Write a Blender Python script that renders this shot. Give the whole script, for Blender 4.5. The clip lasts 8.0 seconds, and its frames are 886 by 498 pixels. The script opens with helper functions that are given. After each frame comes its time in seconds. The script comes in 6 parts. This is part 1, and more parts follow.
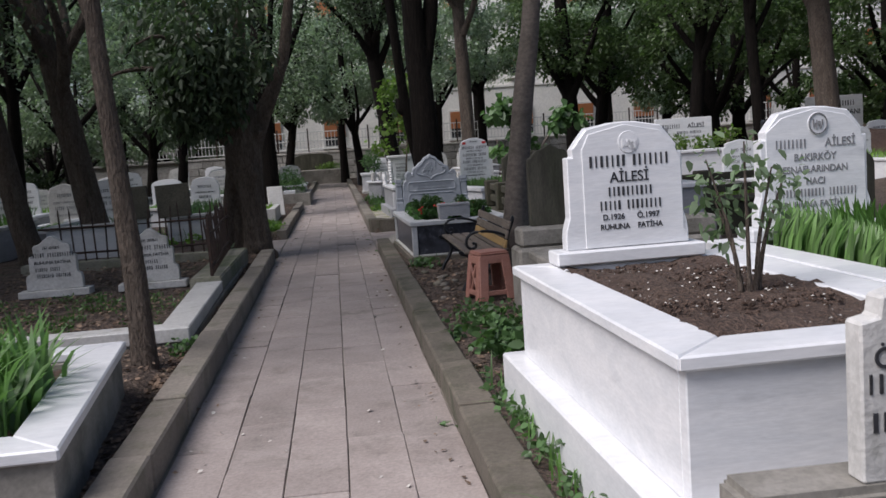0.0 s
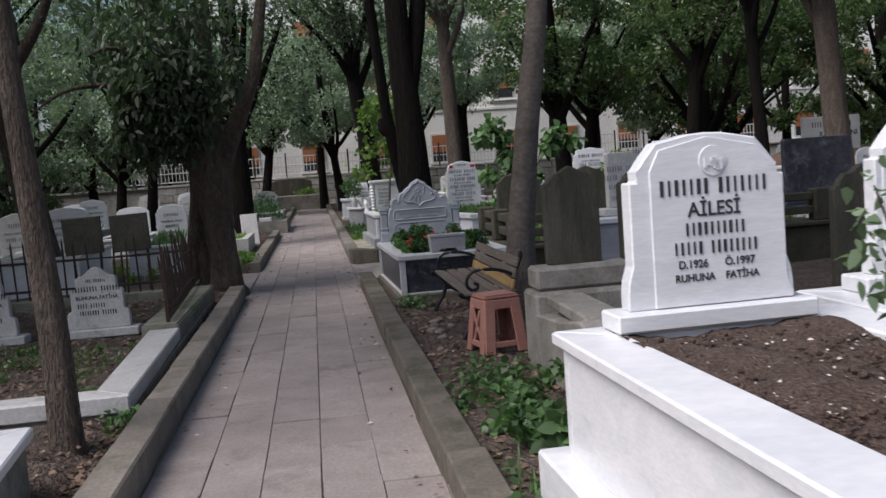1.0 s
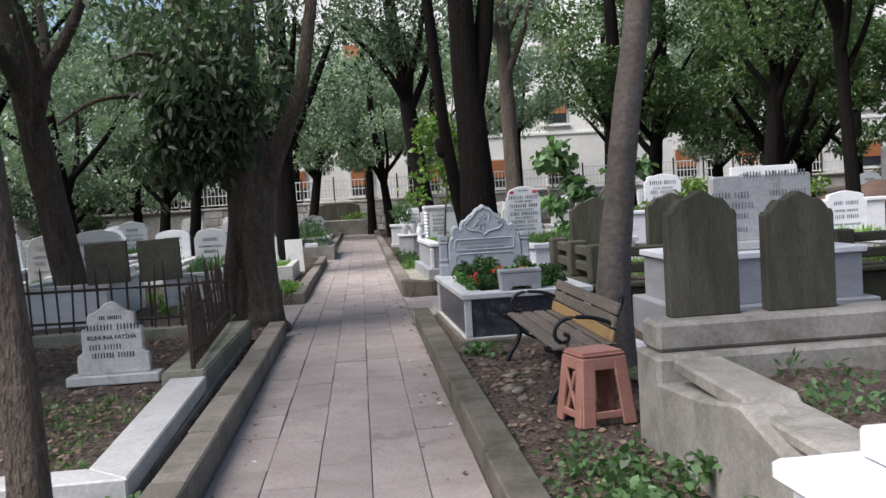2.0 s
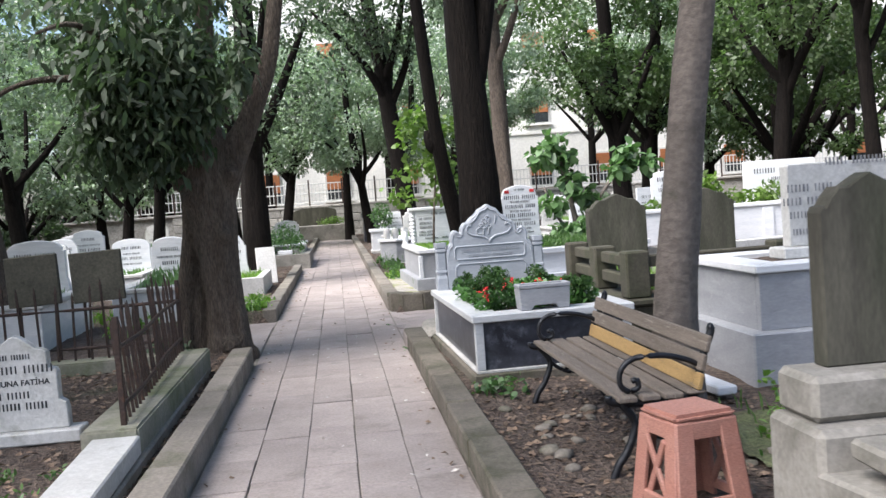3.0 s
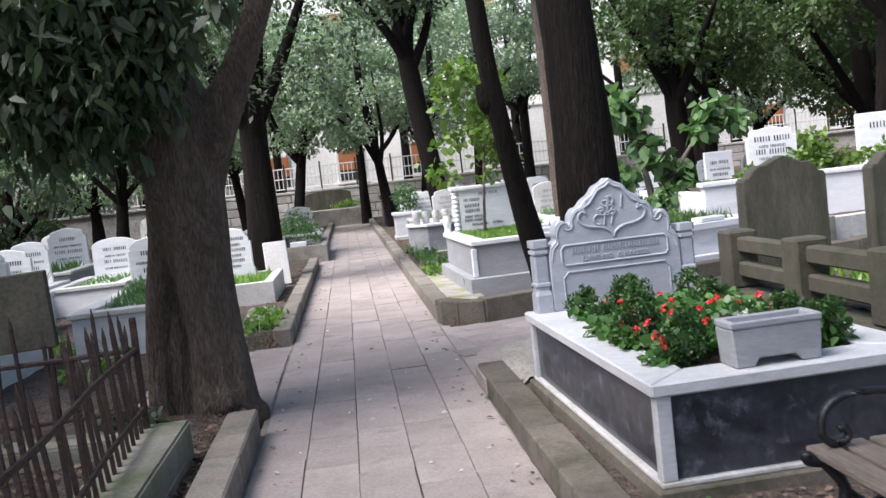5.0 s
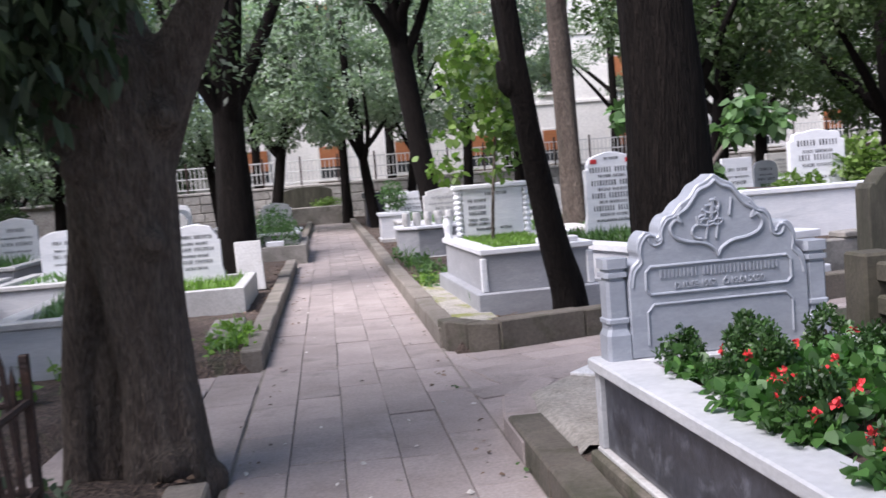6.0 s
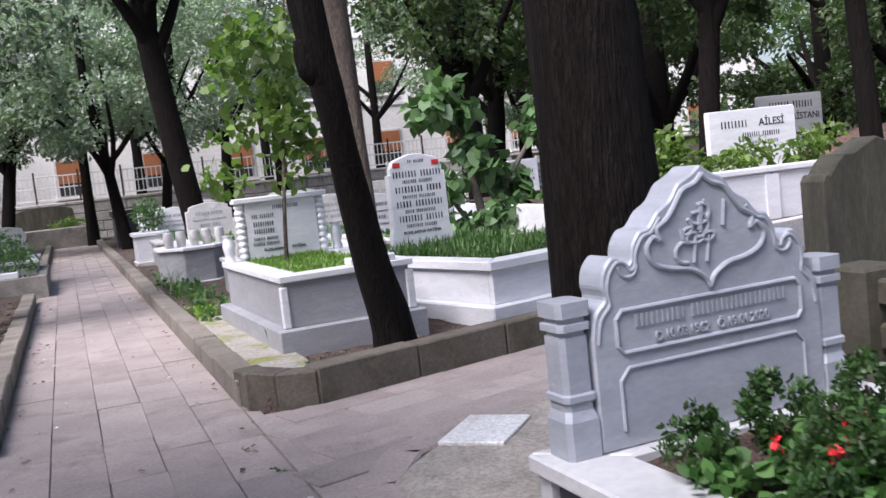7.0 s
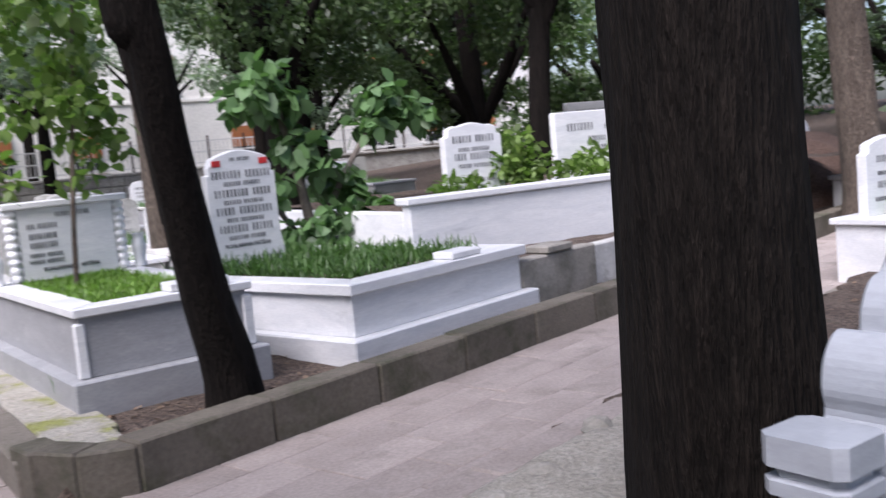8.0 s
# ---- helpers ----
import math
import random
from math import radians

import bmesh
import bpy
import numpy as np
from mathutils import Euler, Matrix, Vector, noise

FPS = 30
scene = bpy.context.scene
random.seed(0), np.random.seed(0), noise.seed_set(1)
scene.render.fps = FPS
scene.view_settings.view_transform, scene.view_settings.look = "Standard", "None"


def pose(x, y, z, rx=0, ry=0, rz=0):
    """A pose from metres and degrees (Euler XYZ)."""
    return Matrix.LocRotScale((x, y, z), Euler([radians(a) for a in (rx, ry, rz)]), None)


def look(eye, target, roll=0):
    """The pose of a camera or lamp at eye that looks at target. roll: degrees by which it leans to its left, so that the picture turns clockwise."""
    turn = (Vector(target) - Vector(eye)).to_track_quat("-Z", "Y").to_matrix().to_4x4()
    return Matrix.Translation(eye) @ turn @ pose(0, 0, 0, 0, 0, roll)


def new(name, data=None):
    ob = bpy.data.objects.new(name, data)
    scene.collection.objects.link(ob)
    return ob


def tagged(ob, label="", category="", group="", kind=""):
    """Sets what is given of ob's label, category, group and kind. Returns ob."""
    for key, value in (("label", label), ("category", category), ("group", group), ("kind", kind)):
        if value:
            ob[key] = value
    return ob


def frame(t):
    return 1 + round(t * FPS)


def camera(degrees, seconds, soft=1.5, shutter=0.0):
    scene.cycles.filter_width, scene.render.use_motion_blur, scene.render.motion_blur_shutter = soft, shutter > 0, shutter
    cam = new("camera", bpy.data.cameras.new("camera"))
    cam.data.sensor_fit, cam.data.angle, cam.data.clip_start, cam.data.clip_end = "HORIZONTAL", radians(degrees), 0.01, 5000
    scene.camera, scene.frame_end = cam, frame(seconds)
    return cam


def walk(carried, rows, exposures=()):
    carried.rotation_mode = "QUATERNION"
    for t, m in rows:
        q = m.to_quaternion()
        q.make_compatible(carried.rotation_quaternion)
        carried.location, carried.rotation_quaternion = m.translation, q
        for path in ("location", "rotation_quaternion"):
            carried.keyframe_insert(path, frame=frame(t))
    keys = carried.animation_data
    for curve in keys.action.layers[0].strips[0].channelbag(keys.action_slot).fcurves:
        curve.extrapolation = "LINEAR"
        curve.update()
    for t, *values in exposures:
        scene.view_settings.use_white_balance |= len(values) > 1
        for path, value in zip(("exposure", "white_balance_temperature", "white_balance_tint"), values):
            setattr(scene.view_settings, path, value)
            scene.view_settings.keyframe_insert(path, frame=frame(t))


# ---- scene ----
cam = camera(49.5, 8.0, 1.45, 0.2)
PATH = [
    (0, (0.168, 0.456, 1.318), (0.379, 2.433, 1.102), -3.9),
    (0.5, (0.155, 1.04, 1.315), (0.44, 3.011, 1.135), -3.4),
    (1, (0.197, 1.695, 1.315), (0.453, 3.671, 1.146), -4.2),
    (1.5, (0.164, 2.315, 1.306), (0.279, 4.308, 1.173), -4.2),
    (1.7, (0.155, 2.557, 1.313), (0.291, 4.549, 1.191), -3.9),
    (2.8, (0.135, 4.268, 1.276), (0.334, 6.256, 1.184), -3.3),
    (3, (0.112, 4.562, 1.277), (0.328, 6.547, 1.173), -4.1),
    (3.5, (0.039, 5.23, 1.273), (0.162, 7.222, 1.147), -3.9),
    (4, (0.005, 5.984, 1.275), (0.205, 7.967, 1.104), -6.2),
    (4.5, (-0.036, 6.682, 1.261), (0.14, 8.669, 1.121), -6.6),
    (4.7, (-0.038, 6.944, 1.312), (0.157, 8.929, 1.158), -6.9),
    (5.8, (-0.094, 8.6, 1.287), (0.042, 10.591, 1.16), -4.7),
    (6, (-0.118, 8.893, 1.275), (0.116, 10.873, 1.126), -4.5),
    (6.5, (-0.152, 9.598, 1.278), (0.328, 11.534, 1.13), -6.0),
    (7, (-0.161, 10.368, 1.282), (0.559, 12.225, 1.106), -6.3),
    (7.5, (-0.1, 11.058, 1.317), (0.688, 12.889, 1.161), -7.0),
    (8, (-0.007, 11.799, 1.283), (1.113, 13.443, 1.072), -5.3),
]
walk(cam, [(t, look(eye, target, roll)) for t, eye, target, roll in PATH],
     [(0, -0.13, 6230, 15), (1.0, -0.04, 6230, 15), (1.7, 0.42, 6230, 14), (2.8, 1.34, 6250, 12), (3.5, 1.40, 6250, 12), (4.5, 1.31, 6220, 13), (6.0, 1.02, 6060, 21), (7.0, 0.9, 6060, 21), (8.0, 0.82, 6030, 20)])

# ---- light ----
world = bpy.data.worlds.new("sky")
scene.world = world
world.use_nodes = True
wn = world.node_tree.nodes
sky = wn.new("ShaderNodeTexSky")
sky.sky_type = "NISHITA"
sky.sun_disc = False
sky.sun_elevation, sky.sun_rotation = radians(52), radians(-117)
sky.air_density, sky.dust_density = 1.0, 3.0
world.node_tree.links.new(sky.outputs[0], wn["Background"].inputs[0])
wn["Background"].inputs[1].default_value = 0.115
sun = new("sun", bpy.data.lights.new("sun", "SUN"))
sun.data.energy, sun.data.angle, sun.data.color = 4.1, radians(40), (1.0, 0.97, 0.93)
sun.matrix_world = look((-22, 0, 35), (2, 12, 0))


# ---- materials ----
def mix(nt, fac, a, b):
    m = nt.nodes.new("ShaderNodeMix")
    m.data_type = "RGBA"
    for sock, v in ((0, fac), (6, a), (7, b)):
        if isinstance(v, bpy.types.NodeSocket):
            nt.links.new(v, m.inputs[sock])
        elif sock == 0:
            m.inputs[0].default_value = v
        else:
            m.inputs[sock].default_value = (*v, 1)
    return m.outputs[2]


def noise_tex(nt, vec, scale, detail=4, rough=0.55, distortion=0.0, lo=0.35, hi=0.65):
    n = nt.nodes.new("ShaderNodeTexNoise")
    n.inputs["Scale"].default_value, n.inputs["Detail"].default_value = scale, detail
    n.inputs["Roughness"].default_value, n.inputs["Distortion"].default_value = rough, distortion
    nt.links.new(vec, n.inputs["Vector"])
    r = nt.nodes.new("ShaderNodeMapRange")
    r.inputs[1].default_value, r.inputs[2].default_value = lo, hi
    nt.links.new(n.outputs[0], r.inputs[0])
    return r.outputs[0]


def material(name, base, second, spots=None, scale=3.0, fine=40.0, rough=0.8, bump=0.3, stretch=(1, 1, 1), metal=0.0,
             vary=0.0, spot_lo=0.58, spot_hi=0.75, spot_scale=6.0, distortion=0.0, lo=0.35, hi=0.65, depth=0.01, fine_amount=0.25, sheen=0.5):
    m = bpy.data.materials.new(name)
    m.use_nodes = True
    nt = m.node_tree
    bsdf = nt.nodes["Principled BSDF"]
    co = nt.nodes.new("ShaderNodeTexCoord")
    info = nt.nodes.new("ShaderNodeObjectInfo")
    add = nt.nodes.new("ShaderNodeVectorMath")
    mul = nt.nodes.new("ShaderNodeVectorMath")
    mul.operation = "MULTIPLY"
    mul.inputs[1].default_value = stretch
    comb = nt.nodes.new("ShaderNodeMath")
    comb.operation = "MULTIPLY"
    comb.inputs[1].default_value = 57.0
    nt.links.new(info.outputs["Random"], comb.inputs[0])
    nt.links.new(co.outputs["Object"], mul.inputs[0])
    nt.links.new(mul.outputs[0], add.inputs[0])
    nt.links.new(comb.outputs[0], add.inputs[1])
    vec = add.outputs[0]
    big = noise_tex(nt, vec, scale, 5, 0.6, distortion, lo, hi)
    small = noise_tex(nt, vec, fine, 3, 0.6)
    col = mix(nt, big, base, second)
    if spots:
        col = mix(nt, noise_tex(nt, vec, spot_scale, 6, 0.65, 0.3, spot_lo, spot_hi), col, spots)
    dark = nt.nodes.new("ShaderNodeMapRange")
    dark.inputs[3].default_value, dark.inputs[4].default_value = 1 - fine_amount, 1 + fine_amount * 0.6
    nt.links.new(small, dark.inputs[0])
    value = dark.outputs[0]
    if vary:
        v = nt.nodes.new("ShaderNodeMapRange")
        v.inputs[3].default_value, v.inputs[4].default_value = 1 - vary, 1 + vary
        geo = nt.nodes.new("ShaderNodeNewGeometry")
        both = nt.nodes.new("ShaderNodeMath")
        both.operation = "ADD"
        nt.links.new(info.outputs["Random"], both.inputs[0])
        nt.links.new(geo.outputs["Random Per Island"], both.inputs[1])
        frac = nt.nodes.new("ShaderNodeMath")
        frac.operation = "FRACT"
        nt.links.new(both.outputs[0], frac.inputs[0])
        nt.links.new(frac.outputs[0], v.inputs[0])
        t = nt.nodes.new("ShaderNodeMath")
        t.operation = "MULTIPLY"
        nt.links.new(value, t.inputs[0])
        nt.links.new(v.outputs[0], t.inputs[1])
        value = t.outputs[0]
    scaled = nt.nodes.new("ShaderNodeVectorMath")
    scaled.operation = "SCALE"
    nt.links.new(col, scaled.inputs[0])
    nt.links.new(value, scaled.inputs[3])
    nt.links.new(scaled.outputs[0], bsdf.inputs["Base Color"])
    bsdf.inputs["Roughness"].default_value = rough
    bsdf.inputs["Metallic"].default_value = metal
    bsdf.inputs["Specular IOR Level"].default_value = sheen
    if bump:
        b = nt.nodes.new("ShaderNodeBump")
        b.inputs["Strength"].default_value, b.inputs["Distance"].default_value = bump, depth
        h = nt.nodes.new("ShaderNodeMath")
        nt.links.new(big, h.inputs[0])
        nt.links.new(small, h.inputs[1])
        nt.links.new(h.outputs[0], b.inputs["Height"])
        nt.links.new(b.outputs[0], bsdf.inputs["Normal"])
    return m


def leaf_material(name, base, second, light=0.35, gloss=0.46):
    m = material(name, base, second, scale=1.2, fine=9.0, rough=gloss, bump=0, vary=0.5, fine_amount=0.15, sheen=0.55)
    nt = m.node_tree
    bsdf = nt.nodes["Principled BSDF"]
    tr = nt.nodes.new("ShaderNodeBsdfTranslucent")
    tr.inputs[0].default_value = (base[0] * 1.4, base[1] * 1.7, base[2] * 1.0, 1)
    ms = nt.nodes.new("ShaderNodeMixShader")
    ms.inputs[0].default_value = light
    nt.links.new(bsdf.outputs[0], ms.inputs[1])
    nt.links.new(tr.outputs[0], ms.inputs[2])
    nt.links.new(ms.outputs[0], nt.nodes["Material Output"].inputs[0])
    return m


PAVER = material("pink_grey_paver", (0.262, 0.222, 0.203), (0.338, 0.29, 0.268), (0.155, 0.137, 0.12), scale=2.2, fine=60, rough=0.85, bump=0.15, fine_amount=0.15, vary=0.09, spot_scale=3, spot_lo=0.55, spot_hi=0.8)
KERB = material("weathered_kerb_concrete", (0.165, 0.145, 0.12), (0.225, 0.198, 0.168), (0.085, 0.085, 0.05), scale=2, fine=50, rough=0.9, bump=0.2, vary=0.10, spot_scale=3, spot_lo=0.5, spot_hi=0.75, fine_amount=0.18)
KERB_MOSS = material("mossy_brown_kerb_concrete", (0.098, 0.084, 0.066), (0.145, 0.126, 0.10), (0.042, 0.046, 0.022), scale=2, fine=50, rough=0.9, bump=0.2, vary=0.12, spot_scale=3, spot_lo=0.48, spot_hi=0.72, fine_amount=0.18)
CURB_MOSS = material("green_stained_curb", (0.225, 0.213, 0.168), (0.29, 0.277, 0.222), (0.125, 0.14, 0.07), scale=2, fine=45, rough=0.9, bump=0.15, spot_scale=2.5, spot_lo=0.45, spot_hi=0.7, fine_amount=0.15)
SOIL = material("leaf_littered_soil", (0.108, 0.076, 0.058), (0.175, 0.13, 0.103), (0.068, 0.082, 0.038), scale=5, fine=38, rough=1.0, bump=1.0, depth=0.03, spot_scale=1.6, fine_amount=0.55)
BED = material("dark_brown_bed_earth", (0.105, 0.066, 0.048), (0.15, 0.10, 0.075), scale=8, fine=70, rough=1.0, bump=1.0, depth=0.02, fine_amount=0.5)
MARBLE = material("white_veined_marble", (0.72, 0.72, 0.73), (0.62, 0.63, 0.65), (0.42, 0.43, 0.45), scale=2.2, fine=30, rough=0.35, bump=0.05, stretch=(0.6, 1, 3.5), distortion=1.6, spot_scale=2.4, spot_lo=0.60, spot_hi=0.85, fine_amount=0.06)
MARBLE_RIM = material("dulled_white_marble", (0.50, 0.505, 0.51), (0.42, 0.43, 0.44), (0.31, 0.31, 0.30), scale=2.4, fine=32, rough=0.45, bump=0.06, stretch=(0.8, 1, 2.5), distortion=1.3, spot_scale=3.5, spot_lo=0.58, spot_hi=0.85, fine_amount=0.08)
MARBLE_OLD = material("weathered_white_marble", (0.56, 0.55, 0.53), (0.45, 0.44, 0.42), (0.26, 0.25, 0.21), scale=2.6, fine=40, rough=0.6, bump=0.15, distortion=0.8, spot_scale=4, fine_amount=0.12)
MARBLE_GREY = material("pale_grey_marble", (0.33, 0.35, 0.385), (0.265, 0.285, 0.32), (0.40, 0.42, 0.455), scale=2.0, fine=30, rough=0.38, bump=0.05, stretch=(1, 1, 2.5), distortion=1.4, fine_amount=0.06)
MARBLE_DARK = material("dark_clouded_marble", (0.022, 0.023, 0.030), (0.055, 0.058, 0.072), (0.17, 0.18, 0.21), scale=6, fine=26, rough=0.28, bump=0.03, distortion=1.2, spot_scale=9, spot_lo=0.55, spot_hi=0.78, fine_amount=0.2)
BOARD = material("blackened_plaque", (0.055, 0.052, 0.04), (0.085, 0.08, 0.06), (0.03, 0.033, 0.02), scale=4, fine=55, rough=0.9, bump=0.06, spot_scale=5)
STONE_OLD = material("mossy_old_gravestone", (0.044, 0.041, 0.031), (0.08, 0.075, 0.057), (0.026, 0.03, 0.016), scale=4, fine=55, rough=0.95, bump=0.08, stretch=(2.2, 2.2, 0.5), spot_scale=2.5, spot_lo=0.42, spot_hi=0.75, fine_amount=0.2)
CONCRETE = material("stained_grey_concrete", (0.22, 0.205, 0.18), (0.30, 0.28, 0.25), (0.10, 0.095, 0.075), scale=2.5, fine=55, rough=0.92, bump=0.12, spot_scale=3, spot_lo=0.45, spot_hi=0.75, fine_amount=0.15)
CEMENT_PALE = material("rough_pale_cement", (0.34, 0.315, 0.275), (0.26, 0.24, 0.205), (0.16, 0.15, 0.125), scale=4, fine=45, rough=0.95, bump=0.5, spot_scale=5, spot_lo=0.55, spot_hi=0.8)
CEMENT = material("mossy_pale_cement", (0.36, 0.34, 0.30), (0.28, 0.26, 0.22), (0.22, 0.23, 0.07), scale=3, fine=40, rough=0.95, bump=0.5, spot_scale=3, spot_lo=0.5, spot_hi=0.62)
PANEL_GREY = material("grey_marble_panel", (0.33, 0.335, 0.35), (0.26, 0.265, 0.28), (0.40, 0.40, 0.41), scale=1.6, fine=30, rough=0.45, bump=0.05, stretch=(1, 1, 3), distortion=1.5, fine_amount=0.08)
IRON = material("rusty_black_iron", (0.035, 0.024, 0.022), (0.06, 0.036, 0.027), (0.11, 0.05, 0.03), scale=12, fine=60, rough=0.65, bump=0.3, metal=0.4, spot_scale=14)
CAST = material("black_cast_iron", (0.012, 0.013, 0.016), (0.02, 0.021, 0.025), scale=10, fine=60, rough=0.4, bump=0.15, metal=0.3)
WOOD = material("weathered_bench_wood", (0.22, 0.182, 0.148), (0.145, 0.117, 0.094), (0.36, 0.32, 0.27), scale=5, fine=60, rough=0.8, bump=0.5, stretch=(8, 0.7, 8), spot_scale=5, vary=0.12)
WOOD_YELLOW = material("yellow_bench_plank", (0.42, 0.27, 0.11), (0.36, 0.23, 0.09), (0.20, 0.155, 0.105), scale=4, fine=60, rough=0.7, bump=0.25, stretch=(8, 0.7, 8), spot_scale=5, spot_lo=0.6)
PLASTIC = material("faded_brown_plastic", (0.36, 0.165, 0.125), (0.40, 0.20, 0.155), scale=3, fine=80, rough=0.55, bump=0.2, stretch=(1, 1, 4))
BARK = material("grey_brown_bark", (0.115, 0.086, 0.066), (0.18, 0.142, 0.112), (0.06, 0.06, 0.042), scale=5, fine=30, rough=0.95, bump=1.0, depth=0.025, stretch=(3, 3, 0.7), distortion=0.6, spot_scale=3, fine_amount=0.4)
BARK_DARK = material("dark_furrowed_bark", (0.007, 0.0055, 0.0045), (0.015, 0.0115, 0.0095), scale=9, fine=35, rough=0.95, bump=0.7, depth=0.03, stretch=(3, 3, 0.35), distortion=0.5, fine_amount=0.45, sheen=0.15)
BARK_PALE = material("smooth_pale_bark", (0.15, 0.125, 0.108), (0.11, 0.092, 0.078), (0.07, 0.065, 0.05), scale=3, fine=22, rough=0.9, bump=0.3, stretch=(1, 1, 1.4), spot_scale=5, fine_amount=0.25)
LEAF_DARK = leaf_material("dark_laurel_leaves", (0.050, 0.077, 0.042), (0.098, 0.132, 0.078), 0.38, 0.5)
LEAF_MID = leaf_material("grey_green_leaves", (0.18, 0.235, 0.165), (0.265, 0.32, 0.245), 0.38, 0.38)
STONE_MOSS = material("brown_mossy_stone", (0.045, 0.041, 0.029), (0.078, 0.07, 0.05), (0.028, 0.033, 0.014), scale=3, fine=50, rough=0.95, bump=0.12, spot_scale=3, spot_lo=0.45, spot_hi=0.72, fine_amount=0.18)
LEAF_TURF = leaf_material("dark_grave_turf", (0.06, 0.125, 0.03), (0.09, 0.165, 0.045), 0.35)
LEAF_PINE = leaf_material("dark_cypress_foliage", (0.06, 0.098, 0.036), (0.10, 0.145, 0.058), 0.42)
LEAF_BRIGHT = leaf_material("bright_green_leaves", (0.09, 0.155, 0.03), (0.14, 0.21, 0.045), 0.42)
LEAF_FIG = leaf_material("fig_leaves", (0.075, 0.14, 0.05), (0.10, 0.18, 0.07), 0.35)
LEAF_GRASS = leaf_material("iris_blades", (0.09, 0.18, 0.045), (0.12, 0.22, 0.06), 0.35)
LEAF_IRIS = leaf_material("tall_iris_blades", (0.10, 0.19, 0.06), (0.16, 0.26, 0.10), 0.35)
LEAF_LAWN = leaf_material("bright_grass", (0.14, 0.25, 0.04), (0.18, 0.30, 0.06), 0.4)
LEAF_BEGONIA = leaf_material("begonia_leaves", (0.05, 0.13, 0.03), (0.08, 0.17, 0.04), 0.3)
LEAF_BOX = leaf_material("dark_box_leaves", (0.028, 0.07, 0.016), (0.05, 0.105, 0.026), 0.3)
LEAF_ROSE = leaf_material("rose_leaves", (0.13, 0.185, 0.11), (0.22, 0.27, 0.16), 0.38)
LITTER = material("fallen_dry_leaves", (0.14, 0.09, 0.06), (0.21, 0.15, 0.105), scale=4, fine=30, rough=0.9, bump=0, vary=0.5)
PALE_BIT = material("pale_petal_litter", (0.55, 0.52, 0.48), (0.45, 0.42, 0.38), scale=4, fine=30, rough=0.9, bump=0, vary=0.2)
RED = material("red_begonia_petals", (0.62, 0.02, 0.03), (0.75, 0.06, 0.06), scale=9, fine=30, rough=0.6, bump=0, vary=0.2)
WHITE_PETAL = material("white_petals", (0.75, 0.74, 0.70), (0.65, 0.64, 0.6), scale=9, fine=30, rough=0.6, bump=0)
LETTER = material("black_lettering", (0.02, 0.02, 0.022), (0.035, 0.035, 0.04), scale=20, fine=60, rough=0.6, bump=0)
LETTER_PALE = material("grey_worn_lettering", (0.16, 0.16, 0.17), (0.26, 0.26, 0.27), scale=20, fine=60, rough=0.7, bump=0)
PLASTER = material("cream_house_plaster", (0.86, 0.84, 0.80), (0.80, 0.78, 0.74), scale=0.6, fine=12, rough=0.9, bump=0.1, fine_amount=0.08)
SHUTTER = material("orange_brown_shutter", (0.42, 0.16, 0.06), (0.36, 0.13, 0.05), scale=2, fine=20, rough=0.6, bump=0.1, stretch=(1, 1, 12))
WALLSTONE = material("grey_retaining_stone", (0.40, 0.385, 0.355), (0.31, 0.295, 0.27), (0.13, 0.125, 0.10), scale=3, fine=25, rough=0.95, bump=0.6, vary=0.2)
RAIL_WHITE = material("white_painted_railing", (0.66, 0.66, 0.64), (0.58, 0.58, 0.56), scale=4, fine=30, rough=0.5, bump=0)
GLASS_DARK = material("dark_window_glass", (0.03, 0.035, 0.04), (0.05, 0.055, 0.06), scale=1, fine=8, rough=0.08, bump=0)
RED_FLAG = material("red_enamel_badge", (0.55, 0.03, 0.03), (0.5, 0.03, 0.03), scale=9, fine=30, rough=0.4, bump=0)
METAL_PLATE = material("galvanised_cover", (0.70, 0.70, 0.69), (0.60, 0.60, 0.59), (0.45, 0.44, 0.42), scale=8, fine=60, rough=0.5, bump=0.2, metal=0.0)
MOSS = material("yellow_green_moss", (0.15, 0.17, 0.075), (0.21, 0.225, 0.11), (0.12, 0.095, 0.065), scale=5, fine=55, rough=1.0, bump=0.8, depth=0.02, spot_scale=4, spot_lo=0.5, spot_hi=0.7, fine_amount=0.4)
MOUND = material("reddish_turned_earth", (0.17, 0.105, 0.078), (0.21, 0.135, 0.10), scale=3, fine=30, rough=1.0, bump=0.8, depth=0.03)


# ---- mesh helpers ----
LOOSE = {"leaves", "weed_leaves", "planting", "grass", "lawn", "weeds", "crown", "shrub_leaves", "clods", "begonia_leaves", "shrub_leaves"}


def add_box(bm, x0, x1, y0, y1, z0, z1, m=None):
    vs = [bm.verts.new((x, y, z)) for z in (z0, z1) for x, y in ((x0, y0), (x1, y0), (x1, y1), (x0, y1))]
    for f in ((3, 2, 1, 0), (4, 5, 6, 7), (0, 1, 5, 4), (1, 2, 6, 5), (2, 3, 7, 6), (3, 0, 4, 7)):
        bm.faces.new([vs[i] for i in f])
    if m is not None:
        bmesh.ops.transform(bm, matrix=m, verts=vs)
    return vs


def box_bm(x0, x1, y0, y1, z0, z1, bevel=0.006, segments=1, m=None):
    bm = bmesh.new()
    add_box(bm, x0, x1, y0, y1, z0, z1, m)
    if bevel:
        bmesh.ops.bevel(bm, geom=bm.edges[:], offset=bevel, segments=segments, affect="EDGES")
    return bm


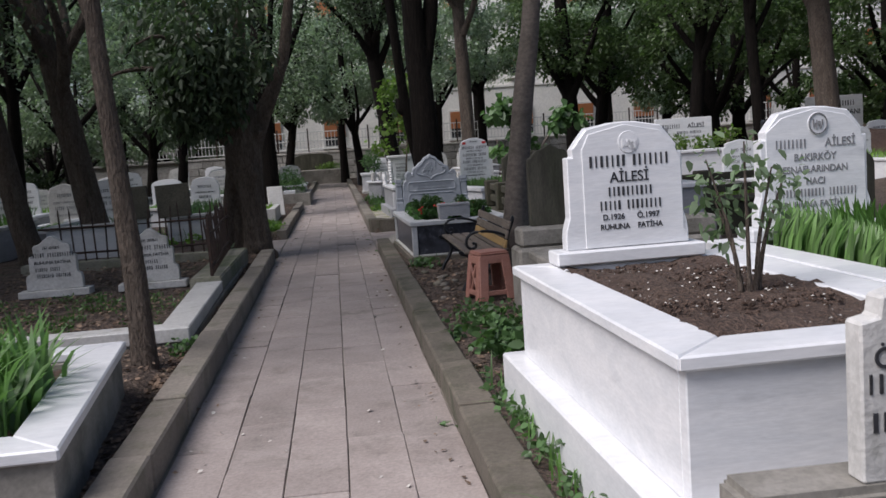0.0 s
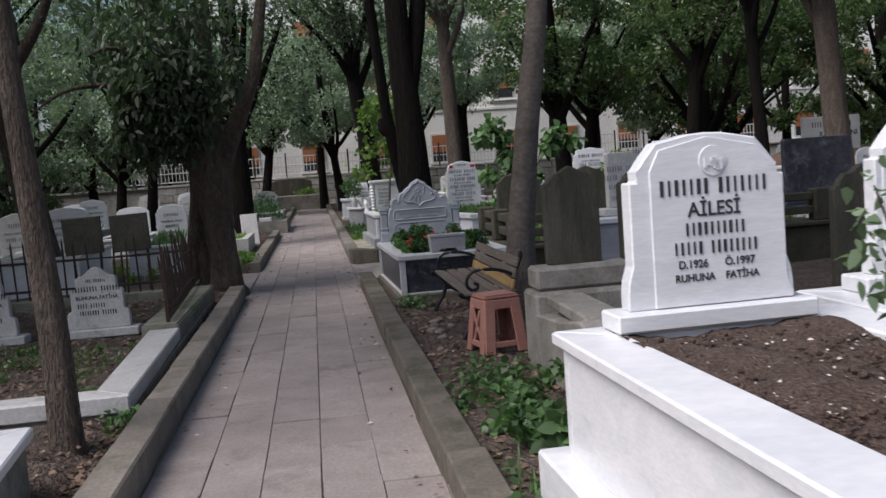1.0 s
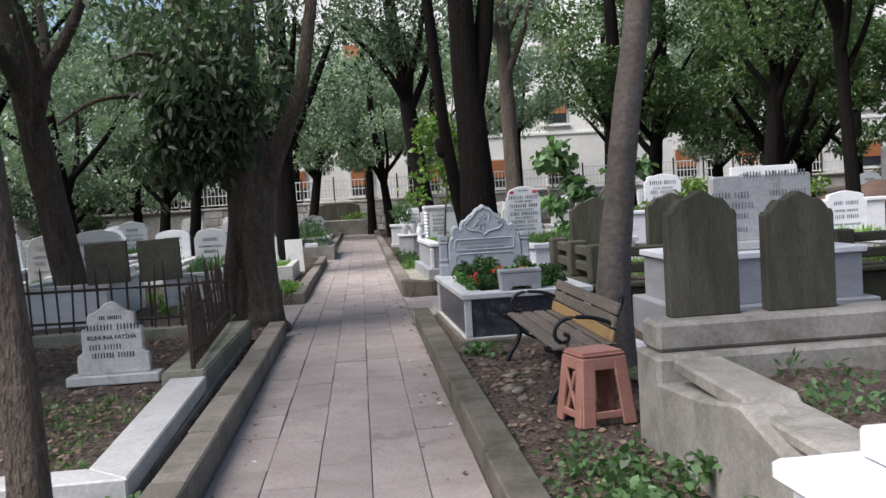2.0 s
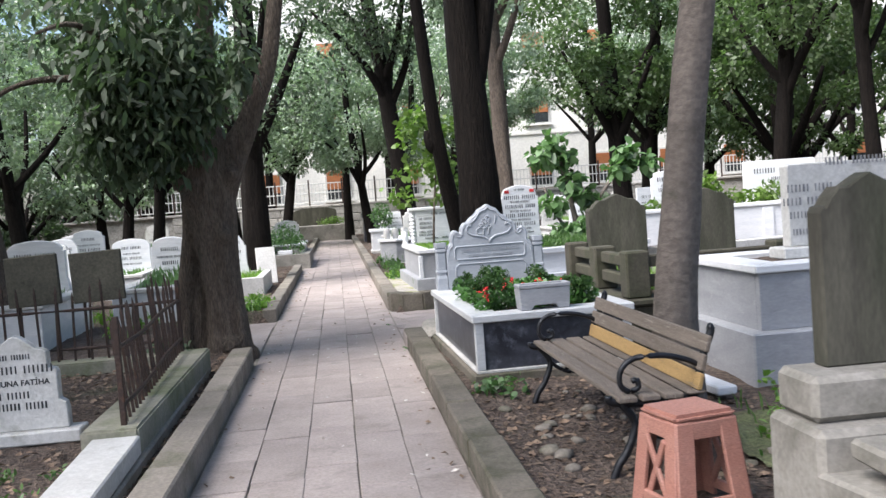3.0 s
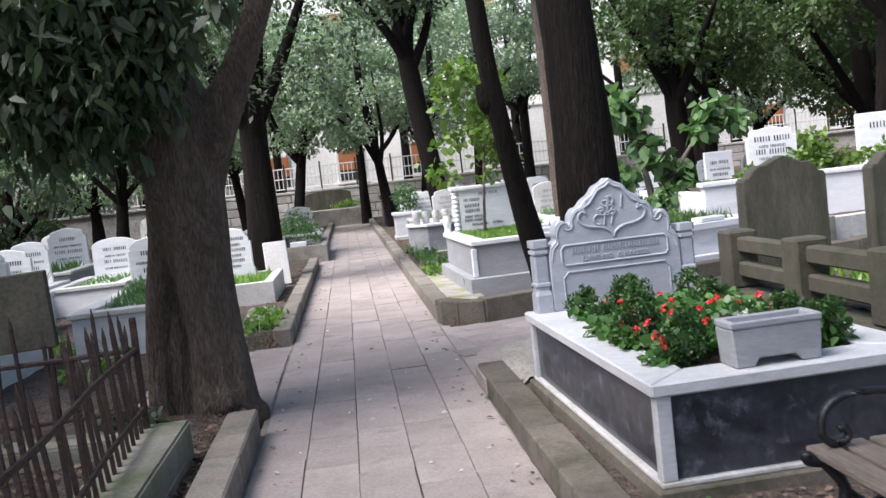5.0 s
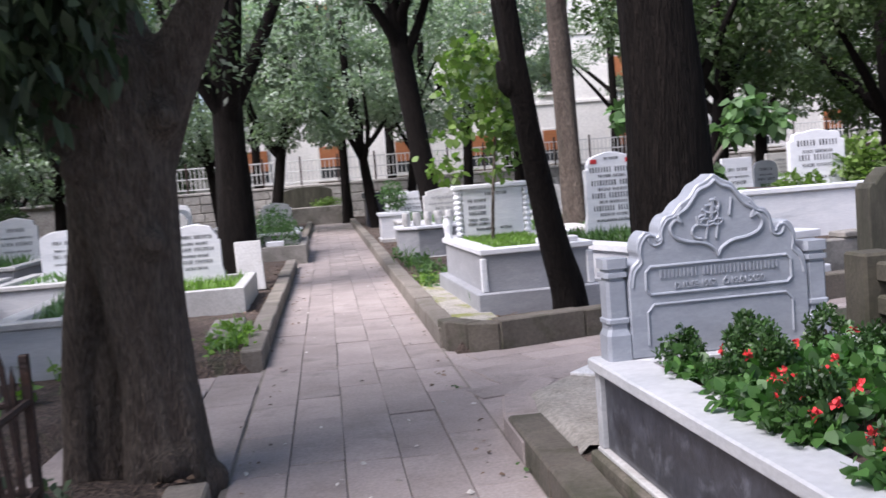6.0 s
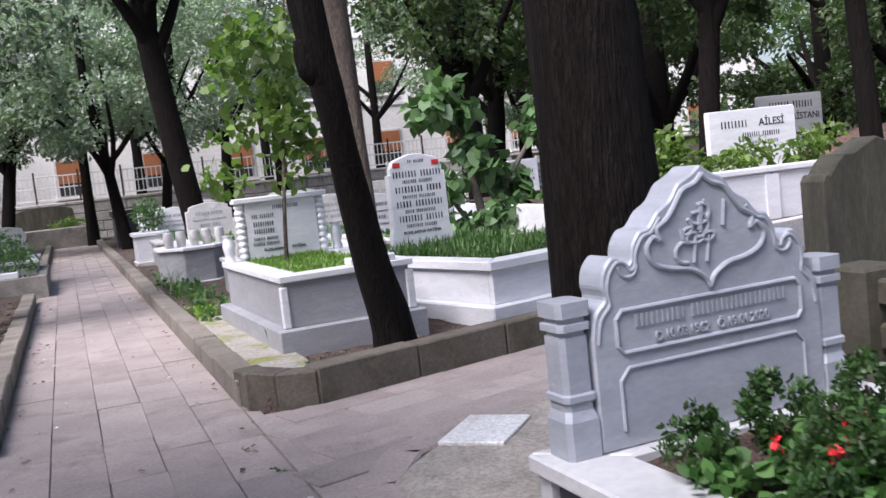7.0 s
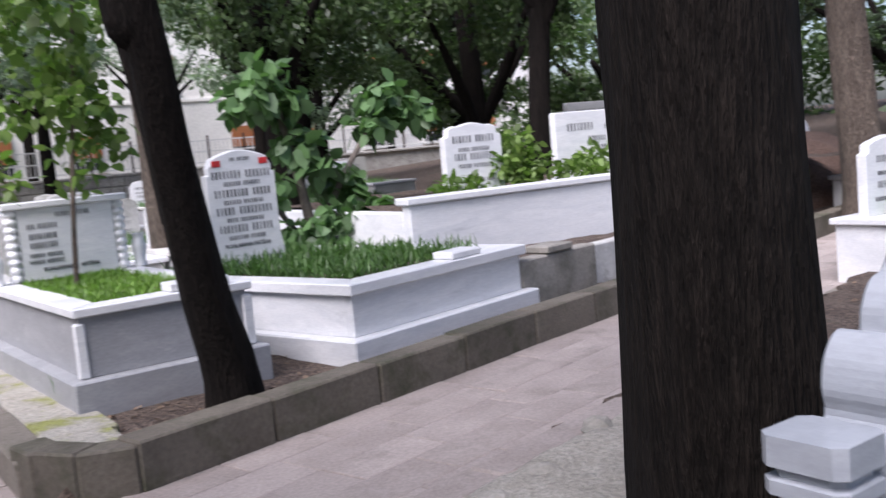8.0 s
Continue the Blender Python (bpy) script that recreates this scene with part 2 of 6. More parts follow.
def extrude_profile(points, y0, y1, bevel=0.004):
    """A closed outline in x and z, drawn out from y0 to y1."""
    bm = bmesh.new()
    f = bm.faces.new([bm.verts.new((x, y0, z)) for x, z in points])
    out = bmesh.ops.extrude_face_region(bm, geom=[f])
    bmesh.ops.translate(bm, verts=[v for v in out["geom"] if isinstance(v, bmesh.types.BMVert)], vec=(0, y1 - y0, 0))
    bmesh.ops.recalc_face_normals(bm, faces=bm.faces[:])
    if bevel:
        sharp = [e for e in bm.edges if e.calc_face_angle(0) > 0.9]
        bmesh.ops.bevel(bm, geom=sharp, offset=bevel, segments=1, affect="EDGES")
    return bm


def extrude_plan(points, z0, z1, bevel=0.01):
    """A closed outline in x and y, drawn up from z0 to z1."""
    bm = bmesh.new()
    f = bm.faces.new([bm.verts.new((x, y, z0)) for x, y in points])
    out = bmesh.ops.extrude_face_region(bm, geom=[f])
    bmesh.ops.translate(bm, verts=[v for v in out["geom"] if isinstance(v, bmesh.types.BMVert)], vec=(0, 0, z1 - z0))
    bmesh.ops.recalc_face_normals(bm, faces=bm.faces[:])
    if bevel:
        bmesh.ops.bevel(bm, geom=[e for e in bm.edges if e.calc_face_angle(0) > 0.5], offset=bevel, segments=1, affect="EDGES")
    return bm


def mesh_of(bm, name, mat, smooth=False):
    me = bpy.data.meshes.new(name)
    bm.to_mesh(me)
    bm.free()
    me.materials.append(mat)
    if smooth:
        me.polygons.foreach_set("use_smooth", [True] * len(me.polygons))
    return me


def part(name, bm, mat, parent, label="", smooth=False):
    me = bm if isinstance(bm, bpy.types.Mesh) else mesh_of(bm, name, mat, smooth)
    ob = new(name, me)
    ob.parent = parent
    if label:
        tagged(ob, label)
    if name in LOOSE:
        tagged(ob, kind="stuff")
    return ob


def thing(name, label, category, x=0, y=0, z=0, rz=0, group="", kind=""):
    ob = new(name)
    ob.empty_display_size = 0.1
    ob.matrix_world = pose(x, y, z, 0, 0, rz)
    return tagged(ob, label, category, group, kind)


def single(name, bm, mat, label, category="", group="", kind="", smooth=False, at=None):
    me = bm if isinstance(bm, bpy.types.Mesh) else mesh_of(bm, name, mat, smooth)
    ob = new(name, me)
    if at is not None:
        ob.matrix_world = at
    return tagged(ob, label, category, group, kind)


def raw_mesh(name, verts, faces, mat, smooth=False):
    """A mesh from numpy arrays: verts n x 3, faces m x k."""
    me = bpy.data.meshes.new(name)
    n, k = faces.shape
    me.vertices.add(len(verts))
    me.vertices.foreach_set("co", verts.astype(np.float32).ravel())
    me.loops.add(n * k)
    me.loops.foreach_set("vertex_index", faces.astype(np.int32).ravel())
    me.polygons.add(n)
    me.polygons.foreach_set("loop_start", np.arange(0, n * k, k, dtype=np.int32))
    me.polygons.foreach_set("loop_total", np.full(n, k, dtype=np.int32))
    if smooth:
        me.polygons.foreach_set("use_smooth", np.ones(n, dtype=bool))
    me.update(calc_edges=True)
    me.materials.append(mat)
    return me


def unit(v):
    return v / np.maximum(np.linalg.norm(v, axis=-1, keepdims=True), 1e-9)


def leaves_mesh(name, centres, spread, count, size, mat, seed, droop=0.3, slim=0.42, rich=True):
    """Pointed, folded leaves scattered round the centres; spread: one radius or one for each axis."""
    rng = np.random.default_rng(seed)
    c = np.asarray(centres, float)
    pick = c[rng.integers(0, len(c), count)]
    off = unit(rng.normal(size=(count, 3))) * rng.uniform(0.15, 1.0, (count, 1)) ** 0.5
    p = pick + off * np.asarray(spread)
    d = unit(rng.normal(size=(count, 3)) + np.array([0, 0, -droop]) + off * 0.5)
    side = unit(np.cross(d, unit(rng.normal(size=(count, 3)) * 0.7 + np.array([0, 0, 1.0]))))
    up = np.cross(side, d)
    s = size * rng.uniform(0.6, 1.25, (count, 1))
    if rich:
        bend = np.array([0, 0, -0.12]) * s
        rows = [p, p + d * s * 0.30 + side * s * slim * 0.46 + up * s * 0.08, p + d * s * 0.68 + side * s * slim * 0.36 + up * s * 0.07 + bend * 0.5, p + d * s + bend,
                p + d * s * 0.68 - side * s * slim * 0.36 + up * s * 0.07 + bend * 0.5, p + d * s * 0.30 - side * s * slim * 0.46 + up * s * 0.08]
        return raw_mesh(name, np.stack(rows, 1).reshape(-1, 3), np.arange(count * 6).reshape(-1, 6), mat)
    v = np.stack([p, p + d * s * 0.5 + side * s * slim * 0.5 + up * s * 0.10, p + d * s, p + d * s * 0.5 - side * s * slim * 0.5 + up * s * 0.10], 1).reshape(-1, 3)
    f = np.arange(count * 4).reshape(-1, 4)
    return raw_mesh(name, v, f, mat)


def blades_mesh(name, roots, height, width, mat, seed, lean=0.35):
    """Bent grass or iris blades at the roots (n x 3)."""
    rng = np.random.default_rng(seed)
    r = np.asarray(roots, float)
    n = len(r)
    a = rng.uniform(0, 2 * np.pi, n)
    out = np.stack([np.cos(a), np.sin(a), np.zeros(n)], 1)
    side = np.stack([-np.sin(a), np.cos(a), np.zeros(n)], 1)
    h = height * rng.uniform(0.55, 1.15, (n, 1))
    w = width * rng.uniform(0.7, 1.2, (n, 1))
    k = lean * rng.uniform(0.1, 1.6, (n, 1))
    rows = []
    for s, ww in ((0, 0.8), (0.4, 1.0), (0.75, 0.7), (1.0, 0.06)):
        mid = r + np.array([0, 0, 1.0]) * h * (s - 0.35 * k * s * s) + out * h * k * s * s
        rows += [mid - side * w * ww * 0.5, mid + side * w * ww * 0.5]
    v = np.stack(rows, 1).reshape(-1, 3)
    base = np.arange(n)[:, None] * 8
    f = np.concatenate([base + np.array([[j, j + 1, j + 3, j + 2]]) for j in (0, 2, 4)])
    return raw_mesh(name, v, f, mat)


def scatter(x0, x1, y0, y1, z, n, seed):
    rng = np.random.default_rng(seed)
    return np.stack([rng.uniform(x0, x1, n), rng.uniform(y0, y1, n), np.full(n, z)], 1)


def tube(bm, points, radii, segs=12, rough=0.06, seed=0):
    """A tapered limb through the points, its skin uneven."""
    pts = [Vector(p) for p in points]
    # finer steps along the limb
    fine, rad = [], []
    for i in range(len(pts) - 1):
        p0, p1, p2, p3 = pts[max(i - 1, 0)], pts[i], pts[i + 1], pts[min(i + 2, len(pts) - 1)]
        for k in range(4):
            t = k / 4
            fine.append(0.5 * ((2 * p1) + (p2 - p0) * t + (2 * p0 - 5 * p1 + 4 * p2 - p3) * t * t + (3 * p1 - p0 - 3 * p2 + p3) * t ** 3))
            rad.append(radii[i] * (1 - t) + radii[i + 1] * t)
    fine.append(pts[-1])
    rad.append(radii[-1])
    rings = []
    ref = Vector((1, 0, 0))
    for i, p in enumerate(fine):
        d = (fine[min(i + 1, len(fine) - 1)] - fine[max(i - 1, 0)]).normalized()
        u = (ref - d * ref.dot(d)).normalized()
        w = d.cross(u)
        ring = []
        for j in range(segs):
            a = 2 * math.pi * j / segs
            q = u * math.cos(a) + w * math.sin(a)
            k = 1 + rough * 2.2 * noise.noise((q * 1.3) + Vector((seed * 3.1, 0, p.z * 0.7))) + rough * noise.noise(q * 3 + Vector((0, seed, p.z * 2)))
            ring.append(bm.verts.new(p + q * rad[i] * k))
        rings.append(ring)
    for a, b in zip(rings, rings[1:]):
        for j in range(segs):
            bm.faces.new((a[j], a[(j + 1) % segs], b[(j + 1) % segs], b[j]))
    bm.faces.new(rings[-1])
    bm.faces.new(rings[0][::-1])


# ---- setting: ground, paths, kerbs ----
BRANCH = 0.27   # how far the side path swings ahead for each metre to the side


def on_path(x, y):
    if abs(x) < 0.75:
        return True
    return x > 0 and 14.40 + BRANCH * (x - 1) < y < 15.78 + BRANCH * (x - 1)


def ground_z(x, y):
    if on_path(x, y):
        return -0.06
    if 0.6 < x < 2.6 and 12.85 < y < 14.62:
        return -0.06
    if -1.7 < x < 0 and 13.15 < y < 15.85:
        return -0.05
    z = 0.085 + 0.03 * noise.noise(Vector((x * 1.3, y * 1.3, 0))) + 0.012 * noise.noise(Vector((x * 6, y * 6, 3)))
    if -1.02 < x < -0.7 and y < 12.6:
        z -= 0.05
    if x > 8:
        z += 0.05 * (min(x, 40) - 8)
    return z


def axis(lo, hi, step, far):
    inner = list(np.arange(lo, hi + 1e-6, step))
    before, after, d = [], [], step
    a, b = lo, hi
    while b < far:
        d *= 1.7
        a, b = a - d, b + d
        before.insert(0, a)
        after.append(b)
    return before + inner + after


gx, gy = axis(-6, 9, 0.1, 600), axis(-1.5, 24, 0.1, 600)
V = np.array([(x, y, ground_z(x, y)) for y in gy for x in gx])
nx, ny = len(gx), len(gy)
idx = np.arange(nx * ny).reshape(ny, nx)
Fq = np.stack([idx[:-1, :-1], idx[:-1, 1:], idx[1:, 1:], idx[1:, :-1]], -1).reshape(-1, 4)
ground = tagged(new("ground", raw_mesh("ground", V, Fq, SOIL, True)), "brown leaf-littered cemetery soil with patches of green", "ground", kind="structure")

path_bed = single("path", box_bm(-0.68, 0.68, -4, 46, -0.2, -0.012, 0), KERB, "narrow path of long pinkish-grey concrete slabs", "path", kind="structure")
side_plan = [(0.66, 13.36), (0.84, 13.36), (1.0, 14.1), (1.35, 14.5), (14.0, 14.5 + BRANCH * 13), (14.0, 15.62 + BRANCH * 13), (1.0, 15.62), (0.66, 15.9)]
side_bed = single("side_path", extrude_plan(side_plan, -0.2, -0.010, 0), PAVER, "side path of pinkish-grey slabs branching off", "path", kind="structure")


def kerb_run(name, label, pts, width, z0, z1, length=0.8, mat=KERB):
    """A kerb of single stones along a line; width goes to the left of the way."""
    root = thing(name, label, "kerb", kind="structure")
    rng = random.Random(len(pts) * 7 + int(pts[0][1] * 10))
    for (ax, ay), (bx, by) in zip(pts, pts[1:]):
        d = Vector((bx - ax, by - ay, 0))
        n = max(1, round(d.length / length))
        step = d.length / n
        ang = math.degrees(math.atan2(d.y, d.x))
        for i in range(n):
            bm = box_bm(0.004, step - 0.004, 0, width, z0 - 0.01, z1, 0.010, 1)
            for v in bm.verts:
                v.co.z += 0.006 * noise.noise(v.co * 7 + Vector((i * 3.3, ax, ay))) if v.co.z > 0 else 0
                v.co.y += 0.004 * noise.noise(v.co * 6 + Vector((ay, i * 2.1, ax)))
            p = part("kerb_stone", bm, mat, root)
            p.matrix_world = pose(ax + d.x * i / n, ay + d.y * i / n, rng.uniform(-0.008, 0.008), rng.uniform(-0.8, 0.8), rng.uniform(-0.3, 0.3), ang + rng.uniform(-0.4, 0.4))
    return root


kerb_run("kerb_right", "long grey concrete kerb beside the path", [(0.82, -3.0), (0.82, 13.35)], 0.17, -0.1, 0.13, 0.85, KERB_MOSS)
kerb_run("kerb_left", "mossy grey concrete kerb beside the path", [(-0.66, -3.0), (-0.66, 12.7)], 0.17, -0.1, 0.15, 0.95)
kerb_run("kerb_left_far", "grey concrete kerb along the path", [(-0.66, 15.87), (-0.66, 24.6)], 0.16, -0.1, 0.14, 1.0)
kerb_run("kerb_right_far", "grey concrete kerb along the path", [(0.82, 16.05), (0.82, 43.0)], 0.17, -0.1, 0.14, 1.0)
kerb_run("kerb_left_end", "grey concrete kerb along the path", [(-0.60, 27.6), (-0.60, 43.0)], 0.16, -0.1, 0.14, 1.0)
# the rounded corner and the side path's far kerb
corner = [(0.65, 16.15), (0.69, 15.93), (0.82, 15.74), (1.05, 15.66)]
kerb_run("kerb_corner", "mossy rounded concrete kerb corner", corner, 0.16, -0.1, 0.20, 0.35, KERB_MOSS)
kerb_run("kerb_side_far", "mossy dark concrete kerb of the side path", [(1.05, 15.66), (14.0, 15.66 + BRANCH * 12.95)], 0.17, -0.1, 0.21, 0.72, KERB_MOSS)
kerb_run("kerb_side_near", "low worn concrete edge of the side path", [(3.0, 14.80), (14.0, 14.80 + BRANCH * 11.0)], 0.14, -0.1, 0.06, 0.8)

# ---- tomb parts ----
def lettering(parent, text, x, y, z, size, mat=LETTER, align="CENTER", thick=0.0015, rot=0):
    cu = bpy.data.curves.new("inscription", "FONT")
    cu.body, cu.size, cu.extrude, cu.align_x = text, size, thick, align
    cu.offset = size * 0.012
    cu.materials.append(mat)
    ob = new("inscription", cu)
    ob.parent = parent
    ob.matrix_local = pose(x, y, z, 90, 0, 0)
    return ob


def bars(parent, rows, y, mat=LETTER):
    """Withheld or unreadable lines as plain upright bars, the size of their letters: each row is x, z, width, height."""
    for n, (x, z, w, h) in enumerate(rows):
        rng = random.Random(int(w * 1000) + n * 17)
        count = max(3, round(w / (h * 0.50)))
        space = rng.randrange(count // 3, 2 * count // 3) if count > 10 else -1
        step = w / count
        bm = bmesh.new()
        for k in range(count):
            if k != space:
                t = step * rng.choice((0.26, 0.34, 0.34, 0.46))
                c = x - w / 2 + step * (k + 0.5)
                add_box(bm, c - t / 2, c + t / 2, y - 0.002, y + 0.004, z, z + h * 0.92)
        tagged(part("inscription", bm, mat, parent), kind="stuff")


def smooth_outline(pts, keep, steps=4):
    """The outline's half with its points after the first ones rounded off."""
    out = list(pts[:keep])
    q = pts[keep - 1:]
    for i in range(len(q) - 1):
        p0, p1, p2, p3 = q[max(i - 1, 0)], q[i], q[i + 1], q[min(i + 2, len(q) - 1)]
        for k in range(1, steps + 1):
            t = k / steps
            out.append(tuple(0.5 * (2 * b + (c - a) * t + (2 * a - 5 * b + 4 * c - d) * t * t + (3 * b - a - 3 * c + d) * t ** 3) for a, b, c, d in zip(p0, p1, p2, p3)))
    return out


def arch(w, h, shoulder, kind):
    """Outlines of the usual headstones: half width w, height h."""
    pts = []
    if kind == "crown":           # rounded top between stepped shoulders, foot flared
        s = shoulder
        half = [(w, 0), (w, h * 0.10), (w * 0.985, h * 0.17), (w * 0.93, h * 0.26), (w * 0.93, h * s), (w * 0.84, h * s), (w * 0.84, h * (s + 0.06))]
        for k in range(0, 6):
            a = k / 5 * math.pi / 2
            half.append((w * (0.84 - 0.10 * math.sin(a)), h * (s + 0.06 + 0.07 * math.sin(a) ** 1.0)))
        half += [(w * 0.60, h * 0.955), (w * 0.40, h * 0.975), (w * 0.2, h * 0.995), (0, h)]
    elif kind == "ogee":          # pointed wavy top
        half = [(w, 0), (w, h * shoulder), (w * 0.93, h * (shoulder + 0.04)), (w * 0.86, h * (shoulder + 0.03)), (w * 0.76, h * (shoulder + 0.08)), (w * 0.6, h * (shoulder + 0.13)), (w * 0.42, h * 0.93), (w * 0.2, h * 0.97), (0, h)]
    elif kind == "round":
        half = [(w, 0), (w, h * shoulder)] + [(w * math.cos(a), h * shoulder + h * (1 - shoulder) * math.sin(a)) for a in [math.pi / 16 * k for k in range(1, 9)]]
    elif kind == "peaked":        # two steps below a pointed crown
        half = [(w, 0), (w, h * 0.20), (w * 0.97, h * 0.27), (w * 0.84, h * 0.31), (w * 0.84, h * 0.60), (w * 0.80, h * 0.635), (w * 0.66, h * 0.65), (w * 0.66, h * 0.81), (w * 0.58, h * 0.84), (w * 0.42, h * 0.86), (w * 0.25, h * 0.93), (w * 0.1, h * 0.985), (0, h)]
    elif kind == "step":
        half = [(w, 0), (w, h * shoulder), (w * 0.86, h * (shoulder + 0.02)), (w * 0.84, h * (shoulder + 0.12)), (w * 0.62, h * (shoulder + 0.16)), (w * 0.5, h * 0.95), (w * 0.2, h * 0.985), (0, h)]
    else:
        half = [(w, 0), (w, h * 0.97), (w * 0.97, h), (0, h)]
    pts = half + [(-x, z) for x, z in reversed(half) if x > 1e-6]
    return pts


def headstone(x, y, z, w, h, mat, kind="crown", shoulder=0.72, thick=0.07, rz=0, tilt=0, label="white marble headstone", base=True, group="headstones"):
    t = thing("headstone", label, "headstone", x, y, z, rz, group)
    if tilt:
        t.matrix_world = pose(x, y, z, tilt, 0, rz)
    foot = 0.07 if base else 0
    part("slab", extrude_profile([(px, pz + foot) for px, pz in arch(w / 2, h - foot, shoulder, kind)], -thick / 2, thick / 2, 0.006), mat, t)
    if base:
        part("base", box_bm(-w / 2 - 0.07, w / 2 + 0.07, -thick / 2 - 0.06, thick / 2 + 0.05, 0, foot, 0.008), mat, t)
    return t


def frame_parts(root, x0, x1, y0, y1, z0, z1, width, mat, name="rim"):
    """Four mitred slabs round an opening."""
    a = [(x0, y0), (x1, y0), (x1, y1), (x0, y1)]
    b = [(x0 + width, y0 + width), (x1 - width, y0 + width), (x1 - width, y1 - width), (x0 + width, y1 - width)]
    for i in range(4):
        j = (i + 1) % 4
        part(name, extrude_plan([a[i], a[j], b[j], b[i]], z0, z1, 0.007), mat, root)


def panel_ring(root, x0, x1, y0, y1, z0, z1, thick, mat, name="panel"):
    part(name, box_bm(x0, x1, y0, y0 + thick, z0, z1, 0.004), mat, root)
    part(name, box_bm(x0, x1, y1 - thick, y1, z0, z1, 0.004), mat, root)
    part(name, box_bm(x0, x0 + thick, y0 + thick + 0.002, y1 - thick - 0.002, z0, z1, 0.004), mat, root)
    part(name, box_bm(x1 - thick, x1, y0 + thick + 0.002, y1 - thick - 0.002, z0, z1, 0.004), mat, root)


def earth(root, x0, x1, y0, y1, z, mat=BED, bump=0.03, seed=1, name="earth"):
    n = 26
    xs, ys = np.linspace(x0, x1, n), np.linspace(y0, y1, n)
    v = np.array([(x, y, z + bump * (noise.noise(Vector((x * 4, y * 4, seed))) + 0.7 * noise.noise(Vector((x * 15, y * 15, seed))))) for y in ys for x in xs])
    i = np.arange(n * n).reshape(n, n)
    f = np.stack([i[:-1, :-1], i[:-1, 1:], i[1:, 1:], i[1:, :-1]], -1).reshape(-1, 4)
    return part(name, raw_mesh(name, v, f, mat, True), mat, root)


def box_tomb(label, x0, x1, y0, y1, z0, z1, mat, rim_mat, rim=0.17, plinth=0.0, plinth_h=0.12, rz=0, over=0.03, fill=BED, fill_drop=0.03, rim_t=0.05, group="", seed=1):
    """A raised grave: plinth, panels and rim slabs round a bed. Its origin is its near corner."""
    t = thing("raised_grave", label, "grave", x0, y0, z0, rz, group)
    w, l, h = x1 - x0, y1 - y0, z1 - z0
    if plinth:
        part("plinth", box_bm(-plinth, w + plinth, -plinth, l + plinth, -0.08, plinth_h, 0.01), mat, t)
    b = plinth_h if plinth else -0.08
    panel_ring(t, over, w - over, over, l - over, b, h - rim_t, 0.05, mat)
    frame_parts(t, 0, w, 0, l, h - rim_t + 0.001, h, rim, rim_mat)
    earth(t, rim - 0.03, w - rim + 0.03, rim - 0.03, l - rim + 0.03, h - fill_drop, fill, seed=seed)
    return t


# ---- white family grave beside the path ----
grave = box_tomb("white veined marble raised grave filled with dark earth", 1.012, 2.08, 2.82, 4.87, 0.14, 0.73, MARBLE, MARBLE, rim=0.20, plinth=0.06, plinth_h=0.17, rz=1.5, over=0.03, rim_t=0.045, fill_drop=0.01, group="raised graves")
rng = np.random.default_rng(5)
clods = bmesh.new()
for k in range(700):
    x, y, r = rng.uniform(0.21, 0.86), rng.uniform(0.21, 1.75), rng.uniform(0.004, 0.013)
    bmesh.ops.create_icosphere(clods, subdivisions=1, radius=r, matrix=Matrix.Translation((x, y, 0.58 + r * 0.3)) @ Matrix.Diagonal((1, rng.uniform(0.6, 1.3), rng.uniform(0.5, 1), 1)))
part("clods", clods, BED, grave)
h1 = headstone(1.475, 4.75, 0.735, 0.70, 0.71, MARBLE, "crown", 0.74, 0.085, label="white marble headstone with black lettering on a raised grave")
yf = -0.0425 - 0.0015
part("face_panel", extrude_profile([(-0.24, 0.075), (0.345, 0.075), (0.345, 0.10), (0.32, 0.15), (0.315, 0.50), (0.28, 0.58), (0.2, 0.655), (0.0, 0.695), (-0.2, 0.655), (-0.24, 0.58)], -0.05, -0.04, 0.002), MARBLE, h1)
yf = -0.052
bars(h1, [(0.02, 0.485, 0.46, 0.062)], yf)
lettering(h1, "AİLESİ", 0.02, yf, 0.405, 0.075)
bars(h1, [(0.02, 0.335, 0.26, 0.05), (0.02, 0.265, 0.36, 0.05)], yf)
lettering(h1, "D.1926      Ö.1997", 0.02, yf, 0.215, 0.042)
lettering(h1, "RUHUNA    FATİHA", 0.02, yf, 0.165, 0.040)
ring = bmesh.new()
bmesh.ops.create_cone(ring, segments=28, radius1=0.058, radius2=0.055, depth=0.012, cap_ends=True, matrix=pose(0.02, -0.05, 0.605, 90, 0, 0))
part("medallion", ring, MARBLE, h1)
cap = bmesh.new()
for k in range(7):
    a = k * 0.9
    add_box(cap, 0.02 - 0.035 + k * 0.009, 0.02 - 0.026 + k * 0.011, -0.061, -0.055, 0.58 + 0.01 * math.sin(a), 0.60 + 0.02 * abs(math.cos(a)))
part("relief_script", cap, MARBLE, h1)
h1.matrix_world = pose(1.475, 4.75, 0.735, 0, 0, 1.5) @ Matrix.Diagonal((0.83, 0.9, 0.89, 1))

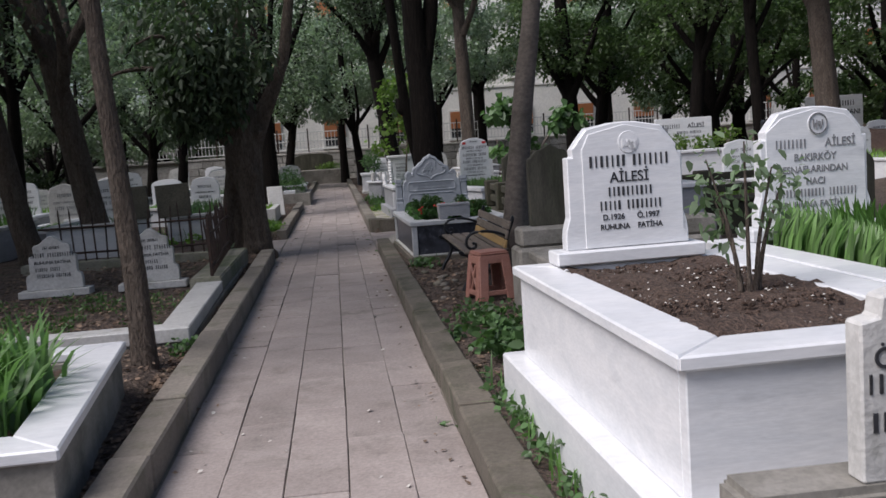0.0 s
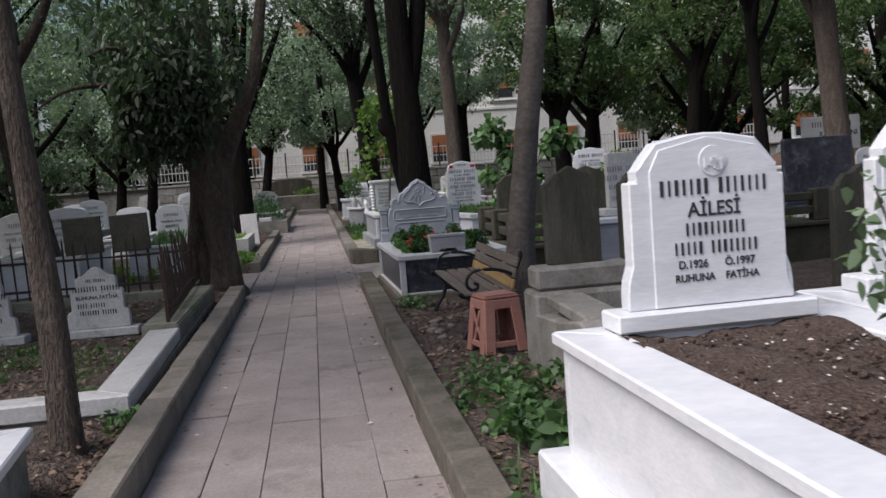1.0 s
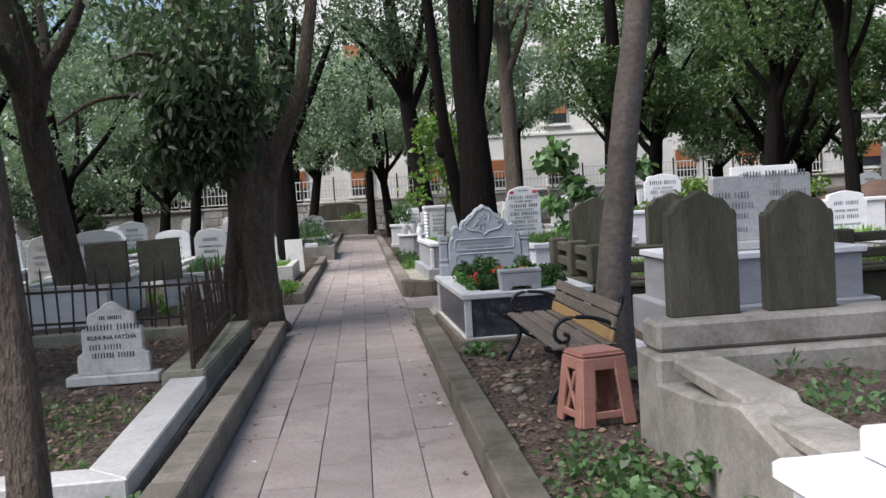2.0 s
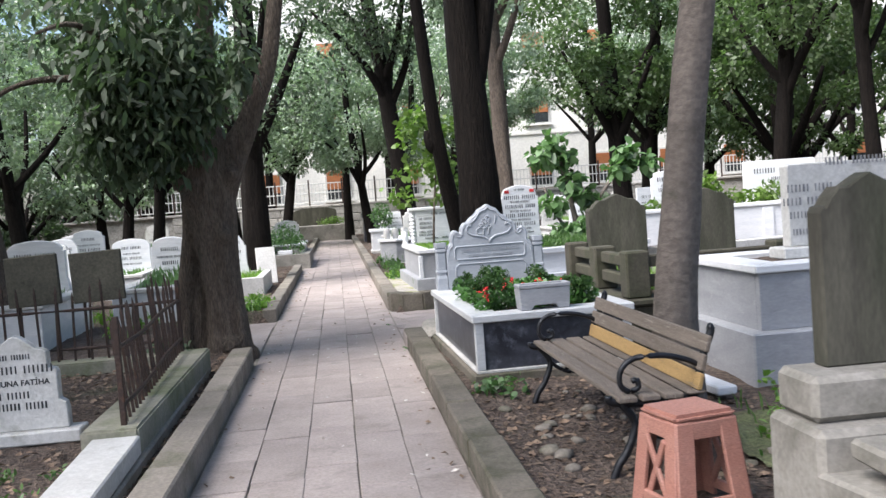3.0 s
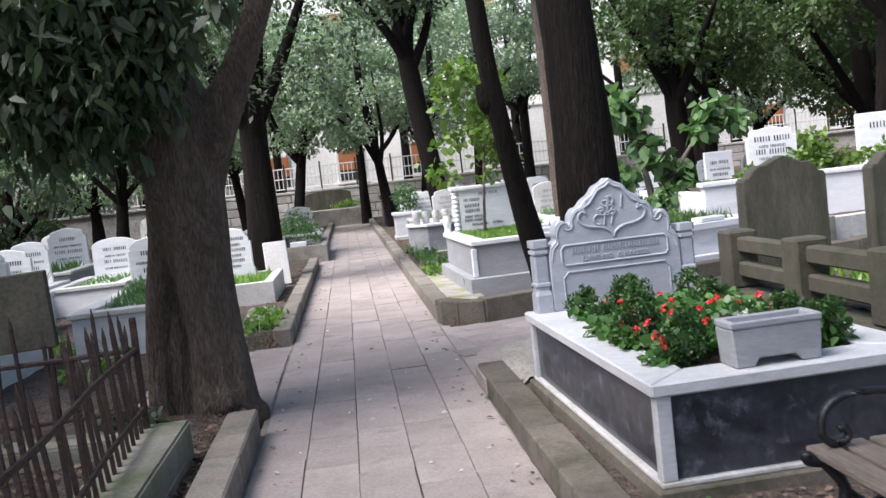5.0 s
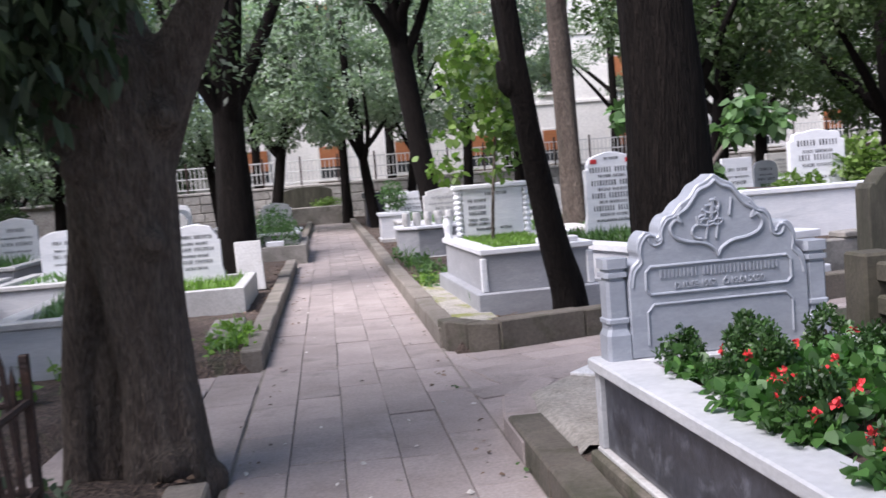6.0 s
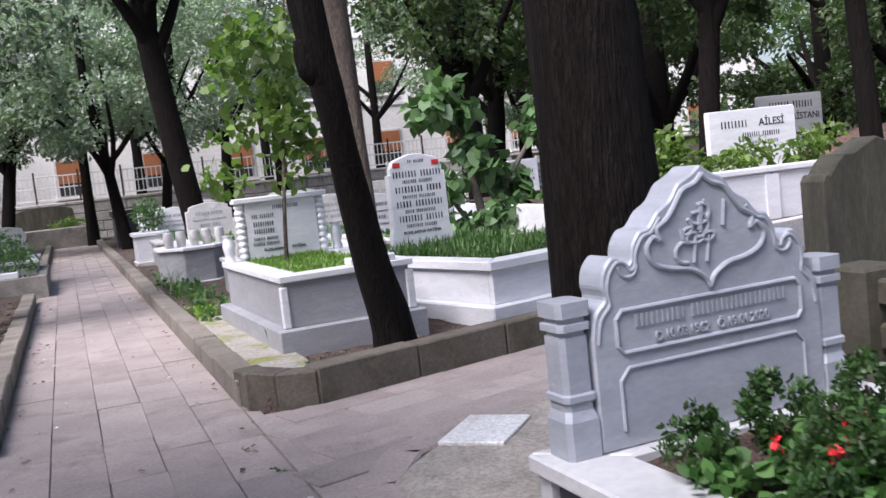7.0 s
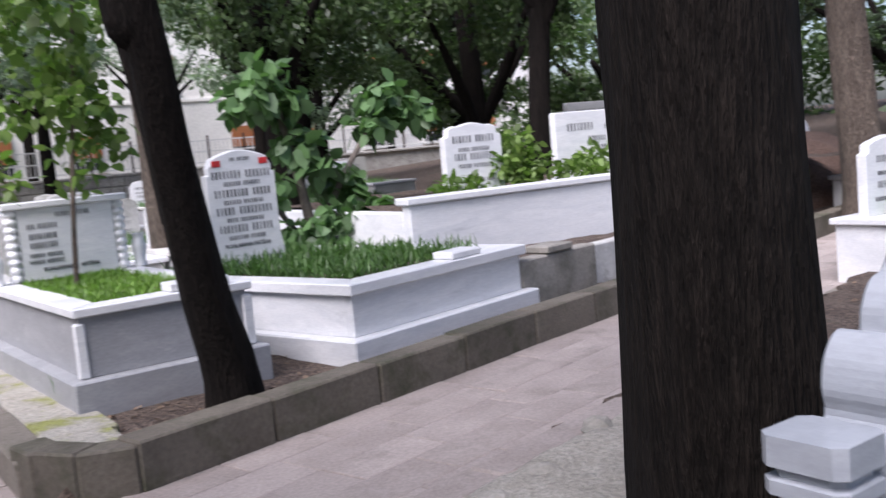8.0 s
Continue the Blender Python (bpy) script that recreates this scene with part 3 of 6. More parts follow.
# rose bush in the white grave
rose = thing("rose_bush", "spindly rose bush with green and yellowing leaves in the grave", "shrub", 1.61, 3.72, 0.71)
tips = []
for k, (dx, dy, hh) in enumerate(((-0.09, 0.05, 0.50), (-0.02, -0.04, 0.56), (0.13, 0.06, 0.42), (-0.05, 0.10, 0.34), (0.07, 0.0, 0.46))):
    bm = bmesh.new()
    tube(bm, [(dx * 0.3, dy * 0.3, -0.02), (dx * 0.6, dy * 0.6, hh * 0.4), (dx * 1.1, dy, hh * 0.75), (dx * 1.5, dy * 1.4, hh)], [0.012, 0.009, 0.006, 0.003], 6, 0.1, k)
    part("stem", bm, BARK, rose, smooth=True)
    tips += [(dx * 1.0, dy, hh * 0.6), (dx * 1.4, dy, hh * 0.8), (dx * 1.5, dy * 1.4, hh), (dx * 1.9, dy * 1.6, hh * 0.85)]
part("leaves", leaves_mesh("leaves", tips, 0.085, 230, 0.046, LEAF_ROSE, 3, 0.6, 0.62), None, rose)
rose.matrix_world = pose(1.61, 3.72, 0.71) @ Matrix.Diagonal((0.9, 0.9, 0.98, 1))

# neighbouring white grave with irises
grave2 = box_tomb("white marble raised grave planted with irises", 2.10, 3.15, 3.0, 5.25, 0.10, 0.73, MARBLE, MARBLE, rim=0.18, rz=1.5, over=0.03, rim_t=0.05, group="raised graves", seed=2)
h2 = headstone(2.53, 5.08, 0.73, 0.72, 0.71, MARBLE, "crown", 0.74, 0.085, label="white marble headstone with a round calligraphy medallion")
part("face_panel", extrude_profile([(-0.30, 0.075), (0.345, 0.075), (0.345, 0.10), (0.32, 0.15), (0.315, 0.50), (0.28, 0.58), (0.2, 0.655), (0.0, 0.695), (-0.2, 0.655), (-0.30, 0.58)], -0.05, -0.04, 0.002), MARBLE, h2)
bars(h2, [(-0.15, 0.49, 0.20, 0.05), (0.0, 0.225, 0.52, 0.045)], yf, LETTER_PALE)
lettering(h2, "AİLESİ", 0.16, yf, 0.49, 0.065, LETTER_PALE)
lettering(h2, "BAKIRKÖY", 0, yf, 0.42, 0.055, LETTER_PALE)
lettering(h2, "ESNAFLARINDAN", 0, yf, 0.355, 0.052, LETTER_PALE)
lettering(h2, "HACI", 0, yf, 0.29, 0.052, LETTER_PALE)
lettering(h2, "RUHUNA FATİHA", 0, yf, 0.165, 0.05, LETTER_PALE)
ring = bmesh.new()
bmesh.ops.create_cone(ring, segments=28, radius1=0.062, radius2=0.06, depth=0.012, cap_ends=True, matrix=pose(0.02, -0.05, 0.615, 90, 0, 0))
part("medallion", ring, MARBLE, h2)
ring = bmesh.new()
for k in range(28):
    a = 2 * math.pi * k / 28
    add_box(ring, -0.0075, 0.0075, -0.062, -0.056, -0.003, 0.003, Matrix.Translation((0.02 + 0.055 * math.cos(a), 0, 0.615 + 0.055 * math.sin(a))) @ pose(0, 0, 0, 0, -math.degrees(a) + 90, 0))
for k in range(9):
    add_box(ring, 0.02 - 0.032 + k * 0.007, 0.02 - 0.026 + k * 0.007, -0.062, -0.056, 0.595 + 0.012 * math.sin(k * 1.7), 0.62 + 0.018 * math.cos(k * 2.3))
part("medallion_script", ring, LETTER_PALE, h2)
h2.matrix_world = pose(2.55, 5.08, 0.73, 0, 0, 1.5) @ Matrix.Diagonal((0.85, 0.9, 0.92, 1))
part("planting", blades_mesh("planting", scatter(0.16, 0.9, 0.16, 1.95, 0.58, 1300, 11), 0.24, 0.022, LEAF_GRASS, 11, 0.5), None, grave2)

# old grave close by with a grey headstone
old = thing("concrete_grave", "weathered grey stone grave ledge close to the path", "grave", 1.03, 1.22, 0.12)
part("rim", box_bm(0, 1.1, 1.22, 1.42, -0.1, 0.36, 0.02, 2), CONCRETE, old)
part("rim", box_bm(0, 0.16, -0.6, 1.215, -0.1, 0.34, 0.02, 2), CONCRETE, old)
earth(old, 0.1, 1.1, -0.6, 1.25, 0.2, SOIL, seed=4)
h3 = headstone(1.64, 2.50, 0.48, 0.66, 0.47, MARBLE_OLD, "step", 0.8, 0.07, label="stained grey marble headstone with dark lettering", base=False)
lettering(h3, "ÖĞRE", -0.30, -0.0375, 0.27, 0.068, LETTER, "LEFT")
bars(h3, [(-0.22, 0.21, 0.2, 0.05), (-0.2, 0.12, 0.22, 0.05)], -0.036)

# ---- broken concrete grave with two dark old headstones ----
cg = thing("concrete_grave", "cracked concrete grave with a broken ledge and weeds", "grave", 1.42, 5.40, 0.12)
part("side_wall", extrude_profile([(0, -0.1), (1.75, -0.1), (1.75, 0.30), (1.2, 0.34), (0.8, 0.40), (0.4, 0.30), (0, 0.28)], 0, 0.16, 0.012), CONCRETE, cg).matrix_local = pose(0.16, 0, 0, 0, 0, 90)
bm = extrude_profile([(0, 0.0), (1.5, 0.05), (1.5, 0.11), (0.75, 0.10), (0.72, 0.07), (0, 0.06)], 0, 0.22, 0.012)
part("ledge", bm, CONCRETE, cg).matrix_local = pose(0.27, 0.15, 0.31, 0, 0, 90)
part("head_block", box_bm(0, 1.5, 1.72, 2.05, -0.1, 0.42, 0.02), CONCRETE, cg)
part("head_step", box_bm(0.03, 1.5, 1.80, 2.04, 0.421, 0.56, 0.02), CONCRETE, cg)
part("rim", box_bm(1.3, 1.5, 0, 1.715, -0.1, 0.34, 0.02), CONCRETE, cg)
earth(cg, 0.2, 1.35, 0.0, 1.75, 0.30, SOIL, 0.05, 5)
part("weed_leaves", leaves_mesh("weed_leaves", scatter(0.25, 1.3, 0.2, 1.7, 0.33, 40, 8), 0.07, 500, 0.05, LEAF_FIG, 9, -0.5), None, cg)
for x, hh, k in ((1.725, 0.59, 1), (2.195, 0.56, 2)):
    headstone(x, 7.36, 0.68, 0.335, hh, STONE_OLD, "ogee", 0.80, 0.08, label="dark mossy old headstone with a wavy top", base=False, group="old dark headstones")

# ---- dark marble grave with flowers ----
fg = thing("raised_grave", "dark clouded marble grave with white rims and red flowers", "grave", 0.93, 10.55, 0.10, 1.7, "raised graves")
W, L = 1.03, 1.98
part("base_slab", box_bm(-0.03, W + 0.03, -0.03, L + 0.03, -0.1, 0.05, 0.008), KERB_MOSS, fg)
part("base_strip", box_bm(-0.005, W + 0.005, -0.005, L + 0.005, 0.051, 0.07, 0.004), MARBLE_OLD, fg)
for args in ((0.05, W - 0.05, 0.02, 0.06), (0.05, W - 0.05, L - 0.06, L - 0.02)):
    part("dark_panel", box_bm(args[0], args[1], args[2], args[3], 0.071, 0.375, 0.003), MARBLE_DARK, fg)
for args in ((0.02, 0.06, 0.06, L - 0.06), (W - 0.06, W - 0.02, 0.06, L - 0.06)):
    part("dark_panel", box_bm(args[0], args[1], args[2], args[3], 0.071, 0.375, 0.003), MARBLE_DARK, fg)
for x, y in ((0.0, 0.0), (W - 0.055, 0.0), (0.0, L - 0.055), (W - 0.055, L - 0.055)):
    part("corner_post", box_bm(x, x + 0.055, y, y + 0.055, 0.072, 0.374, 0.003), MARBLE_RIM, fg)
frame_parts(fg, -0.02, W + 0.02, -0.02, L + 0.02, 0.376, 0.425, 0.19, MARBLE_RIM)
earth(fg, 0.15, W - 0.15, 0.15, L - 0.15, 0.40, BED, 0.02, 6)
h4 = thing("headstone", "carved pale grey marble headstone with scrolled top and pillars", "headstone", 1.37, 12.47, 0.525, 1.7, "headstones")
h4.matrix_world = pose(1.355, 12.47, 0.525, 0, 0, 1.7) @ Matrix.Diagonal((0.868, 1, 0.965, 1))
half = [(0.42, 0), (0.42, 0.30), (0.405, 0.36), (0.37, 0.395), (0.375, 0.43), (0.365, 0.47), (0.335, 0.50), (0.305, 0.495), (0.29, 0.475), (0.27, 0.485), (0.262, 0.52), (0.235, 0.555), (0.20, 0.565),
        (0.165, 0.60), (0.12, 0.625), (0.085, 0.665), (0.04, 0.685), (0, 0.71)]
half = smooth_outline(half, 2)
part("slab", extrude_profile(half + [(-x, z) for x, z in reversed(half) if x > 1e-5], -0.055, 0.055, 0.006), MARBLE_GREY, h4)


def square_column(profile, chamfer):
    """One mesh of chamfered square rings: each ring is half width and height."""
    bm = bmesh.new()
    rings = []
    for hw, z in profile:
        c = hw - chamfer
        rings.append([bm.verts.new((x, y, z)) for x, y in ((hw, -c), (hw, c), (c, hw), (-c, hw), (-hw, c), (-hw, -c), (-c, -hw), (c, -hw))])
    for a, b in zip(rings, rings[1:]):
        for j in range(8):
            bm.faces.new((a[j], a[(j + 1) % 8], b[(j + 1) % 8], b[j]))
    bm.faces.new(rings[-1])
    bm.faces.new(rings[0][::-1])
    return bm


column = [(0.058, 0), (0.058, 0.10), (0.048, 0.125), (0.048, 0.145), (0.055, 0.150), (0.055, 0.165), (0.048, 0.170), (0.048, 0.315), (0.043, 0.318), (0.043, 0.328), (0.055, 0.331), (0.055, 0.349), (0.045, 0.352), (0.045, 0.362), (0.056, 0.366), (0.056, 0.405)]
for s in (-1, 1):
    part("pillar", square_column(column, 0.014), MARBLE_GREY, h4).matrix_local = pose(s * 0.47, 0, 0)


def outline_bead(pts, y, r, closed=True):
    """A round bead along the points of an upright outline, one connected mesh."""
    bm = bmesh.new()
    n = len(pts)
    rings = []
    for i in range(n):
        a = pts[(i - 1) % n] if closed else pts[max(i - 1, 0)]
        b = pts[(i + 1) % n] if closed else pts[min(i + 1, n - 1)]
        d = Vector((b[0] - a[0], 0, b[1] - a[1]))
        d = d.normalized() if d.length > 1e-6 else Vector((1, 0, 0))
        side = Vector((-d.z, 0, d.x))
        rings.append([bm.verts.new(Vector((pts[i][0], y, pts[i][1])) + side * r * math.cos(k * math.pi / 4) + Vector((0, r * math.sin(k * math.pi / 4), 0))) for k in range(8)])
    for i in range(n if closed else n - 1):
        p, q = rings[i], rings[(i + 1) % n]
        for k in range(8):
            bm.faces.new((p[k], p[(k + 1) % 8], q[(k + 1) % 8], q[k]))
    if not closed:
        bm.faces.new(rings[0])
        bm.faces.new(rings[-1][::-1])
    bmesh.ops.recalc_face_normals(bm, faces=bm.faces[:])
    return bm


part("carved_frame", outline_bead([(-0.32, 0.36), (0.32, 0.36), (0.34, 0.34), (0.34, 0.27), (0.32, 0.25), (-0.32, 0.25), (-0.34, 0.27), (-0.34, 0.34)], -0.056, 0.007), MARBLE_GREY, h4)
part("carved_frame", outline_bead([(-0.34, 0.05), (-0.34, 0.18), (-0.31, 0.21), (0.31, 0.21), (0.34, 0.18), (0.34, 0.05)], -0.056, 0.006, False), MARBLE_GREY, h4)
heart = smooth_outline([(0, 0.382), (0.02, 0.412), (0.07, 0.437), (0.14, 0.447), (0.195, 0.468), (0.215, 0.505), (0.19, 0.535), (0.165, 0.525), (0.175, 0.555), (0.135, 0.578), (0.105, 0.61), (0.075, 0.645), (0.03, 0.66), (0, 0.682)], 1)
part("carved_frame", outline_bead(heart, -0.056, 0.0085, False), MARBLE_GREY, h4)
part("carved_frame", outline_bead([(-x, z) for x, z in heart], -0.056, 0.0085, False), MARBLE_GREY, h4)
for s in (-1, 1):
    part("carved_edge", outline_bead([(s * x * 0.955, z - 0.016) for x, z in half if z > 0.28 and x > 0.16], -0.054, 0.006, False), MARBLE_GREY, h4)
    part("carved_edge", outline_bead([(s * (0.285 + 0.032 * math.cos(a)), 0.475 - 0.032 * math.sin(a)) for a in [0.35 * k for k in range(10)]], -0.055, 0.006, False), MARBLE_GREY, h4)
rr = random.Random(4)
for k in range(15):
    cx, cz = rr.uniform(-0.10, 0.10), rr.uniform(0.475, 0.595)
    cx *= 1.0 - max(0.0, cz - 0.54) * 8
    a0, sweep, rad = rr.uniform(0, 6.28), rr.uniform(1.6, 4.0), rr.uniform(0.016, 0.036)
    if k % 3 == 0:
        arc = [(cx + 0.012 * t, cz + 0.07 * (t - 0.5)) for t in (0, 0.3, 0.6, 1.0)]
    else:
        arc = [(cx + rad * 1.3 * math.cos(a0 + sweep * t / 7), cz + rad * math.sin(a0 + sweep * t / 7)) for t in range(8)]
    part("relief_script", outline_bead(arc, -0.058, 0.0062, False), MARBLE_GREY, h4)
bars(h4, [(0.0, 0.312, 0.56, 0.036)], -0.059, MARBLE_GREY)
lettering(h4, "D.10.03.1962   Ö.19.01.2020", 0, -0.057, 0.266, 0.036, MARBLE_GREY, thick=0.004)
# flowers
bed = thing("flower_bed", "green bushes with red and white begonia flowers in the grave", "flowers", 1.405, 11.50, 0.50)
bed.matrix_world = pose(1.405, 11.50, 0.50, 0, 0, 1.7) @ Matrix.Diagonal((0.92, 0.88, 1, 1))
rngf = np.random.default_rng(21)
rf2 = random.Random(8)


def round_shrub(x, y, r, seed):
    """A clipped shrub of small dark leaves on thin stems."""
    s = part("shrub", (lambda b: (tube(b, [(0, 0, -0.06), (0.01, 0, 0.04), (0.0, 0, r)], [0.012, 0.009, 0.005], 6, 0.05, 1), b)[1])(bmesh.new()), BARK, bed, "small dark evergreen shrub")
    s.matrix_local = pose(x, y, 0)
    q = np.random.default_rng(seed)
    c = unit(q.normal(size=(16, 3))) * r * 0.72 + np.array([0, 0, r * 0.95])
    part("shrub_leaves", leaves_mesh("shrub_leaves", c, r * 0.36, int(2000 * (r / 0.13) ** 2), 0.025, LEAF_BOX, seed, -0.8, 0.5), None, s)


def begonia(x, y, seed, bloom):
    p = part("begonia", leaves_mesh("begonia", [(0, 0, 0.03), (0.03, 0.02, 0.05), (-0.03, 0, 0.06)], (0.085, 0.085, 0.05), 110, 0.05, LEAF_BEGONIA, seed, -0.3, 0.8), None, bed, "low begonia with broad leaves")
    p.matrix_local = pose(x, y, 0.0)
    if bloom is not None:
        q = np.random.default_rng(seed)
        for k in range(q.integers(1, 4)):
            part("flower", leaves_mesh("flower", [(q.uniform(-0.07, 0.07), q.uniform(-0.07, 0.07), q.uniform(0.09, 0.13))], 0.012, 12, 0.021, bloom, seed + k, -0.6, 0.9), None, p)


for k, (x, y, r) in enumerate(((-0.33, 0.74, 0.115), (0.0, 0.82, 0.125), (0.33, 0.84, 0.12), (-0.16, 0.42, 0.15), (0.28, 0.42, 0.11), (-0.34, 0.30, 0.09), (-0.34, -0.30, 0.13), (0.34, -0.35, 0.12), (-0.30, -0.72, 0.13), (0.02, -0.74, 0.10), (0.33, -0.74, 0.12))):
    round_shrub(x, y, r * 0.82, 300 + k)
k = 0
for iy in range(11):
    for ix in range(5):
        x, y = -0.34 + 0.17 * ix + rf2.uniform(-0.05, 0.05), -0.74 + 0.135 * iy + rf2.uniform(-0.04, 0.04)
        if rf2.random() < 0.86:
            begonia(x, y, 400 + 5 * k, rf2.choice((RED, RED, None, RED, None) if y > -0.1 else (RED, None, WHITE_PETAL, None)))
        k += 1
pl = thing("marble_trough", "small grey marble water trough on the grave rim", "trough", 1.40, 10.66, 0.525, 1.7)
part("body", extrude_profile([(-0.16, 0), (-0.09, 0), (-0.07, 0.03), (0.07, 0.03), (0.09, 0), (0.16, 0), (0.17, 0.14), (-0.17, 0.14)], -0.07, 0.07, 0.006), PANEL_GREY, pl)
for args in ((-0.17, 0.17, -0.075, -0.05), (-0.17, 0.17, 0.05, 0.075), (-0.172, -0.145, -0.05, 0.05), (0.145, 0.172, -0.05, 0.05)):
    part("rim", box_bm(*args, 0.141, 0.165, 0.004), PANEL_GREY, pl)

# ---- bench and stool ----
bench = thing("park_bench", "weathered wooden park bench with black cast-iron ends", "bench", 1.16, 8.36, 0.09)
bench.matrix_world = pose(1.16, 8.36, 0.09) @ Matrix.Diagonal((0.88, 1, 0.90, 1))
BL = 1.63
for k, x in enumerate((0.03, 0.14, 0.25, 0.36)):
    part("seat_slat", box_bm(x, x + 0.09, -0.06, BL, 0.345 + (0.012 if k == 3 else 0), 0.372, 0.006), WOOD, bench)
for k, (x, z) in enumerate(((0.425, 0.41), (0.445, 0.495), (0.47, 0.58))):
    bm = box_bm(-0.012, 0.012, -0.06, BL, -0.038, 0.038, 0.005)
    o = part("back_slat", bm, WOOD_YELLOW if k == 0 else WOOD, bench, "yellow wooden plank" if k == 0 else "")
    o.matrix_local = pose(x, 0, z, 0, 14, 0)


def iron_bar(pts, r=0.016):
    bm = bmesh.new()
    tube(bm, pts, [r] * len(pts), 8, 0.02)
    return bm


for y in (0.0, BL - 0.06):
    e = part("iron_end", iron_bar([(0.0, y, 0.37), (0.02, y, 0.34), (0.2, y, 0.325), (0.40, y, 0.33), (0.43, y, 0.40), (0.465, y, 0.52), (0.51, y, 0.63), (0.50, y, 0.65)], 0.02), CAST, bench, smooth=True)
    part("front_leg", iron_bar([(0.05, y, 0.34), (0.12, y, 0.24), (0.08, y, 0.12), (0.03, y, 0.05), (0.0, y, -0.02)], 0.02), CAST, e, smooth=True)
    part("rear_leg", iron_bar([(0.42, y, 0.34), (0.37, y, 0.22), (0.42, y, 0.10), (0.48, y, -0.02)], 0.02), CAST, e, smooth=True)
    part("armrest", iron_bar([(0.45, y, 0.47), (0.39, y, 0.505), (0.28, y, 0.535), (0.14, y, 0.535), (0.07, y, 0.49), (0.06, y, 0.42), (0.10, y, 0.385), (0.145, y, 0.40), (0.14, y, 0.435), (0.115, y, 0.43)], 0.014), CAST, e, smooth=True)
    part("scroll", iron_bar([(0.12, y, 0.24), (0.20, y, 0.18), (0.27, y, 0.22), (0.25, y, 0.28), (0.20, y, 0.27)], 0.012), CAST, e, smooth=True)
    part("scroll", iron_bar([(0.37, y, 0.22), (0.31, y, 0.17), (0.25, y, 0.16), (0.2, y, 0.18)], 0.012), CAST, e, smooth=True)

stool = thing("plastic_stool", "faded brown plastic stool standing on the soil", "stool", 1.32, 7.90, 0.09, 12)
stool.matrix_world = pose(1.32, 7.90, 0.09, 0, 0, 12) @ Matrix.Diagonal((1, 1, 0.93, 1))
part("top", box_bm(-0.125, 0.125, -0.125, 0.125, 0.37, 0.405, 0.014, 2), PLASTIC, stool)
for k in range(4):
    rot = pose(0, 0, 0, 0, 0, 90 * k)
    pieces = []
    for side in (-1, 1):
        bm = bmesh.new()
        for v in add_box(bm, -0.036, 0.036, -0.010, 0.010, 0, 0.375):
            f = 1 - v.co.z / 0.375
            v.co.x += side * (0.086 + 0.030 * f)
            v.co.y += -0.115 - 0.04 * f
        pieces.append(("leg", bm))
    pieces.append(("top_band", box_bm(-0.118, 0.118, -0.127, -0.104, 0.305, 0.372, 0)))
    if k % 2:      # crossed lattice bars close two of the sides
        for side in (-1, 1):
            pieces.append(("lattice_bar", box_bm(-0.130, 0.130, -0.008, 0.008, -0.014, 0.014, 0, m=Matrix.Translation((0, -0.134, 0.185)) @ pose(0, 0, 0, 5, side * 62, 0))))
    pieces.append(("foot_rail", box_bm(-0.10, 0.10, -0.153, -0.133, 0.04, 0.08, 0)))
    for name, bm in pieces:
        bmesh.ops.bevel(bm, geom=bm.edges[:], offset=0.004, segments=1, affect="EDGES")
        part(name, bm, PLASTIC, stool).matrix_local = rot

# ---- grave with marble kerb and two small headstones ----
lg = thing("kerbed_grave", "low grave with white marble kerb and weedy soil", "grave", -3.55, 7.0, 0.0)
part("rim", extrude_plan([(0, 0), (2.65, 0.08), (2.43, 0.30), (0, 0.22)], 0.10, 0.20, 0.008), MARBLE_OLD, lg)
part("rim", extrude_plan([(2.65, 0.08), (2.60, 2.5), (2.36, 2.5), (2.43, 0.30)], 0.10, 0.20, 0.008), MARBLE_OLD, lg)
part("footing", extrude_plan([(0, 0.02), (2.64, 0.10), (2.59, 5.3), (2.36, 5.3), (2.42, 0.28), (0, 0.20)], -0.1, 0.095, 0.01), CONCRETE, lg)
earth(lg, 0, 2.45, 0.18, 5.2, 0.13, SOIL, 0.04, 7)
part("fence_curb", box_bm(2.30, 2.59, 2.52, 5.3, 0.0, 0.235, 0.012, 2), CURB_MOSS, lg)
part("fence_curb", box_bm(0, 2.295, 5.05, 5.3, 0.0, 0.235, 0.012, 2), CURB_MOSS, lg)
part("weed_leaves", leaves_mesh("weed_leaves", scatter(0.1, 2.35, 0.3, 2.4, 0.15, 90, 31), (0.10, 0.10, 0.045), 2600, 0.036, LEAF_TURF, 32, -0.6, 0.45), None, lg)
for x, wd in ((-1.64, 0.50), (-2.55, 0.52)):
    h = headstone(x, 9.90, 0.13, wd, 0.58, MARBLE_OLD, "peaked", 0.70, 0.07, label="small weathered white headstone with dark lettering", group="small white headstones")
    bars(h, [(0, 0.38, wd * 0.78, 0.045)], -0.036, LETTER)
    lettering(h, "RUHUNA FATİHA", 0, -0.0365, 0.315, 0.042, LETTER)
    bars(h, [(-0.05, 0.245, wd * 0.45, 0.04), (0, 0.185, wd * 0.6, 0.04)], -0.036, LETTER)
    bars(h, [(0, 0.455, 0.16, 0.03)], -0.036, LETTER)

# ---- rusty fence with two dark plaques ----
fence = thing("iron_fence", "leaning rusty black iron picket fence round a grave", "fence", -1.05, 9.62, 0.235)
rf = random.Random(8)


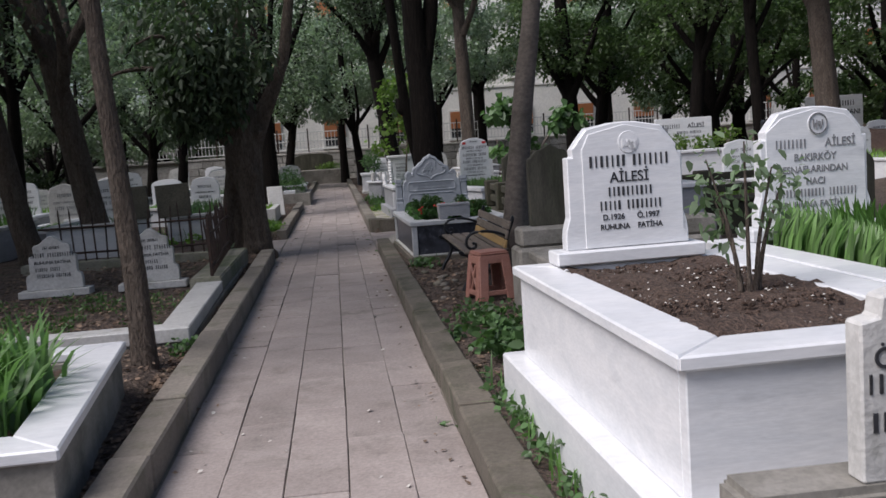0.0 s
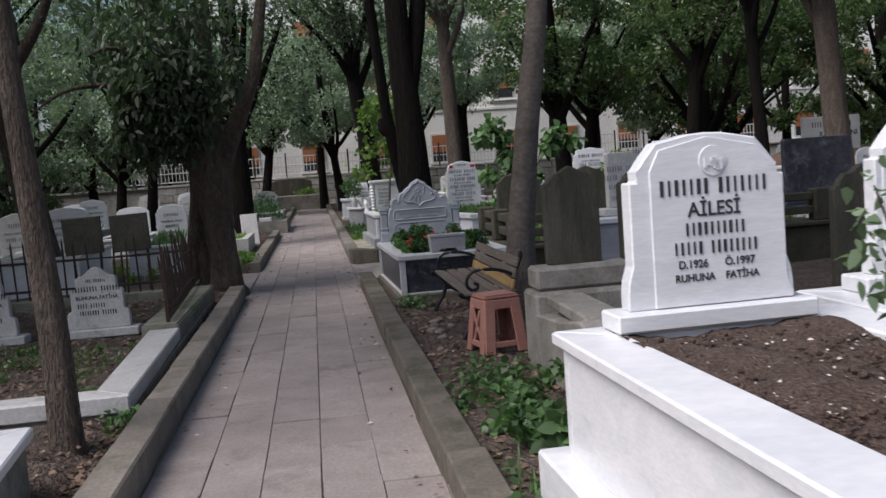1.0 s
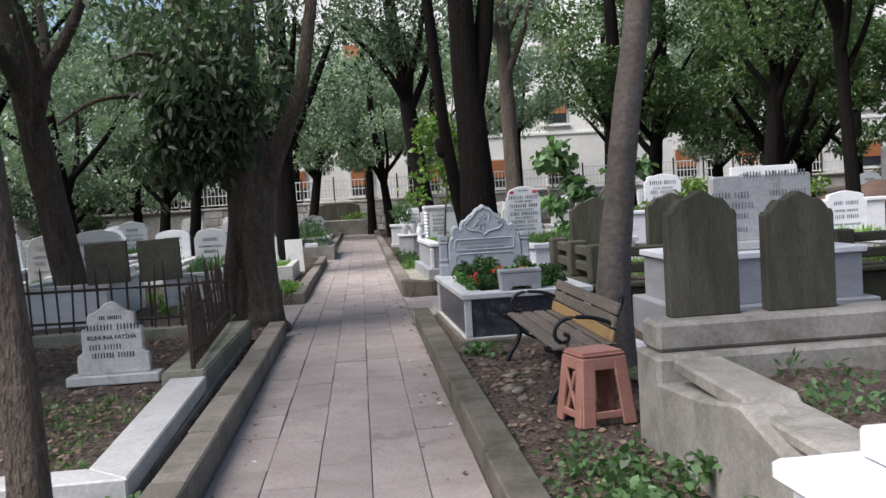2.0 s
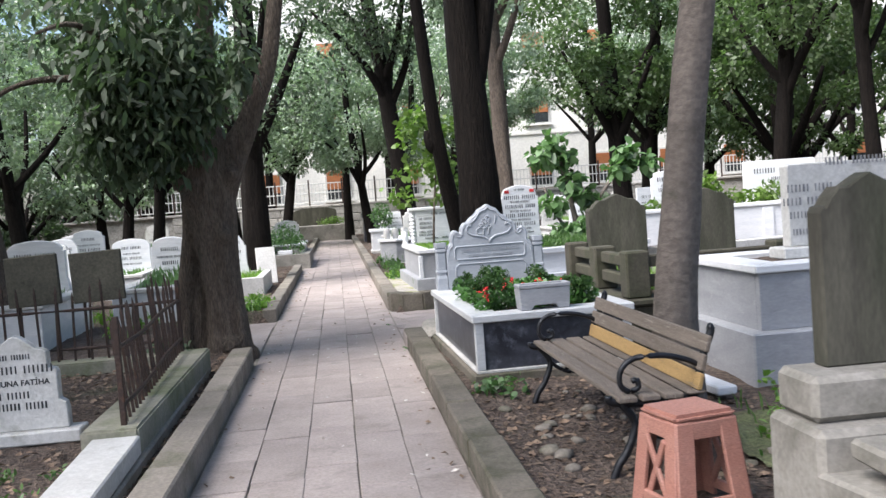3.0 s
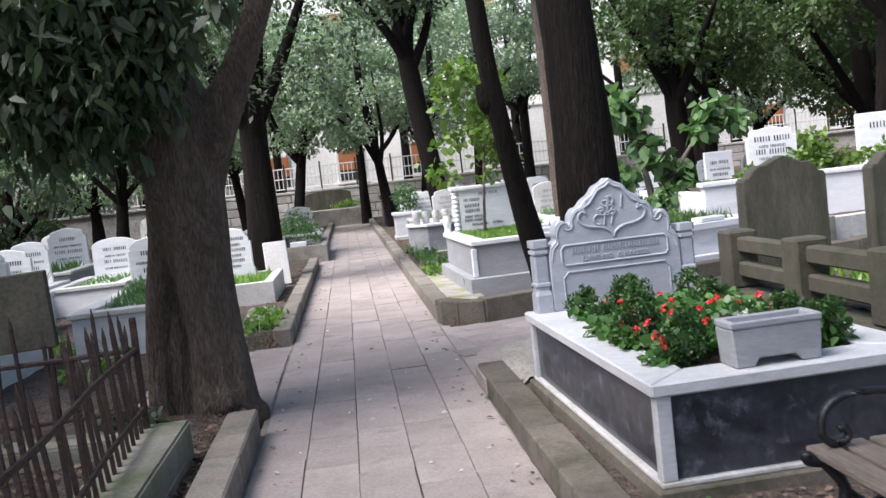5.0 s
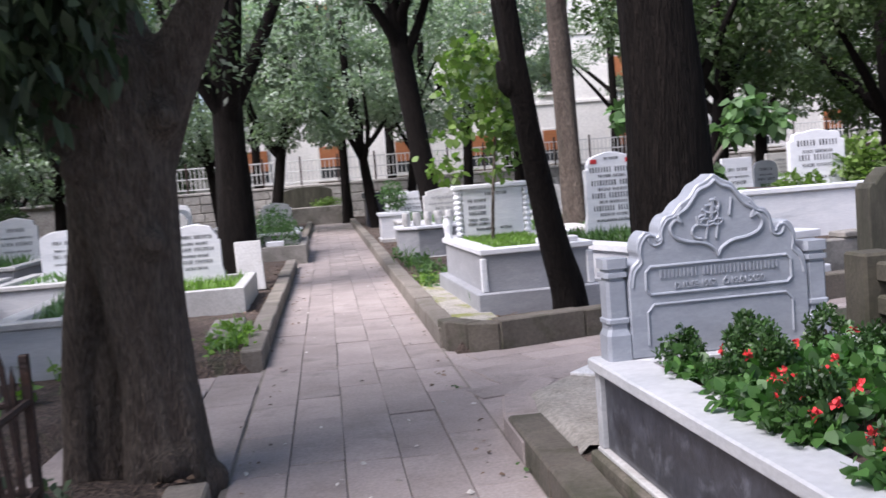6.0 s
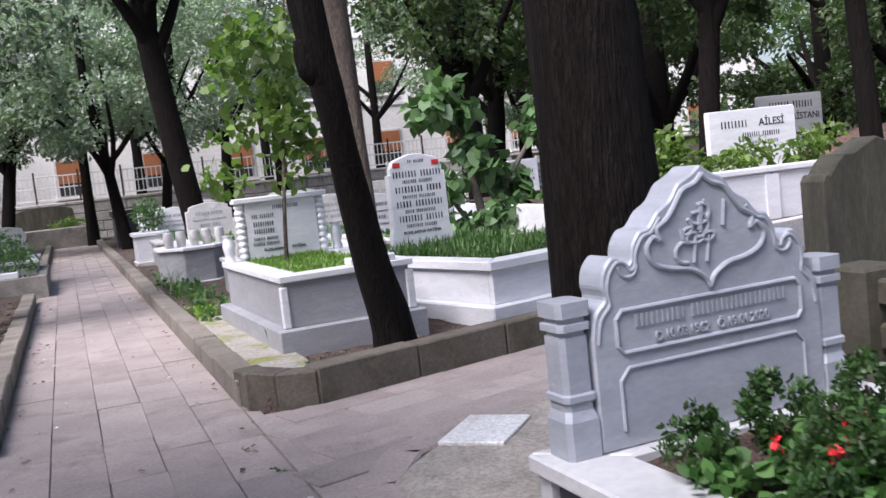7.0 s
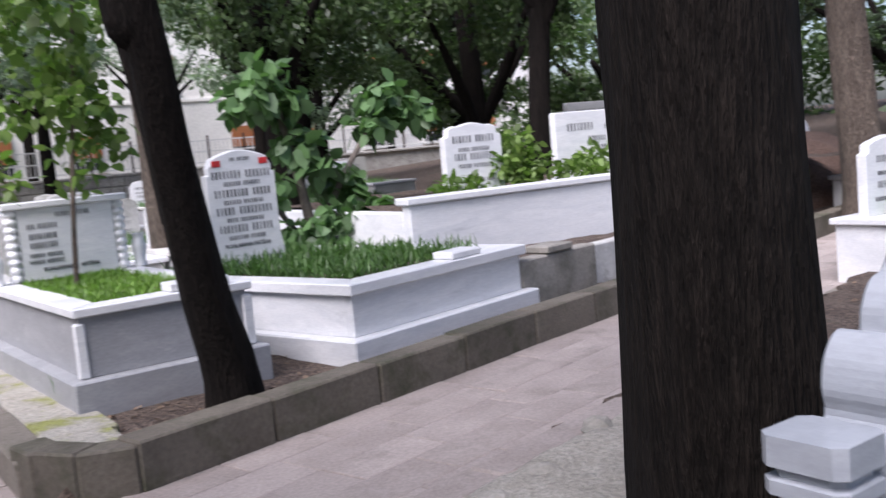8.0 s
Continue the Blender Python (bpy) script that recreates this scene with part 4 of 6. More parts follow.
def picket(hh, r=0.008):
    bm = bmesh.new()
    add_box(bm, -r, r, -r, r, -0.08, hh)
    top = [v for v in bm.verts if v.co.z > hh - 0.001]
    a = bmesh.ops.extrude_face_region(bm, geom=[f for f in bm.faces if all(v in top for v in f.verts)])
    vs = [v for v in a["geom"] if isinstance(v, bmesh.types.BMVert)]
    bmesh.ops.translate(bm, verts=vs, vec=(0, 0, 0.05))
    bmesh.ops.scale(bm, verts=vs, vec=(0.2, 0.2, 1))
    return bm


shared = [mesh_of(picket(hh), "picket", IRON) for hh in (0.48, 0.54, 0.58)]
for k in range(22):
    y = 0.08 + k * 0.115
    o = part("picket", rf.choice(shared), IRON, fence)
    o.matrix_local = pose(-0.045 * y, y, 0, rf.uniform(-4, 4), -4 + rf.uniform(-2.5, 2.5), 0)
for k in range(16):
    x = -0.16 - k * 0.125
    o = part("picket", rf.choice(shared), IRON, fence)
    o.matrix_local = pose(x, 2.58, 0, rf.uniform(-2, 2), rf.uniform(-2.5, 2.5), 0)
for z in (0.10, 0.40):
    bm = bmesh.new()
    tube(bm, [(0, 0.0, z), (-0.03, 0.8, z - 0.015), (-0.07, 1.7, z + 0.01), (-0.11, 2.6, z)], [0.013] * 4, 6, 0.02)
    part("rail", bm, IRON, fence)
    bm = bmesh.new()
    tube(bm, [(-0.10, 2.58, z), (-0.9, 2.58, z - 0.01), (-2.3, 2.58, z)], [0.013] * 3, 6, 0.02)
    part("rail", bm, IRON, fence)
for x, y in ((0.0, 0.0), (-0.11, 2.6)):
    part("post", box_bm(x - 0.015, x + 0.015, y - 0.015, y + 0.015, -0.1, 0.56, 0.003), IRON, fence)
for x in (-2.28, -1.785):
    t = thing("plaque", "dark weathered square grave plaque on an iron stem", "plaque", x, 12.47, 0.16, 0, "dark plaques")
    part("board", box_bm(-0.20, 0.20, -0.025, 0.025, 0.50, 0.90, 0.006, 1, pose(0, 0, 0, 0, -2, 0)), BOARD, t)
    for s in (-0.14, 0.14):
        part("stem", box_bm(s - 0.01, s + 0.01, -0.01, 0.01, -0.3, 0.505, 0.002), IRON, t)

# ---- near grave with irises beside the path ----
ng = thing("raised_grave", "white-rimmed concrete grave planted with tall irises", "grave", 0, 0, 0.0, 0, "raised graves")
part("rim", extrude_plan([(-0.86, 3.84), (-1.05, 5.86), (-1.26, 5.64), (-1.09, 4.07)], 0.31, 0.36, 0.008), MARBLE, ng)
part("rim", extrude_plan([(-2.6, 3.78), (-0.86, 3.84), (-1.09, 4.07), (-2.6, 4.02)], 0.31, 0.36, 0.008), MARBLE, ng)
part("rim", extrude_plan([(-1.05, 5.86), (-2.6, 5.74), (-2.6, 5.54), (-1.26, 5.64)], 0.31, 0.36, 0.008), MARBLE, ng)
part("wall", extrude_plan([(-2.6, 3.82), (-0.89, 3.87), (-0.89, 3.88), (-1.08, 5.83), (-1.16, 5.83), (-0.99, 3.98), (-2.6, 3.92)], -0.1, 0.309, 0.006), CONCRETE, ng)
part("wall", box_bm(-2.6, -1.17, 5.62, 5.72, -0.1, 0.309, 0.006), CONCRETE, ng)
earth(ng, -2.6, -1.1, 3.95, 5.65, 0.27, BED, seed=9)
part("planting", blades_mesh("planting", np.concatenate([scatter(-1.42, -1.16, 4.1, 5.1, 0.27, 120, 41), scatter(-1.68, -1.28, 4.1, 5.3, 0.27, 130, 40), scatter(-2.5, -1.7, 4.0, 5.3, 0.27, 260, 42)]), 0.42, 0.034, LEAF_IRIS, 43, 0.6), None, ng)
ld = thing("stone_trough", "small grey stone trough beside a grave", "trough", -2.35, 6.4, 0.08, 8)
part("body", box_bm(-0.18, 0.18, -0.08, 0.08, 0, 0.2, 0.012), CONCRETE, ld)

# ---- white graves round the corner of the side path ----
sg = box_tomb("white marble raised grave with a lawn and twisted columns", 1.12, 2.10, 16.78, 18.80, 0.12, 0.645, PANEL_GREY, MARBLE, rim=0.17, rz=2, plinth=0.05, plinth_h=0.16, over=0.03, rim_t=0.05, fill=SOIL, group="raised graves", seed=12)
part("lawn", blades_mesh("lawn", scatter(0.15, 0.83, 0.15, 1.85, 0.495, 3500, 51), 0.06, 0.010, LEAF_LAWN, 52, 0.4), None, sg)
part("step_block", box_bm(0.52, 0.86, 0.02, 0.16, 0.526, 0.575, 0.008), MARBLE, sg)
for x, y in ((0.03, 0.0), (0.95, 0.0)):
    part("corner_bead", box_bm(x - 0.03, x + 0.03, 0.012, 0.05, 0.161, 0.448, 0.01), MARBLE, sg)
hs = thing("headstone", "white marble headstone with twisted columns and dark lettering", "headstone", 1.57, 18.60, 0.645, 0, "headstones")
hs.matrix_world = pose(1.57, 18.60, 0.645, 0, 0, 2) @ Matrix.Diagonal((0.82, 0.9, 0.86, 1))
part("slab", box_bm(-0.38, 0.38, -0.03, 0.03, 0, 0.56, 0.006), MARBLE, hs)
part("lintel", box_bm(-0.50, 0.50, -0.07, 0.07, 0.561, 0.615, 0.01), MARBLE, hs)
for s in (-1, 1):
    bm = bmesh.new()
    tube(bm, [(s * 0.43, 0, 0.0056 + k * 0.0139) for k in range(41)], [0.036 + 0.020 * abs(math.sin(k * math.pi * 9 / 40)) for k in range(41)], 12, 0)
    part("twisted_column", bm, MARBLE, hs, smooth=True)
    part("urn", (lambda b: (tube(b, [(s * 0.58, 0, 0), (s * 0.58, 0, 0.06), (s * 0.58, 0, 0.16), (s * 0.58, 0, 0.24), (s * 0.58, 0, 0.27)], [0.06, 0.045, 0.065, 0.045, 0.06], 12, 0), b)[1])(bmesh.new()), MARBLE, hs, smooth=True)
bars(hs, [(-0.2, 0.40, 0.24, 0.045), (-0.2, 0.32, 0.22, 0.05), (-0.2, 0.25, 0.22, 0.05), (-0.19, 0.18, 0.26, 0.035), (-0.19, 0.13, 0.28, 0.035), (0.05, 0.48, 0.28, 0.04)], -0.033)
lettering(hs, "RUHLARINA      FATİHA", 0.0, -0.0335, 0.07, 0.042)
ang = 14.8
bg = box_tomb("white marble raised grave full of irises beside the kerb", 2.60, 4.33, 16.60, 18.80, 0.10, 0.55, MARBLE, MARBLE, rim=0.2, plinth=0.05, plinth_h=0.13, over=0.04, rim_t=0.07, rz=ang, fill=SOIL, group="raised graves", seed=13)
part("planting", blades_mesh("planting", scatter(0.2, 1.5, 0.2, 2.2, 0.40, 2600, 61), 0.17, 0.016, LEAF_TURF, 62, 0.7), None, bg)
part("step_block", box_bm(0.95, 1.25, 0.02, 0.2, 0.451, 0.50, 0.01), MARBLE, bg)
hb = headstone(2.80, 18.50, 0.54, 0.60, 0.86, MARBLE, "crown", 0.80, 0.08, rz=4, label="white marble headstone with two red flag badges and black lettering", base=False)
bars(hb, [(0.0, 0.655, 0.48, 0.06), (0.0, 0.60, 0.30, 0.035), (0, 0.52, 0.46, 0.06), (0, 0.465, 0.32, 0.035), (0, 0.39, 0.46, 0.06), (0, 0.335, 0.3, 0.035), (0, 0.26, 0.44, 0.06), (0, 0.205, 0.3, 0.035), (0, 0.78, 0.16, 0.03)], -0.042)
lettering(hb, "RUHLARINA FATİHA", 0, -0.0425, 0.15, 0.04)
for s in (-1, 1):
    part("flag_badge", box_bm(s * 0.19 - 0.035, s * 0.19 + 0.035, -0.046, -0.04, 0.745, 0.79, 0.002), RED_FLAG, hb)
lw = thing("concrete_grave", "low stained concrete grave wall by the side path", "grave", 4.25, 17.08, 0.1, 13)
part("wall", box_bm(0, 0.95, 0, 0.14, -0.1, 0.33, 0.012), CONCRETE, lw)
part("wall", box_bm(0.955, 4.2, 0.1, 0.22, -0.1, 0.30, 0.012), MARBLE_OLD, lw)
earth(lw, 0.1, 4.6, 0.1, 2.4, 0.27, SOIL, 0.03, 19)
part("wall", box_bm(0, 0.14, 0.145, 1.3, -0.1, 0.32, 0.012), CONCRETE, lw)
part("cap", box_bm(0.3, 0.62, -0.02, 0.2, 0.335, 0.39, 0.01), CONCRETE, lw)

# ---- long white family plot ----
vp = thing("family_plot", "long white marble walled plot with shrubs and earth", "grave", 4.10, 18.25, 0.12, -3, "raised graves")
part("wall", box_bm(0, 2.35, 0, 0.12, -0.1, 0.72, 0.01), MARBLE, vp)
part("wall", box_bm(2.36, 4.6, 0.01, 0.12, -0.1, 0.72, 0.01), MARBLE, vp)
part("corner_post", box_bm(2.26, 2.42, -0.02, 0.0, -0.1, 0.70, 0.004), MARBLE, vp)
part("cap", box_bm(-0.03, 4.63, -0.03, 0.18, 0.721, 0.78, 0.01), MARBLE, vp)
part("wall", box_bm(0, 0.12, 0.125, 3, -0.1, 0.66, 0.01), MARBLE, vp)
earth(vp, 0.1, 6, 0.1, 3.2, 0.68, SOIL, 0.05, 14)
part("shrub_leaves", leaves_mesh("shrub_leaves", [(1.6, 0.8, 0.95), (1.7, 0.9, 1.1), (1.5, 0.7, 0.85), (2.8, 0.9, 0.9), (3.3, 0.7, 0.85), (2.3, 0.6, 0.8), (0.9, 0.6, 0.75), (3.9, 1.0, 1.0), (2.0, 1.0, 0.85)], (0.28, 0.25, 0.16), 1700, 0.10, LEAF_BRIGHT, 71, -0.2, 0.6), None, vp)
for x, y, z, w, hh, kind, ttl in ((5.28, 18.95, 0.78, 0.62, 0.70, "step", 0), (7.2, 19.3, 0.78, 1.15, 0.74, "flat", 1)):
    h = headstone(x, y, z, w, hh, MARBLE, kind, 0.8, 0.09, rz=-4, label="white marble family headstone with black lettering")
    if ttl:
        bars(h, [(-0.25, hh - 0.2, 0.36, 0.085)], -0.047)
        lettering(h, "AİLESİ", 0.25, -0.0475, hh - 0.2, 0.115)
        bars(h, [(0.1, hh - 0.32, 0.5, 0.06), (0.12, hh - 0.40, 0.4, 0.04)], -0.047)
    else:
        bars(h, [(0, 0.52, 0.46, 0.07), (0, 0.44, 0.34, 0.04), (0, 0.36, 0.44, 0.07), (0, 0.29, 0.36, 0.04), (0.1, 0.16, 0.2, 0.03)], -0.047)
h = headstone(14.6, 27.0, 0.45, 1.7, 1.5, MARBLE, "flat", 0.8, 0.12, label="wide white family burial stone with black lettering")
bars(h, [(0, 1.2, 1.2, 0.16)], -0.062)
lettering(h, "KABRİSTANI", 0.2, -0.0625, 0.95, 0.2)
mound = bmesh.new()
bmesh.ops.create_uvsphere(mound, u_segments=32, v_segments=16, radius=1.0, matrix=Matrix.Translation((10.6, 20.2, 0.2)) @ Matrix.Diagonal((2.4, 1.8, 0.95, 1)))
for v in mound.verts:
    v.co += Vector((0, 0, 0.12 * noise.noise(v.co * 2)))
single("earth_mound", mound, MOUND, "reddish mound of freshly turned earth behind the graves", "mound", smooth=True)

# ---- dark concrete enclosure with posts and two old headstones ----
en = thing("concrete_enclosure", "mossy concrete grave enclosure with posts and low rails", "grave", 2.09, 11.03, 0.02)
part("base_wall", box_bm(0, 3.4, 0, 0.18, -0.1, 0.42, 0.015), STONE_MOSS, en)
part("base_wall", box_bm(0, 0.18, 0.185, 2.0, -0.1, 0.42, 0.015), STONE_MOSS, en)
part("base_wall", box_bm(0, 3.4, 2.005, 2.3, -0.1, 0.46, 0.015), STONE_MOSS, en)
part("ledge", box_bm(-0.04, 3.4, -0.05, 0.22, 0.421, 0.47, 0.012), STONE_MOSS, en)
part("ledge", box_bm(-0.05, 0.22, 0.225, 2.0, 0.421, 0.47, 0.012), STONE_MOSS, en)
for x, y in ((0.07, 0.06), (0.07, 0.86), (0.07, 1.68), (1.15, 0.06), (2.25, 0.06), (3.3, 0.06)):
    part("post", box_bm(x - 0.085, x + 0.085, y - 0.085, y + 0.085, 0.471, 0.80, 0.012), STONE_MOSS, en)
for z in (0.54, 0.68):
    for x0, x1 in ((0.156, 1.064), (1.236, 2.164), (2.336, 3.214)):
        part("rail", box_bm(x0, x1, 0.02, 0.10, z, z + 0.085, 0.01), STONE_MOSS, en)
    for y0, y1 in ((0.146, 0.774), (0.946, 1.594)):
        part("rail", box_bm(0.03, 0.11, y0, y1, z, z + 0.085, 0.01), STONE_MOSS, en)
earth(en, 0.15, 3.4, 0.2, 2.02, 0.47, SOIL, 0.03, 15)
part("grass", blades_mesh("grass", scatter(0.25, 3.3, 0.3, 1.9, 0.46, 1800, 73), 0.12, 0.016, LEAF_LAWN, 74, 0.6), None, en)
for x in (2.66, 3.50):
    headstone(x, 13.16, 0.49, 0.54, 0.72, STONE_OLD, "ogee", 0.80, 0.12, label="dark mossy old headstone with a wavy top", base=False, group="old dark headstones")

# ---- grey panelled grave behind the bench ----
gg = box_tomb("grey marble panelled grave with white rim slabs", 2.48, 3.90, 9.84, 10.94, 0.10, 0.765, PANEL_GREY, MARBLE, rim=0.2, plinth=0.06, plinth_h=0.28, over=0.03, rim_t=0.05, fill=SOIL, group="raised graves", seed=16)
hz = headstone(3.22, 10.16, 0.765, 0.78, 0.57, MARBLE_OLD, "flat", 0.9, 0.10, label="wide pale grey headstone with faded lettering")
bars(hz, [(-0.25, 0.40, 0.3, 0.05), (-0.25, 0.32, 0.36, 0.05), (-0.25, 0.24, 0.28, 0.045), (0.2, 0.40, 0.3, 0.05), (0.1, 0.55, 0.5, 0.05), (-0.25, 0.14, 0.25, 0.04)], -0.052, LETTER_PALE)
hk = headstone(6.1, 12.4, 0.5, 0.85, 0.85, MARBLE_DARK, "flat", 0.9, 0.08, label="polished black headstone among pale graves", base=True)
for x, y, w, hh, m, kd in ((4.6, 9.0, 0.52, 1.0, STONE_OLD, "ogee"), (5.4, 9.8, 0.5, 0.9, STONE_OLD, "round"), (5.0, 7.2, 0.5, 0.95, MARBLE_OLD, "step"), (4.6, 5.6, 0.55, 0.9, MARBLE_OLD, "crown")):
    headstone(x, y, 0.1, w, hh, m, kd, 0.8, 0.09, label="old standing headstone among the graves", base=False)

# ---- graves along the far part of the path ----
pt = thing("octagonal_planter", "grey marble eight-sided planter beside the path", "planter", 1.45, 24.1, 0.1)
oct8 = [(0.52 * math.cos(math.pi / 8 + k * math.pi / 4), 0.62 * math.sin(math.pi / 8 + k * math.pi / 4)) for k in range(8)]
part("body", extrude_plan(oct8, -0.05, 0.40, 0.01), PANEL_GREY, pt)
part("rim", extrude_plan([(x * 1.08, y * 1.08) for x, y in oct8], 0.401, 0.45, 0.01), MARBLE, pt)
part("base", extrude_plan([(x * 1.1, y * 1.1) for x, y in oct8], -0.1, -0.02, 0.01), MARBLE_OLD, pt)
for k in range(5):
    part("urn", (lambda b: (tube(b, [(-0.35 + k * 0.17, -0.35 + 0.06 * (k % 2), 0.44), (-0.35 + k * 0.17, -0.35 + 0.06 * (k % 2), 0.56), (-0.35 + k * 0.17, -0.35 + 0.06 * (k % 2), 0.66)], [0.05, 0.07, 0.06], 10, 0), b)[1])(bmesh.new()), MARBLE_OLD, pt, smooth=True)
rg = random.Random(3)
far_rows = [(1.9, 21.6, MARBLE_OLD, "crown"), (2.5, 22.5, MARBLE_OLD, "crown"), (3.4, 21.8, MARBLE, "step"), (1.9, 25.4, MARBLE_OLD, "step"), (2.7, 26.3, MARBLE, "crown"), (3.7, 25.0, MARBLE_OLD, "round"), (1.7, 28.4, MARBLE, "step"), (2.5, 30.0, MARBLE_OLD, "crown"), (1.6, 32.0, MARBLE, "flat"),
            (5.5, 25.0, MARBLE, "flat"), (5.2, 27.0, MARBLE_OLD, "crown"), (6.6, 24.0, MARBLE, "flat"), (7.6, 27.0, MARBLE, "step"), (4.3, 29.0, MARBLE, "crown"), (6.2, 30.0, MARBLE_OLD, "round"), (9.0, 28.0, MARBLE, "crown"), (8.2, 31.0, MARBLE, "step"), (4.6, 33.0, MARBLE_OLD, "step"), (7.1, 34.5, MARBLE, "crown"), (10.8, 31.0, MARBLE_OLD, "flat"), (3.2, 36.0, MARBLE, "crown"), (5.8, 37.5, MARBLE, "step"), (9.6, 36.0, MARBLE_OLD, "crown"),
            (10.3, 18.2, MARBLE, "crown"), (11.9, 20.2, MARBLE, "crown"), (6.9, 15.9, MARBLE, "step"), (8.3, 12.2, MARBLE_OLD, "crown"), (9.5, 15.0, MARBLE, "flat"), (7.2, 9.2, MARBLE_OLD, "step"), (12.5, 14.0, MARBLE, "crown"), (12.0, 24.5, MARBLE, "step"), (14.0, 18.0, MARBLE_OLD, "crown"),
            (-2.08, 17.5, MARBLE, "crown"), (-4.3, 17.0, MARBLE_OLD, "step"), (-3.3, 15.9, MARBLE, "crown"), (-3.9, 18.6, MARBLE, "step"), (-5.0, 16.2, MARBLE, "crown"), (-6.2, 18.8, MARBLE, "flat"), (-4.3, 20.6, MARBLE, "crown"), (-5.4, 18.5, MARBLE, "crown"), (-3.4, 21.5, MARBLE, "round"), (-2.4, 23.0, MARBLE_OLD, "crown"), (-4.6, 23.5, MARBLE, "step"), (-6.2, 22.0, MARBLE_OLD, "crown"), (-5.2, 14.2, MARBLE_OLD, "step"), (-6.8, 16.0, MARBLE, "flat"), (-1.8, 27.8, MARBLE_OLD, "flat"), (-1.1, 28.2, MARBLE_OLD, "step"), (-2.9, 27.0, MARBLE, "crown"), (-4.3, 29.0, MARBLE_OLD, "step"), (-7.6, 19.5, MARBLE, "crown"), (-5.9, 27.5, MARBLE, "round"), (-2.2, 33.0, MARBLE_OLD, "crown"), (-4.0, 35.0, MARBLE, "step"), (-8.5, 14.5, MARBLE, "step"), (-6.0, 11.5, MARBLE_OLD, "crown"), (-4.9, 10.2, MARBLE_OLD, "step"), (-7.2, 8.8, MARBLE, "crown")]
for n, (x, y, m, kd) in enumerate(far_rows):
    w, hh = rg.uniform(0.5, 0.72), rg.uniform(0.55, 0.75)
    hill = 0.05 * (x - 8) if x > 8 else 0
    zz = hill + rg.uniform(0.42, 0.58)
    t = thing("raised_grave", "white marble raised grave among many others", "grave", x - w * 0.75, y - 1.75, hill + 0.08, 0, "raised graves")
    part("body", box_bm(0, w * 1.5, 0, 1.9, -0.2, zz - hill - 0.13, 0.008), PANEL_GREY if n % 3 == 0 else m, t)
    frame_parts(t, -0.03, w * 1.5 + 0.03, -0.03, 1.93, zz - hill - 0.129, zz - hill - 0.08, 0.17, MARBLE if n % 2 else MARBLE_OLD)
    part("planting", blades_mesh("planting", scatter(0.16, w * 1.5 - 0.16, 0.15, 1.6, zz - hill - 0.14, 240, 100 + n), rg.choice((0.10, 0.18, 0.24)), 0.02, rg.choice((LEAF_LAWN, LEAF_GRASS, LEAF_FIG)), 100 + n, 0.6), None, t)
    h = headstone(x, y, zz - 0.08, w, hh, m, kd, 0.78, 0.08, rz=rg.uniform(-5, 5), label="pale marble headstone with dark lettering")
    rows = [(0, hh * (0.70 - 0.145 * k), w * rg.uniform(0.4, 0.75), hh * (0.085 if k % 2 == 0 else 0.05)) for k in range(4)]
    bars(h, rows, -0.042, LETTER if m is MARBLE else LETTER_PALE)
# planted bed on the far left of the path
fb = thing("planted_bed", "concrete-edged bed with shrubs and a white stone", "grave", -1.72, 25.3, 0.05)
frame_parts(fb, 0, 1.22, 0, 2.7, -0.1, 0.27, 0.12, CONCRETE)
earth(fb, 0.1, 1.12, 0.1, 2.6, 0.2, SOIL, 0.03, 18)
part("shrub_leaves", leaves_mesh("shrub_leaves", [(0.3, 0.5, 0.5), (0.7, 0.9, 0.7), (0.5, 1.6, 0.6), (0.9, 0.5, 0.4), (0.3, 1.2, 0.5), (0.8, 2.0, 0.5)], (0.28, 0.3, 0.28), 1500, 0.08, LEAF_FIG, 81, -0.3, 0.4), None, fb)
part("small_stone", box_bm(0.55, 0.85, 0.05, 0.2, 0.271, 0.36, 0.01), MARBLE, fb)
lt = thing("low_grave", "low white marble grave with grass beside the path", "grave", -1.74, 18.6, 0.05)
frame_parts(lt, -0.35, 0.75, 0, 1.75, 0.0, 0.29, 0.12, MARBLE_OLD)
part("grass", blades_mesh("grass", scatter(-0.22, 0.65, 0.1, 1.6, 0.2, 800, 83), 0.16, 0.015, LEAF_LAWN, 84, 0.6), None, lt)
single("loose_slab", box_bm(-0.16, 0.16, -0.03, 0.03, 0, 0.62, 0.008), MARBLE_OLD, "loose grey marble slab leaning beside a grave", "slab", at=pose(-1.08, 20.7, 0.08, -16, 0, 10))
single("stone_step", box_bm(-0.14, 0.14, -0.5, 0.5, -0.1, 0.10, 0.012), CONCRETE, "flat concrete slab between kerb and grave", "slab", at=pose(-1.02, 17.0, 0.08, 0, 0, 2))
hl = headstone(-1.62, 20.0, 0.30, 0.62, 0.66, MARBLE, "crown", 0.72, 0.07, label="white stepped headstone on a low grave", base=False)
bars(hl, [(0, 0.50, 0.40, 0.045), (0, 0.43, 0.30, 0.035), (0, 0.36, 0.42, 0.045), (0, 0.29, 0.30, 0.035), (0, 0.22, 0.38, 0.045), (0, 0.15, 0.26, 0.035)], -0.037)
